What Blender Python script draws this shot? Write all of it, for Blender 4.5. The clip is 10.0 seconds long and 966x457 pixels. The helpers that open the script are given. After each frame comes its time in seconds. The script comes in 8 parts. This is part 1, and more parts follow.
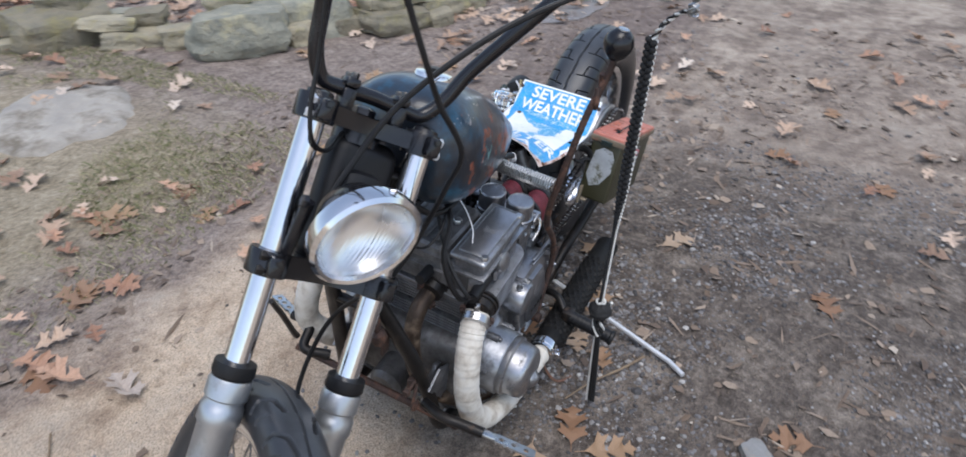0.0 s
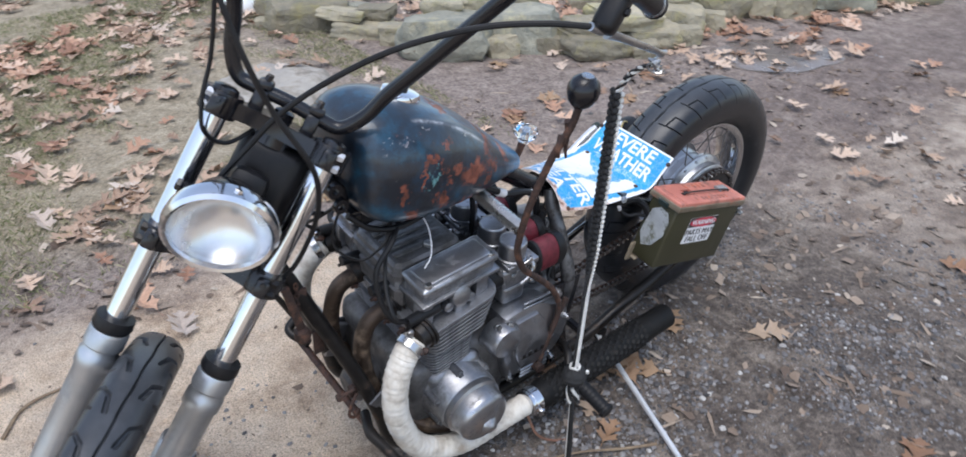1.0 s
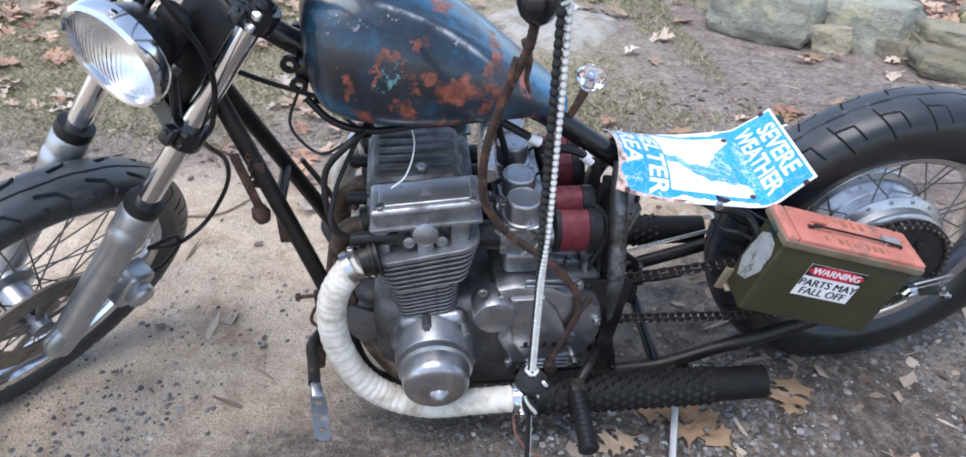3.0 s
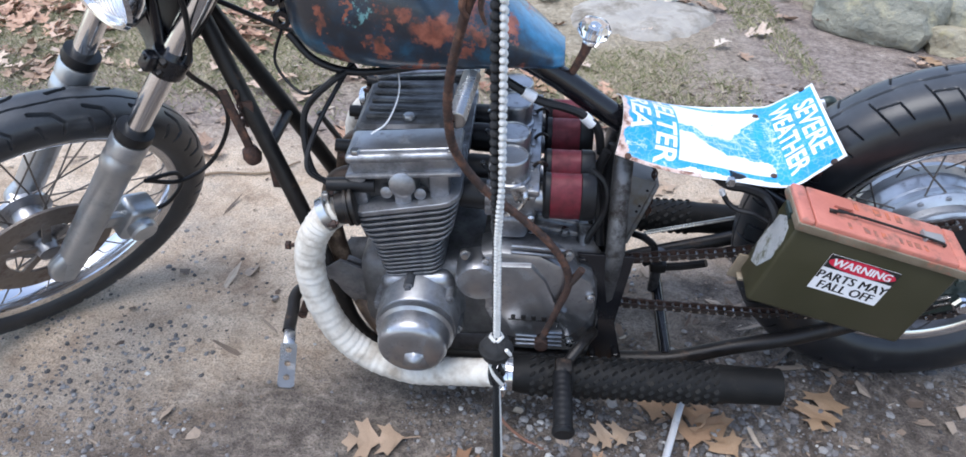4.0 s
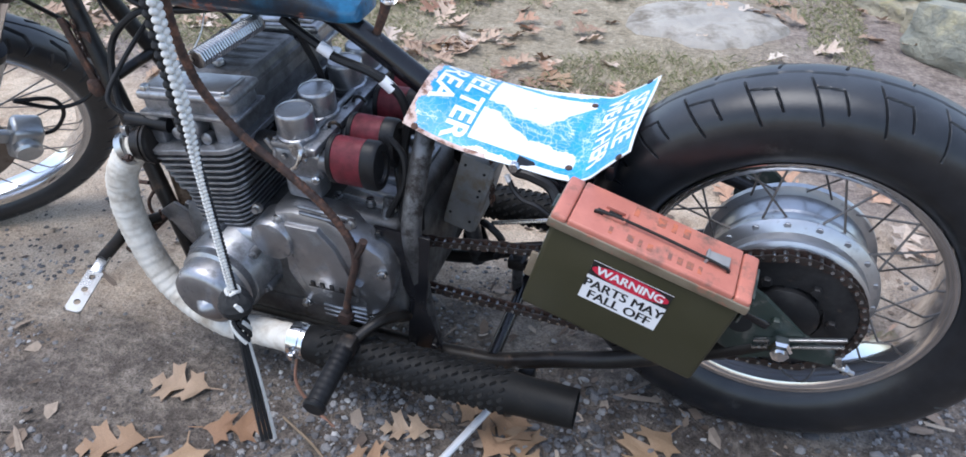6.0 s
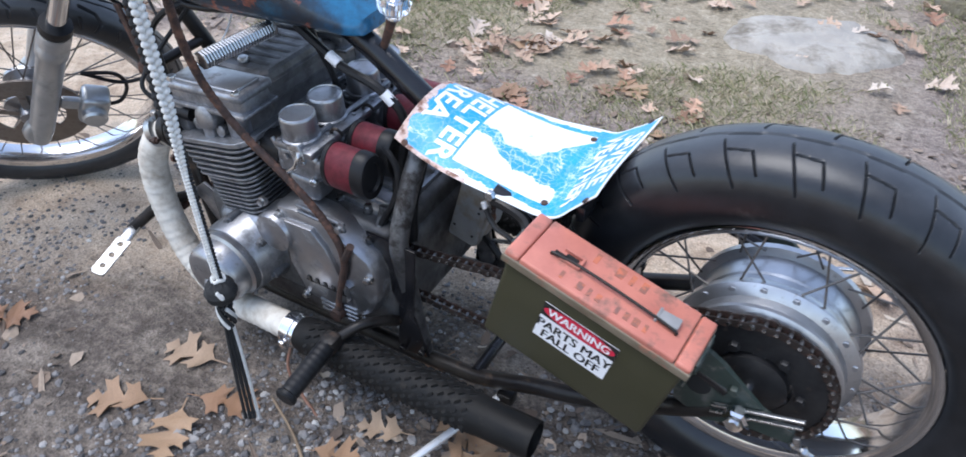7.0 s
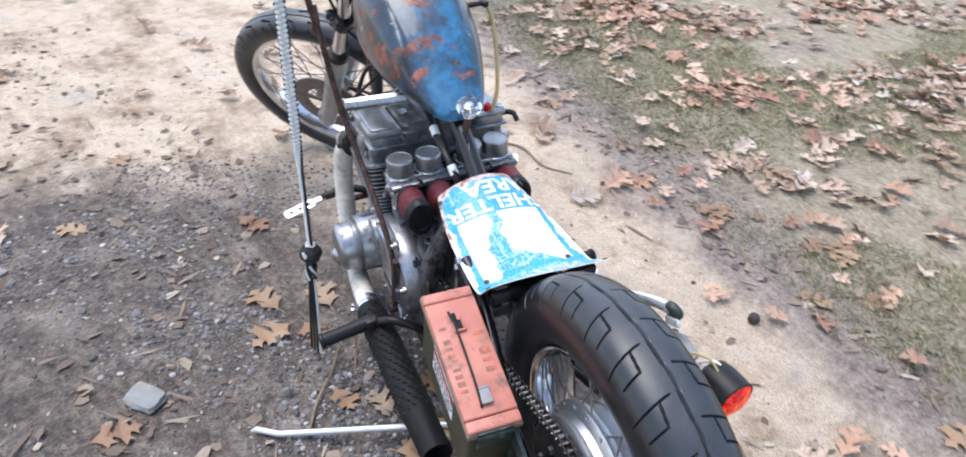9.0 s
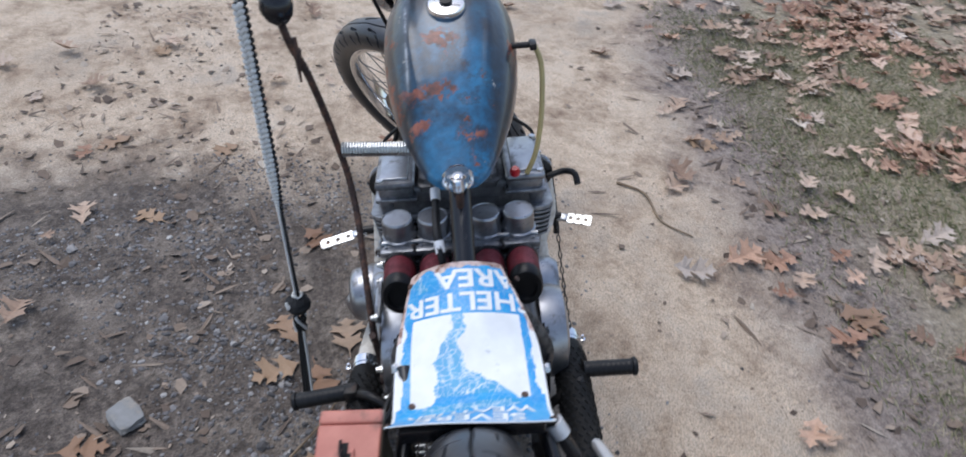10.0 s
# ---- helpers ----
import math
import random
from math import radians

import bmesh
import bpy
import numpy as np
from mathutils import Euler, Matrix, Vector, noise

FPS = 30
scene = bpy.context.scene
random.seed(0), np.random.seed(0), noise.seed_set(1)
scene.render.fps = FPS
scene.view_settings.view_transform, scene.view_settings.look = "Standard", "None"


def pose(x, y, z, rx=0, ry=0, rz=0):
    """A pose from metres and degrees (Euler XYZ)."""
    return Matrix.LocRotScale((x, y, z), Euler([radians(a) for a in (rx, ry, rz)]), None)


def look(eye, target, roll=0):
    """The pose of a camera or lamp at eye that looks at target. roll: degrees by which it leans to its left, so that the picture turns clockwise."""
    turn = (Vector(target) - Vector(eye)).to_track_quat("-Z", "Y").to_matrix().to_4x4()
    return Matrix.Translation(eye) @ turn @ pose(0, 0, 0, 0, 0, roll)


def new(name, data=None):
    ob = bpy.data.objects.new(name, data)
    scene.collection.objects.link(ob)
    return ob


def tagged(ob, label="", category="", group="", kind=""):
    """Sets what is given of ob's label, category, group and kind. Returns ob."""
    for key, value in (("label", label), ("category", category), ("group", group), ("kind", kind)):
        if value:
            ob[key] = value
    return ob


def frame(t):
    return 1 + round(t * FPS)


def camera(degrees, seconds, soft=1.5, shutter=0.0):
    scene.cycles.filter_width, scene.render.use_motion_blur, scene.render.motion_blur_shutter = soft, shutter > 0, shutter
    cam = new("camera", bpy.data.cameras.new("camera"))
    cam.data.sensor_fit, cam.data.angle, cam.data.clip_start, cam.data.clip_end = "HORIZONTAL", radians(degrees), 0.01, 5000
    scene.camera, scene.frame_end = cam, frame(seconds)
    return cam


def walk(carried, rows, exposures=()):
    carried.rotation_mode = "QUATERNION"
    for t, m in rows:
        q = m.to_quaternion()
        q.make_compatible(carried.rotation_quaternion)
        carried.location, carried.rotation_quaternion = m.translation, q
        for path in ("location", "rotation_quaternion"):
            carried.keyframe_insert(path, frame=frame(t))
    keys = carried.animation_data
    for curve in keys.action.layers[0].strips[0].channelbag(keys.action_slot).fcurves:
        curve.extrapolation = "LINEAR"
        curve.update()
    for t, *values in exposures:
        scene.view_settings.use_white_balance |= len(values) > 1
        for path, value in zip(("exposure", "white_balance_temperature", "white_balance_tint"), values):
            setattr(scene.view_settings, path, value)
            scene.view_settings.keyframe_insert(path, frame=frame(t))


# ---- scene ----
cam = camera(65.7, 10.0, 1.6, 0.3)
PATH = [
    (0, (2.001, 0.742, 1.377), (0.53, -0.025, 0.26), 0.1),
    (0.5, (1.85, 1.027, 1.388), (0.59, -0.087, 0.306), -0.5),
    (1, (1.605, 1.139, 1.369), (0.546, -0.176, 0.297), 0.2),
    (1.5, (1.358, 1.297, 1.347), (0.516, -0.187, 0.305), 0.7),
    (2, (1.19, 1.367, 1.313), (0.519, -0.185, 0.245), 2.4),
    (2.5, (1.047, 1.28, 1.251), (0.682, -0.335, 0.129), 2.8),
    (3, (0.935, 1.23, 1.19), (0.76, -0.413, 0.063), 1.5),
    (3.2, (0.886, 1.236, 1.165), (0.784, -0.417, 0.043), 1.1),
    (4.3, (0.651, 1.188, 1.069), (0.863, -0.459, -0.046), -0.2),
    (4.5, (0.603, 1.144, 1.056), (0.868, -0.482, -0.077), -0.9),
    (5, (0.457, 1.067, 1.008), (0.811, -0.554, -0.109), -1.0),
    (5.5, (0.278, 1.08, 1.01), (0.697, -0.532, -0.098), 0.2),
    (5.7, (0.213, 1.085, 1.009), (0.676, -0.516, -0.096), 0.5),
    (6.8, (0.039, 0.967, 1.045), (0.784, -0.492, -0.101), 2.3),
    (7, (-0.021, 0.955, 1.07), (0.781, -0.467, -0.085), 2.2),
    (7.5, (-0.244, 0.93, 1.133), (0.712, -0.383, -0.034), 2.3),
    (8, (-0.358, 0.884, 1.212), (0.714, -0.308, 0.015), 5.1),
    (8.5, (-0.47, 0.765, 1.305), (0.814, -0.242, 0.148), 5.6),
    (9, (-0.63, 0.637, 1.331), (0.868, -0.092, 0.225), 6.1),
    (9.5, (-0.534, 0.435, 1.336), (1.029, -0.008, 0.17), 6.9),
    (10, (-0.389, 0.135, 1.359), (1.214, -0.025, 0.173), 4.3),
]
EXPOSURES = [(0.0, 0.82, 6450, 10), (0.5, 0.87, 6450, 10), (1.0, 0.98, 6400, 10), (1.5, 1.07, 6350, 10), (2.5, 1.22, 6250, 10), (4.5, 1.30, 6150, 10), (5.5, 1.22, 6150, 10), (7.5, 1.28, 6150, 10), (8.5, 1.34, 6300, 10), (9.0, 1.42, 6350, 10), (9.5, 0.76, 6300, 10), (10.0, 0.64, 6250, 10)]
walk(cam, [(t, look(eye, target, roll)) for t, eye, target, roll in PATH], EXPOSURES)

# ---------------------------------------------------------------- light
world = bpy.data.worlds.new("overcast")
scene.world = world
world.use_nodes = True
wn, wl = world.node_tree.nodes, world.node_tree.links
sky = wn.new("ShaderNodeTexSky")
sky.sky_type, sky.sun_disc = "NISHITA", False
sky.sun_elevation, sky.sun_rotation = radians(68), radians(60)
sky.air_density, sky.dust_density, sky.ozone_density = 1.0, 1.5, 1.0
grey = wn.new("ShaderNodeHueSaturation")
grey.inputs["Saturation"].default_value = 0.8
wl.new(sky.outputs[0], grey.inputs["Color"])
wl.new(grey.outputs[0], wn["Background"].inputs["Color"])
wn["Background"].inputs["Strength"].default_value = 0.145
sun = new("sun", bpy.data.lights.new("sun", "SUN"))
sun.data.energy, sun.data.angle, sun.data.color = 0.9, radians(40), (1.0, 0.98, 0.96)
sun.matrix_world = look((1.4, 1.4, 4.5), (0.6, 0, 0))


# ---------------------------------------------------------------- materials
def nodes_of(name):
    m = bpy.data.materials.new(name)
    m.use_nodes = True
    return m, m.node_tree.nodes, m.node_tree.links, m.node_tree.nodes["Principled BSDF"]


def noise_node(n, l, src, scale, detail=6.0, rough=0.6):
    t = n.new("ShaderNodeTexNoise")
    t.inputs["Scale"].default_value, t.inputs["Detail"].default_value, t.inputs["Roughness"].default_value = scale, detail, rough
    l.new(src, t.inputs["Vector"])
    return t


def ramp(n, l, src, stops):
    r = n.new("ShaderNodeValToRGB")
    while len(r.color_ramp.elements) < len(stops):
        r.color_ramp.elements.new(0.5)
    for e, (p, c) in zip(r.color_ramp.elements, stops):
        e.position, e.color = p, (*c, 1) if len(c) == 3 else c
    l.new(src, r.inputs[0])
    return r


def mix(n, l, fac, a, b):
    m = n.new("ShaderNodeMix")
    m.data_type = "RGBA"
    for sock, v in ((m.inputs[0], fac), (m.inputs[6], a), (m.inputs[7], b)):
        if isinstance(v, bpy.types.NodeSocket):
            l.new(v, sock)
        else:
            sock.default_value = (*v, 1) if isinstance(v, tuple) else v
    return m.outputs[2]


def bumped(n, l, bsdf, height, strength, distance):
    b = n.new("ShaderNodeBump")
    b.inputs["Strength"].default_value, b.inputs["Distance"].default_value = strength, distance
    l.new(height, b.inputs["Height"])
    l.new(b.outputs[0], bsdf.inputs["Normal"])


def surface(name, c1, c2, scale=40.0, rough=(0.4, 0.6), metal=0.0, grime=None, gscale=14.0, gcut=(0.5, 0.65), gmetal=0.0,
            grough=0.8, bump=0.15, bdist=0.001, fine=220.0, random_tint=0.0, gloss=0.5):
    """Two colours in a coarse pattern, a second pattern of grime or rust over it, uneven gloss and fine relief."""
    m, n, l, b = nodes_of(name)
    co = n.new("ShaderNodeTexCoord").outputs["Object"]
    a = noise_node(n, l, co, scale)
    col = mix(n, l, ramp(n, l, a.outputs["Fac"], [(0.35, (0, 0, 0)), (0.65, (1, 1, 1))]).outputs[0], c1, c2)
    f = noise_node(n, l, co, fine, 4.0)
    rr = n.new("ShaderNodeMapRange")
    rr.inputs[3].default_value, rr.inputs[4].default_value = rough
    rr.inputs[1].default_value, rr.inputs[2].default_value = 0.3, 0.7
    l.new(a.outputs["Fac"], rr.inputs[0])
    rough_out = rr.outputs[0]
    b.inputs["Metallic"].default_value = metal
    b.inputs["Specular IOR Level"].default_value = gloss
    if grime:
        g = noise_node(n, l, co, gscale, 8.0, 0.68)
        mask = ramp(n, l, g.outputs["Fac"], [(gcut[0], (0, 0, 0)), (gcut[1], (1, 1, 1))]).outputs[0]
        col = mix(n, l, mask, col, grime)
        mr = n.new("ShaderNodeMapRange")
        mr.inputs[3].default_value, mr.inputs[4].default_value = metal, gmetal
        l.new(mask, mr.inputs[0])
        l.new(mr.outputs[0], b.inputs["Metallic"])
        mg = n.new("ShaderNodeMix")
        l.new(mask, mg.inputs[0])
        l.new(rough_out, mg.inputs[2])
        mg.inputs[3].default_value = grough
        rough_out = mg.outputs[0]
    if random_tint:
        oi = n.new("ShaderNodeObjectInfo")
        hs = n.new("ShaderNodeHueSaturation")
        mr = n.new("ShaderNodeMapRange")
        mr.inputs[3].default_value, mr.inputs[4].default_value = 1 - random_tint, 1 + random_tint
        l.new(oi.outputs["Random"], mr.inputs[0])
        l.new(mr.outputs[0], hs.inputs["Value"])
        l.new(col, hs.inputs["Color"])
        col = hs.outputs[0]
    l.new(col, b.inputs["Base Color"])
    l.new(rough_out, b.inputs["Roughness"])
    if bump:
        bumped(n, l, b, f.outputs["Fac"], bump, bdist)
    return m


ZINC = surface("zinc_plate", (0.78, 0.79, 0.81), (0.68, 0.69, 0.71), 20, (0.30, 0.42), 0.5, grime=(0.42, 0.41, 0.39), gscale=40, gcut=(0.6, 0.75), gmetal=0.5, bump=0.06)


def rubber_material():
    """Black tyre rubber, smooth on the side walls; tread scuffed grey with road dust plus painted sky sheen."""
    m, n, l, b = nodes_of("tyre_rubber")
    co = n.new("ShaderNodeTexCoord").outputs["Object"]
    side = n.new("ShaderNodeSeparateXYZ")
    l.new(co, side.inputs[0])
    off = n.new("ShaderNodeMath")
    off.operation = "ABSOLUTE"
    l.new(side.outputs["Y"], off.inputs[0])
    tread = n.new("ShaderNodeMapRange")
    tread.inputs[1].default_value, tread.inputs[2].default_value, tread.inputs[3].default_value, tread.inputs[4].default_value = 0.012, 0.058, 1.0, 0.0
    l.new(off.outputs[0], tread.inputs[0])
    dust = ramp(n, l, noise_node(n, l, co, 24, 7, 0.7).outputs["Fac"], [(0.30, (0.45, 0.45, 0.45)), (0.70, (1, 1, 1))]).outputs[0]
    worn = n.new("ShaderNodeMath")
    worn.operation = "MULTIPLY"
    l.new(tread.outputs[0], worn.inputs[0])
    l.new(dust, worn.inputs[1])
    black = ramp(n, l, noise_node(n, l, co, 30).outputs["Fac"], [(0.35, (0.008, 0.009, 0.011)), (0.65, (0.016, 0.017, 0.020))]).outputs[0]
    spots = ramp(n, l, noise_node(n, l, co, 26, 8, 0.7).outputs["Fac"], [(0.62, (0, 0, 0)), (0.85, (0.8, 0.8, 0.8))]).outputs[0]
    col = mix(n, l, spots, black, (0.09, 0.088, 0.085))
    # tread mask mixes in blue-grey: dust, and sky sheen put into the colour
    l.new(mix(n, l, worn.outputs[0], col, (0.058, 0.063, 0.071)), b.inputs["Base Color"])
    gloss = n.new("ShaderNodeMapRange")
    gloss.inputs[3].default_value, gloss.inputs[4].default_value = 0.30, 0.42
    l.new(worn.outputs[0], gloss.inputs[0])
    l.new(gloss.outputs[0], b.inputs["Roughness"])
    bumped(n, l, b, noise_node(n, l, co, 220, 4).outputs["Fac"], 0.2, 0.001)
    return m


RUBBER = rubber_material()
BLACK_HOSE = surface("black_hose", (0.006, 0.006, 0.007), (0.013, 0.013, 0.014), 30, (0.35, 0.55), gloss=0.3)
BLACK_PAINT = surface("black_paint", (0.006, 0.006, 0.008), (0.012, 0.012, 0.014), 12, (0.16, 0.30), grime=(0.055, 0.036, 0.025), gscale=22, gcut=(0.64, 0.76), bump=0.12)
WORN_BLACK = surface("worn_black_steel", (0.010, 0.009, 0.009), (0.024, 0.021, 0.019), 20, (0.3, 0.5), 0.3, gloss=0.4, grime=(0.10, 0.062, 0.04), gscale=25, gcut=(0.58, 0.74), bump=0.3)
SATIN = surface("satin_reflector", (0.86, 0.87, 0.88), (0.80, 0.81, 0.82), 12, (0.22, 0.30), 1.0, bump=0.02)
BARE_STEEL = surface("bare_streaked_steel", (0.075, 0.075, 0.078), (0.17, 0.17, 0.172), 16, (0.34, 0.5), 0.7, grime=(0.022, 0.018, 0.016), gscale=20, gcut=(0.50, 0.62), gmetal=0.3, bump=0.2)
CHROME = surface("chrome", (0.72, 0.73, 0.75), (0.62, 0.63, 0.65), 8, (0.06, 0.14), 1.0, grime=(0.30, 0.25, 0.2), gscale=60, gcut=(0.66, 0.8), gmetal=0.6, bump=0.03)
DULL_CHROME = surface("dull_chrome", (0.55, 0.56, 0.57), (0.40, 0.41, 0.42), 15, (0.22, 0.36), 1.0, grime=(0.2, 0.15, 0.11), gscale=35, gcut=(0.58, 0.75), gmetal=0.4, bump=0.08)
CAST = surface("cast_aluminium", (0.38, 0.39, 0.41), (0.20, 0.205, 0.22), 22, (0.28, 0.44), 0.9, grime=(0.045, 0.042, 0.040), gscale=17, gcut=(0.50, 0.74), gmetal=0.4, bump=0.3, fine=400)
FIN_ALLOY = surface("fin_alloy", (0.38, 0.39, 0.41), (0.25, 0.255, 0.27), 30, (0.34, 0.48), 0.85, grime=(0.08, 0.075, 0.07), gscale=24, gcut=(0.52, 0.70), gmetal=0.4, bump=0.3, fine=400)
SLATE = surface("slate_stone", (0.25, 0.25, 0.245), (0.19, 0.19, 0.185), 20, (0.7, 0.9), grime=(0.30, 0.27, 0.23), gscale=18, bump=0.5, bdist=0.004, fine=90)
ENGINE_DARK = surface("dark_stained_engine_metal", (0.215, 0.212, 0.213), (0.100, 0.098, 0.098), 14, (0.42, 0.6), 0.75, grime=(0.045, 0.04, 0.034), gscale=20, gcut=(0.45, 0.7), gmetal=0.2, bump=0.4, fine=300)
DRUM_ALLOY = surface("drum_alloy", (0.52, 0.525, 0.54), (0.44, 0.445, 0.46), 30, (0.28, 0.40), 0.9, grime=(0.20, 0.18, 0.16), gscale=50, gcut=(0.60, 0.78), gmetal=0.6, bump=0.05)
POLISHED = surface("polished_aluminium", (0.42, 0.425, 0.445), (0.30, 0.305, 0.32), 20, (0.27, 0.40), 0.94, grime=(0.11, 0.105, 0.10), gscale=34, gcut=(0.54, 0.74), gmetal=0.6, bump=0.06)
FORK_ALLOY = surface("fork_alloy", (0.48, 0.50, 0.52), (0.38, 0.40, 0.42), 14, (0.3, 0.42), 0.85, grime=(0.22, 0.22, 0.21), gscale=20, gcut=(0.55, 0.8), gmetal=0.5, bump=0.1)
RUST = surface("rusty_steel", (0.075, 0.042, 0.032), (0.045, 0.032, 0.028), 60, (0.55, 0.8), 0.35, grime=(0.15, 0.070, 0.042), gscale=40, gcut=(0.5, 0.65), bump=0.7, bdist=0.002, fine=300)
HOT_PIPE = surface("heat_stained_pipe", (0.10, 0.07, 0.05), (0.055, 0.04, 0.032), 20, (0.4, 0.6), 0.7, grime=(0.17, 0.12, 0.08), gscale=30, bump=0.3)
ORANGE = surface("faded_orange_paint", (0.54, 0.195, 0.140), (0.43, 0.145, 0.105), 16, (0.4, 0.55), grime=(0.19, 0.11, 0.085), gscale=24, gcut=(0.52, 0.68), bump=0.2)
OLIVE = surface("olive_drab_paint", (0.032, 0.031, 0.014), (0.042, 0.039, 0.020), 9, (0.32, 0.48), grime=(0.10, 0.09, 0.06), gscale=26, gcut=(0.66, 0.78), bump=0.12)
LID_RIM = surface("worn_lid_edge", (0.24, 0.20, 0.145), (0.13, 0.095, 0.06), 12, (0.4, 0.55), grime=(0.40, 0.13, 0.08), gscale=16, gcut=(0.56, 0.66), bump=0.15)
GREEN_STEEL = surface("chipped_green_steel", (0.022, 0.038, 0.033), (0.040, 0.052, 0.046), 30, (0.35, 0.55), 0.25, grime=(0.16, 0.155, 0.14), gscale=30, gcut=(0.56, 0.66), gmetal=0.6, bump=0.3)
RED_GAUZE = surface("red_filter_gauze", (0.13, 0.009, 0.018), (0.075, 0.006, 0.011), 60, (0.5, 0.75), bump=0.5, fine=600)
GREY_BOX = surface("grey_plastic", (0.20, 0.20, 0.20), (0.28, 0.275, 0.27), 14, (0.45, 0.65), grime=(0.2, 0.16, 0.12), gscale=20, bump=0.2)
WHITE_PAINT = surface("white_paint", (0.80, 0.81, 0.80), (0.70, 0.71, 0.70), 20, (0.35, 0.5), grime=(0.42, 0.45, 0.46), gscale=60, gcut=(0.62, 0.72), bump=0.05)
LABEL_WHITE = surface("label_white", (0.78, 0.78, 0.79), (0.72, 0.72, 0.73), 20, (0.3, 0.4), bump=0)
LABEL_BLACK = surface("label_black", (0.012, 0.012, 0.012), (0.02, 0.02, 0.02), 20, (0.3, 0.45), bump=0)
LABEL_RED = surface("label_red", (0.60, 0.02, 0.055), (0.52, 0.016, 0.048), 20, (0.3, 0.45), bump=0)
STENCIL = surface("faded_stencil_ink", (0.20, 0.10, 0.08), (0.30, 0.11, 0.07), 60, (0.6, 0.7), grime=(0.5, 0.15, 0.08), gscale=70, gcut=(0.48, 0.58), bump=0)
CORD_BLACK = surface("black_cord", (0.010, 0.010, 0.011), (0.02, 0.02, 0.02), 200, (0.7, 0.85), bump=0.6, fine=900)
CORD_WHITE = surface("white_cord", (0.70, 0.69, 0.65), (0.58, 0.57, 0.54), 90, (0.7, 0.85), bump=0.5, fine=900)
BRASS_WIRE = surface("copper_wire", (0.24, 0.11, 0.07), (0.16, 0.09, 0.06), 60, (0.5, 0.7), 0.1)
YELLOW_HOSE = surface("yellowed_fuel_hose", (0.42, 0.34, 0.14), (0.34, 0.27, 0.12), 40, (0.3, 0.45), bump=0)
RED_PLASTIC = surface("red_plastic", (0.5, 0.01, 0.02), (0.4, 0.01, 0.02), 20, (0.25, 0.35), bump=0)
BARE_PATCH = surface("bare_metal_patch", (0.62, 0.65, 0.67), (0.45, 0.48, 0.50), 30, (0.3, 0.45), 0.5, grime=(0.10, 0.10, 0.07), gscale=26, gcut=(0.52, 0.62), bump=0.1)
# near-black, mostly for the shade inside openings, put on as flat patches
NEAR_BLACK = surface("near_black", (0.006, 0.006, 0.006), (0.010, 0.010, 0.010), 30, (0.8, 0.9), bump=0)
DISC_STEEL = surface("rust_filmed_disc", (0.17, 0.145, 0.125), (0.24, 0.215, 0.195), 30, (0.35, 0.5), 0.7, grime=(0.11, 0.075, 0.055), gscale=30, bump=0.1)
SIGN_RUST = surface("worn_sign_edge", (0.50, 0.33, 0.27), (0.66, 0.55, 0.50), 60, (0.55, 0.75), grime=(0.20, 0.10, 0.07), gscale=50, gcut=(0.5, 0.6), bump=0.4)
SILENCER_BLACK = surface("silencer_black", (0.007, 0.007, 0.007), (0.011, 0.0105, 0.010), 30, (0.48, 0.64), gloss=0.18, grime=(0.038, 0.033, 0.028), gscale=30, gcut=(0.58, 0.76), bump=0.3)


def scratched_material(name, share, lo, hi):
    """Blue sign paint with fine criss-cross scratches down to the white below, denser as share grows."""
    m, n, l, b = nodes_of(name)
    co = n.new("ShaderNodeTexCoord").outputs["Object"]
    base = ramp(n, l, noise_node(n, l, co, 20).outputs["Fac"], [(0.35, lo), (0.65, hi)]).outputs[0]
    bent = n.new("ShaderNodeVectorMath")
    bent.operation = "MULTIPLY_ADD"
    l.new(noise_node(n, l, co, 14).outputs["Color"], bent.inputs[0])
    bent.inputs[1].default_value = (0.05, 0.05, 0.05)
    l.new(co, bent.inputs[2])
    col = base
    for scale, width in ((34, 0.035), (80, 0.05)):
        v = n.new("ShaderNodeTexVoronoi")
        v.feature = "DISTANCE_TO_EDGE"
        v.inputs["Scale"].default_value = scale
        l.new(bent.outputs[0], v.inputs["Vector"])
        line = ramp(n, l, v.outputs["Distance"], [(0.0, (share, share, share)), (width, (0, 0, 0))]).outputs[0]
        col = mix(n, l, line, col, (0.66, 0.72, 0.74))
    blot = ramp(n, l, noise_node(n, l, co, 42, 9, 0.7).outputs["Fac"], [(0.66 - 0.14 * share, (0, 0, 0)), (0.72 - 0.10 * share, (0.9, 0.9, 0.9))]).outputs[0]
    col = mix(n, l, blot, col, (0.68, 0.73, 0.74))
    l.new(col, b.inputs["Base Color"])
    b.inputs["Roughness"].default_value = 0.38
    return m


SCRATCHED_BLUE = scratched_material("scratched_blue_paint", 0.75, (0.015, 0.26, 0.52), (0.05, 0.34, 0.57))
BLUE_PAINT = scratched_material("blue_sign_paint", 0.22, (0.008, 0.25, 0.58), (0.02, 0.33, 0.64))


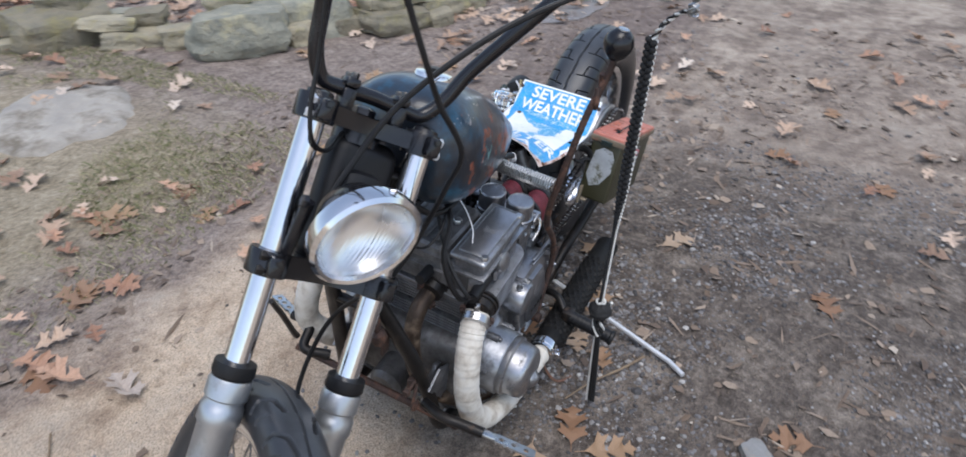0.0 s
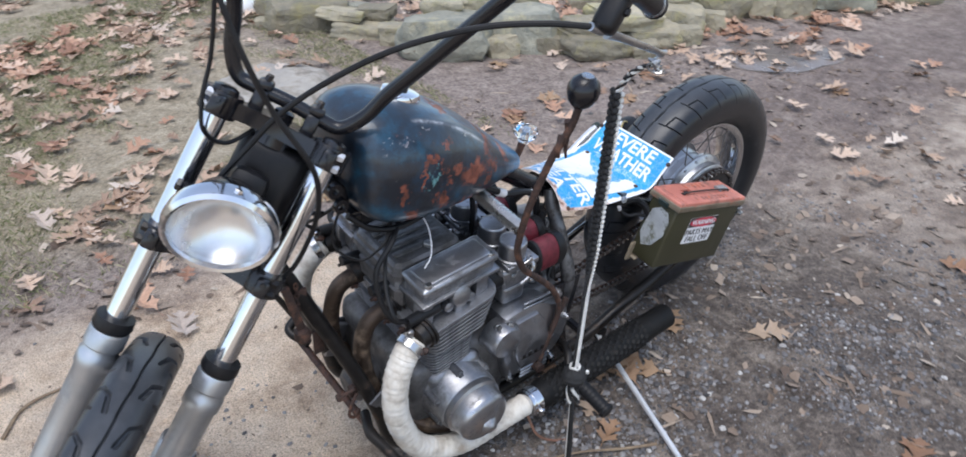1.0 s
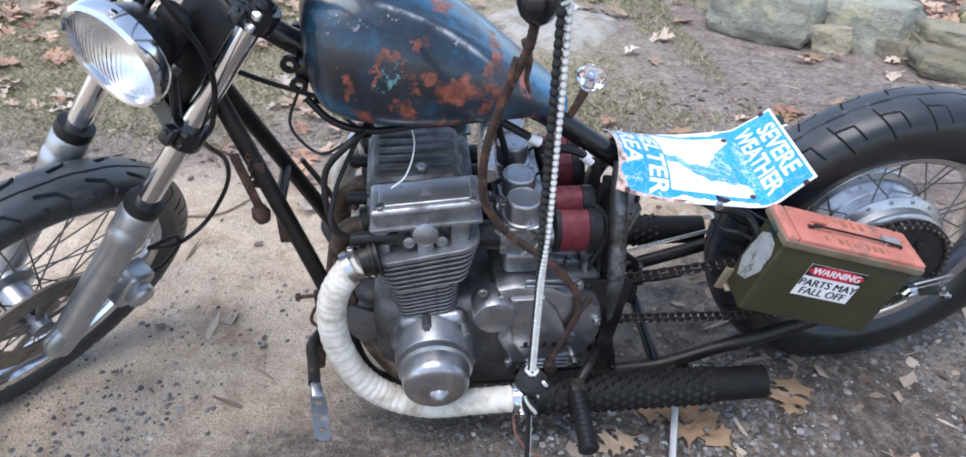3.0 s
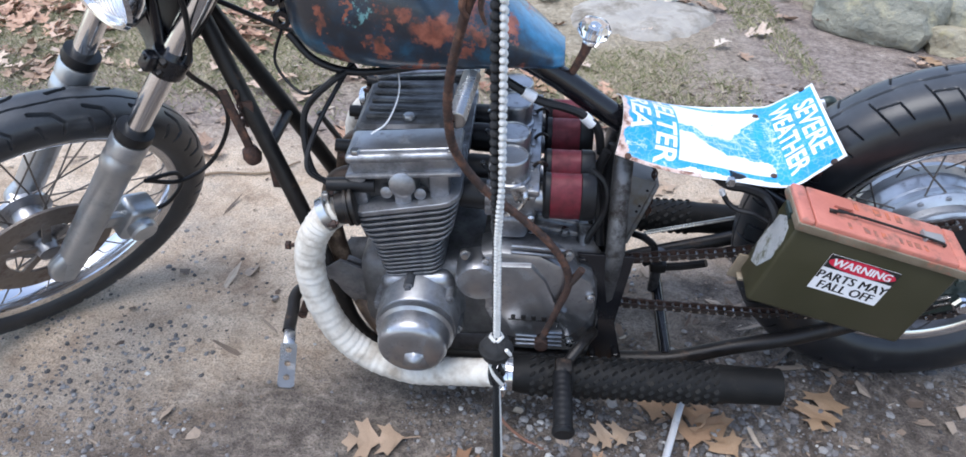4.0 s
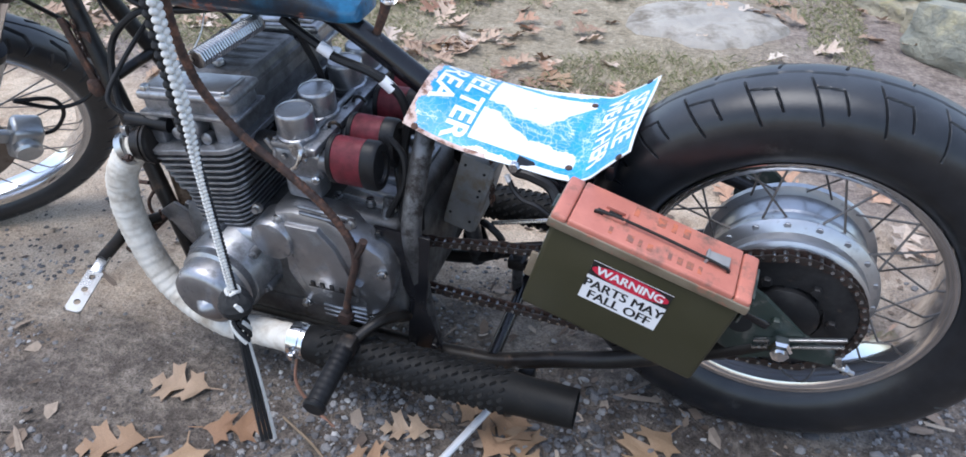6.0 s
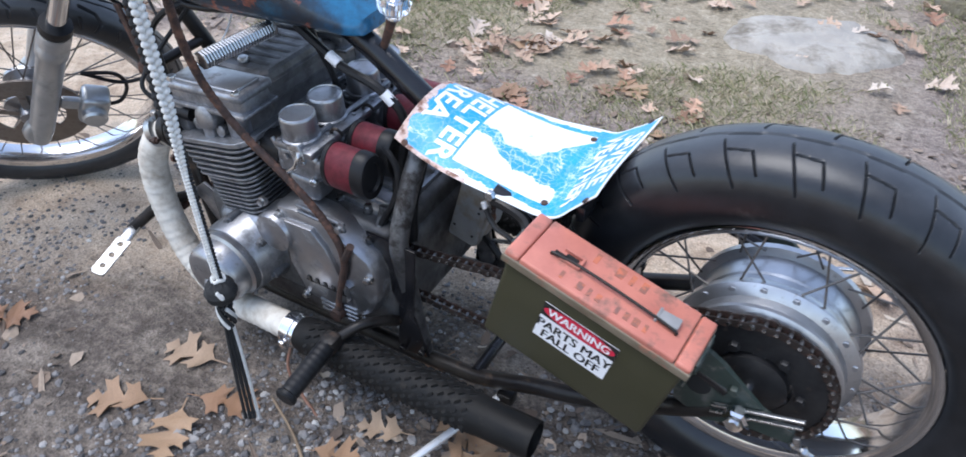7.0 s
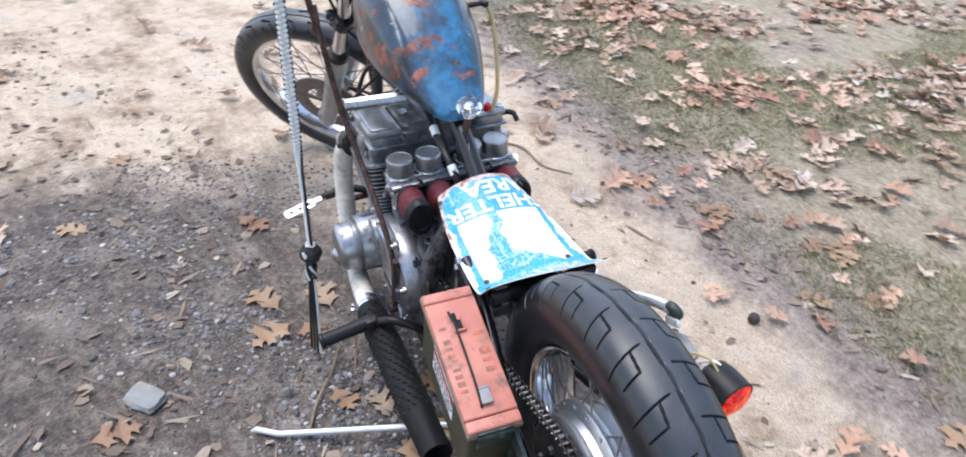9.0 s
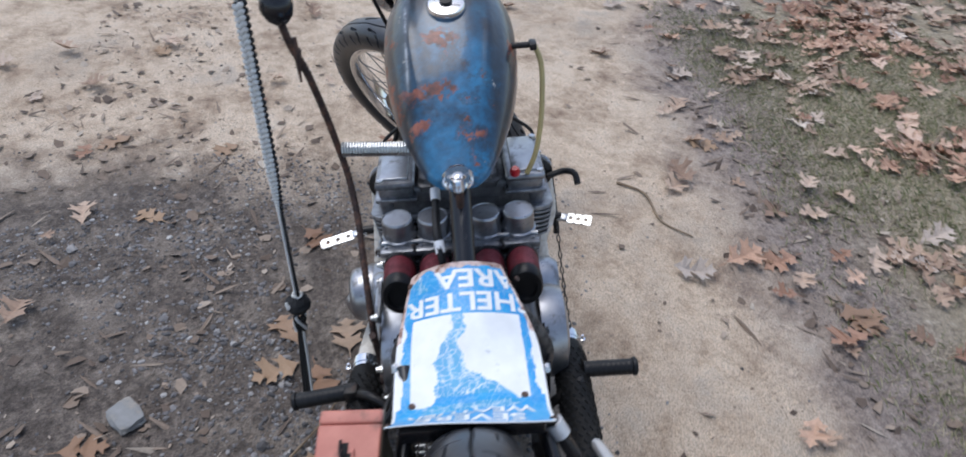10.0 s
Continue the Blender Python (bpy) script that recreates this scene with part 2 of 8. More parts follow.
def wrap_material():
    m, n, l, b = nodes_of("exhaust_wrap")
    co = n.new("ShaderNodeTexCoord").outputs["Object"]
    a, f = noise_node(n, l, co, 28), noise_node(n, l, co, 500, 3)
    l.new(ramp(n, l, a.outputs["Fac"], [(0.3, (0.36, 0.31, 0.25)), (0.52, (0.62, 0.58, 0.51)), (0.72, (0.72, 0.70, 0.65))]).outputs[0], b.inputs["Base Color"])
    b.inputs["Roughness"].default_value = 0.9
    bumped(n, l, b, f.outputs["Fac"], 0.6, 0.001)
    return m


def tank_material():
    m, n, l, b = nodes_of("worn_tank_paint")
    co = n.new("ShaderNodeTexCoord").outputs["Object"]
    base = noise_node(n, l, co, 14, 8, 0.66)
    col = ramp(n, l, base.outputs["Fac"], [(0.40, (0.008, 0.012, 0.019)), (0.54, (0.009, 0.026, 0.046)), (0.66, (0.011, 0.066, 0.115)), (0.80, (0.05, 0.15, 0.18))]).outputs[0]
    o = noise_node(n, l, co, 12, 10, 0.72)
    sx = n.new("ShaderNodeSeparateXYZ")
    l.new(co, sx.inputs[0])
    # brighter blue coloured in over the rear of the top, against grey sky sheen
    across = n.new("ShaderNodeMath")
    across.operation = "ABSOLUTE"
    l.new(sx.outputs["Y"], across.inputs[0])
    panel = None
    for src, lo, hi, a, c in ((across.outputs[0], 0.050, 0.075, 1.0, 0.0), (sx.outputs["X"], 0.86, 0.96, 1.0, 0.0)):
        mr = n.new("ShaderNodeMapRange")
        mr.inputs[1].default_value, mr.inputs[2].default_value, mr.inputs[3].default_value, mr.inputs[4].default_value = lo, hi, a, c
        l.new(src, mr.inputs[0])
        if panel is None:
            panel = mr.outputs[0]
        else:
            both = n.new("ShaderNodeMath")
            both.operation = "MULTIPLY"
            l.new(panel, both.inputs[0])
            l.new(mr.outputs[0], both.inputs[1])
            panel = both.outputs[0]
    bright = ramp(n, l, base.outputs["Fac"], [(0.36, (0.008, 0.035, 0.070)), (0.48, (0.012, 0.10, 0.20)), (0.62, (0.018, 0.17, 0.33)), (0.78, (0.06, 0.24, 0.36))]).outputs[0]
    col = mix(n, l, panel, col, bright)
    nose = n.new("ShaderNodeMapRange")
    nose.inputs[1].default_value, nose.inputs[2].default_value, nose.inputs[3].default_value, nose.inputs[4].default_value = 1.01, 1.07, 0.0, 0.12
    l.new(sx.outputs["X"], nose.inputs[0])
    less = n.new("ShaderNodeMath")
    less.operation = "SUBTRACT"
    l.new(o.outputs["Fac"], less.inputs[0])
    l.new(nose.outputs[0], less.inputs[1])
    low = n.new("ShaderNodeMapRange")
    low.inputs[1].default_value, low.inputs[2].default_value, low.inputs[3].default_value, low.inputs[4].default_value = 0.69, 0.80, 0.050, -0.010
    l.new(sx.outputs["Z"], low.inputs[0])
    more = n.new("ShaderNodeMath")
    l.new(less.outputs[0], more.inputs[0])
    l.new(low.outputs[0], more.inputs[1])
    tail = n.new("ShaderNodeMapRange")
    tail.inputs[1].default_value, tail.inputs[2].default_value, tail.inputs[3].default_value, tail.inputs[4].default_value = 0.70, 0.84, -0.045, 0.0
    l.new(sx.outputs["X"], tail.inputs[0])
    less = n.new("ShaderNodeMath")
    l.new(more.outputs[0], less.inputs[0])
    l.new(tail.outputs[0], less.inputs[1])
    patch = ramp(n, l, less.outputs[0], [(0.585, (0, 0, 0)), (0.610, (1, 1, 1))]).outputs[0]
    rim = ramp(n, l, less.outputs[0], [(0.535, (0, 0, 0)), (0.562, (0.6, 0.6, 0.6)), (0.595, (0, 0, 0))]).outputs[0]
    # the rust patches where the paint has gone, each with a ragged edge: place, half length, half height
    ragged = n.new("ShaderNodeVectorMath")
    ragged.operation = "MULTIPLY_ADD"
    l.new(noise_node(n, l, co, 34, 6, 0.7).outputs["Color"], ragged.inputs[0])
    ragged.inputs[1].default_value = (0.075, 0.03, 0.075)
    l.new(co, ragged.inputs[2])

    def blotch(cx, cy, cz, rx, rz, fade=0.3):
        move = n.new("ShaderNodeVectorMath")
        move.operation = "SUBTRACT"
        l.new(ragged.outputs[0], move.inputs[0])
        move.inputs[1].default_value = (cx + 0.0375, cy + 0.015, cz + 0.0375)
        scale = n.new("ShaderNodeVectorMath")
        scale.operation = "MULTIPLY"
        l.new(move.outputs[0], scale.inputs[0])
        scale.inputs[1].default_value = (1 / rx, 1 / 0.045, 1 / rz)
        far = n.new("ShaderNodeVectorMath")
        far.operation = "LENGTH"
        l.new(scale.outputs[0], far.inputs[0])
        return ramp(n, l, far.outputs["Value"], [(1 - fade, (1, 1, 1)), (1.0, (0, 0, 0))]).outputs[0]

    def larger(a, b):
        top = n.new("ShaderNodeMath")
        top.operation = "MAXIMUM"
        l.new(a, top.inputs[0])
        l.new(b, top.inputs[1])
        return top.outputs[0]

    for spot in ((1.030, 0.118, 0.758, 0.011, 0.028), (1.010, 0.114, 0.712, 0.015, 0.018), (0.968, 0.125, 0.808, 0.026, 0.010), (0.985, 0.125, 0.785, 0.006, 0.020), (0.862, 0.118, 0.745, 0.042, 0.026),
                 (0.908, 0.122, 0.770, 0.018, 0.013), (0.912, 0.100, 0.678, 0.032, 0.010), (0.880, 0.020, 0.848, 0.030, 0.014), (0.810, 0.070, 0.772, 0.024, 0.010), (0.802, 0.030, 0.787, 0.018, 0.014), (0.760, 0.075, 0.735, 0.010, 0.026)):
        patch = larger(patch, blotch(*spot))
    pn = noise_node(n, l, co, 40, 5)
    orange = ramp(n, l, pn.outputs["Fac"], [(0.35, (0.045, 0.020, 0.016)), (0.50, (0.17, 0.047, 0.027)), (0.72, (0.32, 0.105, 0.062))]).outputs[0]
    col = mix(n, l, patch, col, orange)
    col = mix(n, l, rim, col, (0.02, 0.018, 0.02))
    chip = noise_node(n, l, co, 30, 8, 0.7)
    cm = ramp(n, l, chip.outputs["Fac"], [(0.67, (0, 0, 0)), (0.71, (1, 1, 1))]).outputs[0]
    col = mix(n, l, cm, col, (0.42, 0.40, 0.36))
    # a pale, broken line along the left shoulder crease
    line = n.new("ShaderNodeMath")
    line.operation = "SUBTRACT"
    line.inputs[1].default_value = 0.0775
    l.new(sx.outputs["Y"], line.inputs[0])
    away = n.new("ShaderNodeMath")
    away.operation = "ABSOLUTE"
    l.new(line.outputs[0], away.inputs[0])
    crease_line = ramp(n, l, away.outputs[0], [(0.0, (0.85, 0.85, 0.85)), (0.0045, (0, 0, 0))]).outputs[0]
    for src, lo, hi, a, c in ((sx.outputs["X"], 0.800, 0.850, 0.0, 1.0), (sx.outputs["X"], 0.965, 0.985, 1.0, 0.0), (sx.outputs["Z"], 0.765, 0.785, 0.0, 1.0), (noise_node(n, l, co, 28, 6, 0.7).outputs["Fac"], 0.40, 0.58, 0.15, 1.0)):
        mr = n.new("ShaderNodeMapRange")
        mr.inputs[1].default_value, mr.inputs[2].default_value, mr.inputs[3].default_value, mr.inputs[4].default_value = lo, hi, a, c
        l.new(src, mr.inputs[0])
        both = n.new("ShaderNodeMath")
        both.operation = "MULTIPLY"
        l.new(crease_line, both.inputs[0])
        l.new(mr.outputs[0], both.inputs[1])
        crease_line = both.outputs[0]
    col = mix(n, l, crease_line, col, (0.50, 0.52, 0.54))
    # pale green scuff amid the rust and white chips along the shoulder
    flakes = ramp(n, l, noise_node(n, l, co, 55, 6, 0.7).outputs["Fac"], [(0.54, (0, 0, 0)), (0.60, (0.8, 0.8, 0.8))]).outputs[0]
    for spot, tone in (((0.962, 0.127, 0.778, 0.022, 0.022), (0.16, 0.36, 0.36)), ((0.985, 0.110, 0.848, 0.040, 0.006), (0.36, 0.32, 0.33)), ((1.044, 0.105, 0.855, 0.008, 0.012), (0.45, 0.45, 0.45))):
        both = n.new("ShaderNodeMath")
        both.operation = "MULTIPLY"
        l.new(blotch(*spot), both.inputs[0])
        l.new(flakes, both.inputs[1])
        col = mix(n, l, both.outputs[0], col, tone)
    l.new(col, b.inputs["Base Color"])
    rr = n.new("ShaderNodeMapRange")
    rr.inputs[3].default_value, rr.inputs[4].default_value = 0.34, 0.55
    b.inputs["Coat Weight"].default_value, b.inputs["Coat Roughness"].default_value = 0.45, 0.10
    l.new(patch, rr.inputs[0])
    l.new(rr.outputs[0], b.inputs["Roughness"])
    big = noise_node(n, l, co, 16, 3)
    bumped(n, l, b, big.outputs["Fac"], 0.35, 0.006)
    return m


def glass_material(name, rough=0.02, color=(1, 1, 1)):
    m, n, l, b = nodes_of(name)
    b.inputs["Base Color"].default_value = (*color, 1)
    b.inputs["Roughness"].default_value = rough
    b.inputs["Transmission Weight"].default_value = 1.0
    b.inputs["IOR"].default_value = 1.45
    return m


def tail_material():
    m, n, l, b = nodes_of("tail_lamp_red")
    b.inputs["Base Color"].default_value = (0.45, 0.01, 0.006, 1)
    b.inputs["Roughness"].default_value = 0.2
    co = n.new("ShaderNodeTexCoord").outputs["Object"]
    v = n.new("ShaderNodeTexVoronoi")
    v.inputs["Scale"].default_value = 160
    l.new(co, v.inputs["Vector"])
    glow = ramp(n, l, noise_node(n, l, co, 55, 3).outputs["Fac"], [(0.40, (0.25, 0.0, 0.0)), (0.56, (0.9, 0.03, 0.005)), (0.68, (1.0, 0.28, 0.03))]).outputs[0]
    l.new(glow, b.inputs["Emission Color"])
    b.inputs["Emission Strength"].default_value = 0.28
    bumped(n, l, b, v.outputs["Distance"], 0.7, 0.003)
    return m


WRAP, TANK_PAINT, LENS, CRYSTAL, TAIL_RED = wrap_material(), tank_material(), glass_material("ribbed_lens", 0.02), glass_material("crystal"), tail_material()


def ground_material():
    m, n, l, b = nodes_of("dirt_drive")
    co = n.new("ShaderNodeTexCoord").outputs["Object"]
    sep = n.new("ShaderNodeSeparateXYZ")
    l.new(co, sep.inputs[0])
    big, mid, lump, fine, grain = (noise_node(n, l, co, s, d, r).outputs["Fac"] for s, d, r in ((0.9, 5, 0.6), (3.4, 8, 0.66), (13, 8, 0.68), (55, 7, 0.65), (230, 4, 0.55)))

    def calc(op, a, bb, c=0.0):
        k = n.new("ShaderNodeMath")
        k.operation = op
        for i, v in enumerate((a, bb, c)):
            if isinstance(v, bpy.types.NodeSocket):
                l.new(v, k.inputs[i])
            else:
                k.inputs[i].default_value = v
        return k.outputs[0]

    def blend(a, b_, w):
        return calc("ADD", calc("MULTIPLY", a, 1 - w), calc("MULTIPLY", b_, w))

    # away from the motorcycle the edges between the soils wander more and more
    away = n.new("ShaderNodeVectorMath")
    away.operation = "LENGTH"
    l.new(co, away.inputs[0])
    spread = n.new("ShaderNodeMapRange")
    spread.inputs[1].default_value, spread.inputs[2].default_value, spread.inputs[3].default_value, spread.inputs[4].default_value = 2.4, 7.5, 0.0, 16.0
    l.new(away.outputs["Value"], spread.inputs[0])
    wander = calc("MULTIPLY", calc("SUBTRACT", noise_node(n, l, co, 0.32, 5, 0.6).outputs["Fac"], 0.5), spread.outputs[0])

    def past(sock, lo, hi, amp=1.0):
        """1 where the coordinate, shaken by the coarse patterns, lies past hi."""
        shaken = calc("ADD", calc("MULTIPLY_ADD", blend(big, mid, 0.6), amp, sock), wander)
        r = n.new("ShaderNodeMapRange")
        r.interpolation_type = "SMOOTHSTEP"
        r.inputs[1].default_value, r.inputs[2].default_value = lo + amp / 2, hi + amp / 2
        l.new(shaken, r.inputs[0])
        return r.outputs[0]

    soft = blend(mid, lump, 0.4)
    rough = blend(lump, fine, 0.55)
    tan = ramp(n, l, soft, [(0.36, (0.25, 0.172, 0.118)), (0.45, (0.46, 0.35, 0.25)), (0.53, (0.62, 0.495, 0.37)), (0.66, (0.71, 0.595, 0.465))]).outputs[0]
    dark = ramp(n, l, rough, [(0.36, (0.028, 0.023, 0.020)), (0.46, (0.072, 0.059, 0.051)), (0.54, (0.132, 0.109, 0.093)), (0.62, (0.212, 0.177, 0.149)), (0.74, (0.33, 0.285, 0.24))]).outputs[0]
    soil = ramp(n, l, soft, [(0.34, (0.12, 0.092, 0.074)), (0.46, (0.24, 0.19, 0.152)), (0.55, (0.40, 0.33, 0.265)), (0.66, (0.54, 0.46, 0.37))]).outputs[0]
    under = ramp(n, l, rough, [(0.36, (0.17, 0.14, 0.09)), (0.50, (0.34, 0.285, 0.20)), (0.66, (0.52, 0.445, 0.335))]).outputs[0]
    strip = ramp(n, l, rough, [(0.36, (0.12, 0.093, 0.080)), (0.50, (0.26, 0.21, 0.18)), (0.66, (0.42, 0.355, 0.305))]).outputs[0]
    mould = ramp(n, l, rough, [(0.36, (0.07, 0.050, 0.045)), (0.50, (0.16, 0.122, 0.108)), (0.66, (0.28, 0.225, 0.20))]).outputs[0]
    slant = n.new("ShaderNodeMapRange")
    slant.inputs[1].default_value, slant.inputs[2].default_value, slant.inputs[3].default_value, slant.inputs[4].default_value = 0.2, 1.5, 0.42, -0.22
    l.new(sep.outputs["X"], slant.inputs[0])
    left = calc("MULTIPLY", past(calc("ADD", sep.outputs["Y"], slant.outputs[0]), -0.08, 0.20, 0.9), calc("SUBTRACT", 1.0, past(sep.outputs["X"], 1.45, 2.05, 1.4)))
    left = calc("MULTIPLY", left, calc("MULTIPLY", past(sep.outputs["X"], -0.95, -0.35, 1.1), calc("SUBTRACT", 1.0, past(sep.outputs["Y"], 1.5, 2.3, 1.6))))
    sway = n.new("ShaderNodeMapRange")
    sway.inputs[1].default_value, sway.inputs[2].default_value, sway.inputs[3].default_value, sway.inputs[4].default_value = 1.4, 8.0, 0.0, 4.5
    l.new(sep.outputs["Y"], sway.inputs[0])
    rear = calc("SUBTRACT", 1.0, past(calc("ADD", sep.outputs["X"], sway.outputs[0]), -0.7, -0.1, 1.3))
    side = calc("SUBTRACT", 1.0, past(sep.outputs["Y"], -1.02, -0.66, 0.8))
    right = calc("MULTIPLY", calc("SUBTRACT", 1.0, past(sep.outputs["Y"], -1.5, -1.05, 0.8)), past(sep.outputs["X"], -0.3, 0.4, 1.2))
    col = mix(n, l, rear, tan, soil)
    mud = ramp(n, l, blend(mid, lump, 0.3), [(0.50, (0, 0, 0)), (0.60, (0.8, 0.8, 0.8))]).outputs[0]
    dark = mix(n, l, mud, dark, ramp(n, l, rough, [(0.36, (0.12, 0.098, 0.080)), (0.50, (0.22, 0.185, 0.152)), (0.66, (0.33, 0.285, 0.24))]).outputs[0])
    yard = calc("MULTIPLY", calc("SUBTRACT", 1.0, past(sep.outputs["Y"], -0.35, 0.15, 1.0)), calc("SUBTRACT", 1.0, past(sep.outputs["X"], -0.5, -0.05, 0.9)))
    col = mix(n, l, calc("MULTIPLY", yard, 0.75), col, mould)
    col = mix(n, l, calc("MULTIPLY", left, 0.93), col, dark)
    col = mix(n, l, side, col, strip)
    col = mix(n, l, right, col, under)
    dust = ramp(n, l, blend(mid, lump, 0.35), [(0.57, (0, 0, 0)), (0.66, (0.55, 0.55, 0.55))]).outputs[0]
    col = mix(n, l, calc("MULTIPLY", dust, calc("MULTIPLY_ADD", left, -0.8, 1.0)), col, (0.47, 0.41, 0.345))
    damp = ramp(n, l, blend(big, mid, 0.5), [(0.53, (0, 0, 0)), (0.66, (0.5, 0.5, 0.5))]).outputs[0]
    col = mix(n, l, damp, col, (0.15, 0.118, 0.095))
    specks = ramp(n, l, grain, [(0.28, (0.50, 0.49, 0.48)), (0.5, (1, 1, 1)), (0.74, (1.38, 1.36, 1.33))]).outputs[0]
    mm = n.new("ShaderNodeMix")
    mm.data_type, mm.blend_type = "RGBA", "MULTIPLY"
    mm.inputs[0].default_value = 1.0
    l.new(col, mm.inputs[6])
    l.new(specks, mm.inputs[7])
    l.new(mm.outputs[2], b.inputs["Base Color"])
    rr = n.new("ShaderNodeMapRange")
    rr.inputs[3].default_value, rr.inputs[4].default_value = 0.92, 0.62
    l.new(damp, rr.inputs[0])
    l.new(rr.outputs[0], b.inputs["Roughness"])
    bumped(n, l, b, calc("ADD", blend(lump, fine, 0.55), calc("MULTIPLY", grain, 0.14)), 0.95, 0.03)
    return m


def island_material(name, stops, rough=0.75, bump=0.3, fine=120.0):
    """A colour for each separate piece of a joined mesh, with grain over it."""
    m, n, l, b = nodes_of(name)
    geo = n.new("ShaderNodeNewGeometry")
    col = ramp(n, l, geo.outputs["Random Per Island"], stops).outputs[0]
    co = n.new("ShaderNodeTexCoord").outputs["Object"]
    f = noise_node(n, l, co, fine, 6)
    v = n.new("ShaderNodeMapRange")
    v.inputs[3].default_value, v.inputs[4].default_value = 0.65, 1.3
    l.new(f.outputs["Fac"], v.inputs[0])
    hs = n.new("ShaderNodeHueSaturation")
    l.new(v.outputs[0], hs.inputs["Value"])
    l.new(col, hs.inputs["Color"])
    l.new(hs.outputs[0], b.inputs["Base Color"])
    b.inputs["Roughness"].default_value = rough
    bumped(n, l, b, f.outputs["Fac"], bump, 0.004)
    return m


def leaf_material():
    """Brown to tan oak leaf, one tint for each leaf object."""
    m, n, l, b = nodes_of("oak_leaf")
    oi = n.new("ShaderNodeObjectInfo")
    col = ramp(n, l, oi.outputs["Random"], [(0.0, (0.19, 0.098, 0.055)), (0.35, (0.28, 0.160, 0.088)), (0.6, (0.34, 0.222, 0.130)), (0.8, (0.25, 0.150, 0.092)), (1.0, (0.42, 0.315, 0.22))]).outputs[0]
    co = n.new("ShaderNodeTexCoord").outputs["Object"]
    f = noise_node(n, l, co, 60, 6)
    v = n.new("ShaderNodeMapRange")
    v.inputs[3].default_value, v.inputs[4].default_value = 0.6, 1.35
    l.new(f.outputs["Fac"], v.inputs[0])
    hs = n.new("ShaderNodeHueSaturation")
    l.new(v.outputs[0], hs.inputs["Value"])
    l.new(col, hs.inputs["Color"])
    l.new(hs.outputs[0], b.inputs["Base Color"])
    b.inputs["Roughness"].default_value = 0.6
    bumped(n, l, b, f.outputs["Fac"], 0.4, 0.002)
    return m


DIRT = ground_material()
PEBBLE = island_material("pebbles", [(0.0, (0.05, 0.047, 0.047)), (0.4, (0.13, 0.122, 0.12)), (0.75, (0.20, 0.19, 0.187)), (0.96, (0.30, 0.288, 0.275)), (1.0, (0.52, 0.50, 0.47))], 0.75)
LITTER = island_material("leaf_litter", [(0.0, (0.23, 0.145, 0.098)), (0.3, (0.38, 0.26, 0.18)), (0.55, (0.48, 0.345, 0.25)), (0.8, (0.57, 0.44, 0.34)), (0.95, (0.42, 0.35, 0.295)), (1.0, (0.68, 0.58, 0.48))], 0.65)
RUSSET = island_material("russet_leaf_litter", [(0.0, (0.24, 0.125, 0.08)), (0.35, (0.39, 0.225, 0.145)), (0.7, (0.52, 0.33, 0.225)), (1.0, (0.62, 0.45, 0.34))], 0.65)
CRUMB = island_material("leaf_crumb", [(0.0, (0.09, 0.062, 0.045)), (0.5, (0.20, 0.145, 0.105)), (0.9, (0.32, 0.25, 0.19)), (1.0, (0.48, 0.41, 0.33))], 0.75)
GRASS = island_material("grass", [(0.0, (0.15, 0.165, 0.07)), (0.35, (0.25, 0.255, 0.12)), (0.62, (0.37, 0.335, 0.20)), (1.0, (0.52, 0.45, 0.33))], 0.7, 0.1)
OAK_LEAF = leaf_material()
BOULDER = surface("lichen_stone", (0.36, 0.315, 0.215), (0.22, 0.205, 0.165), 7, (0.8, 0.95), grime=(0.32, 0.28, 0.13), gscale=6, gcut=(0.5, 0.68), bump=0.9, bdist=0.025, fine=22, random_tint=0.4)
PALE_BOULDER = surface("pale_field_stone", (0.31, 0.30, 0.235), (0.19, 0.195, 0.165), 9, (0.8, 0.95), grime=(0.42, 0.38, 0.24), gscale=7, gcut=(0.52, 0.70), bump=0.9, bdist=0.02, fine=26, random_tint=0.2)
SPOKE_STEEL = surface("dull_spoke_steel", (0.20, 0.19, 0.18), (0.13, 0.11, 0.10), 90, (0.35, 0.55), 0.8, bump=0.2)
SPROCKET_STEEL = surface("dark_sprocket_steel", (0.05, 0.05, 0.052), (0.025, 0.025, 0.027), 30, (0.3, 0.5), 0.6, grime=(0.12, 0.08, 0.055), gscale=40, gcut=(0.6, 0.75), bump=0.2)
TWIG = surface("dry_twig", (0.26, 0.19, 0.12), (0.17, 0.12, 0.08), 40, (0.7, 0.9), bump=0.4)
TWIG_DARK = surface("dark_seed", (0.06, 0.045, 0.04), (0.035, 0.028, 0.025), 60, (0.7, 0.9), bump=0.4)
FLAT_ROCK = surface("flat_grey_rock", (0.30, 0.275, 0.24), (0.42, 0.385, 0.33), 6, (0.6, 0.85), grime=(0.16, 0.135, 0.10), gscale=5, gcut=(0.50, 0.66), bump=0.8, bdist=0.01, fine=40)
WATER = surface("muddy_water", (0.17, 0.145, 0.125), (0.20, 0.17, 0.15), 5, (0.22, 0.32), bump=0.0)


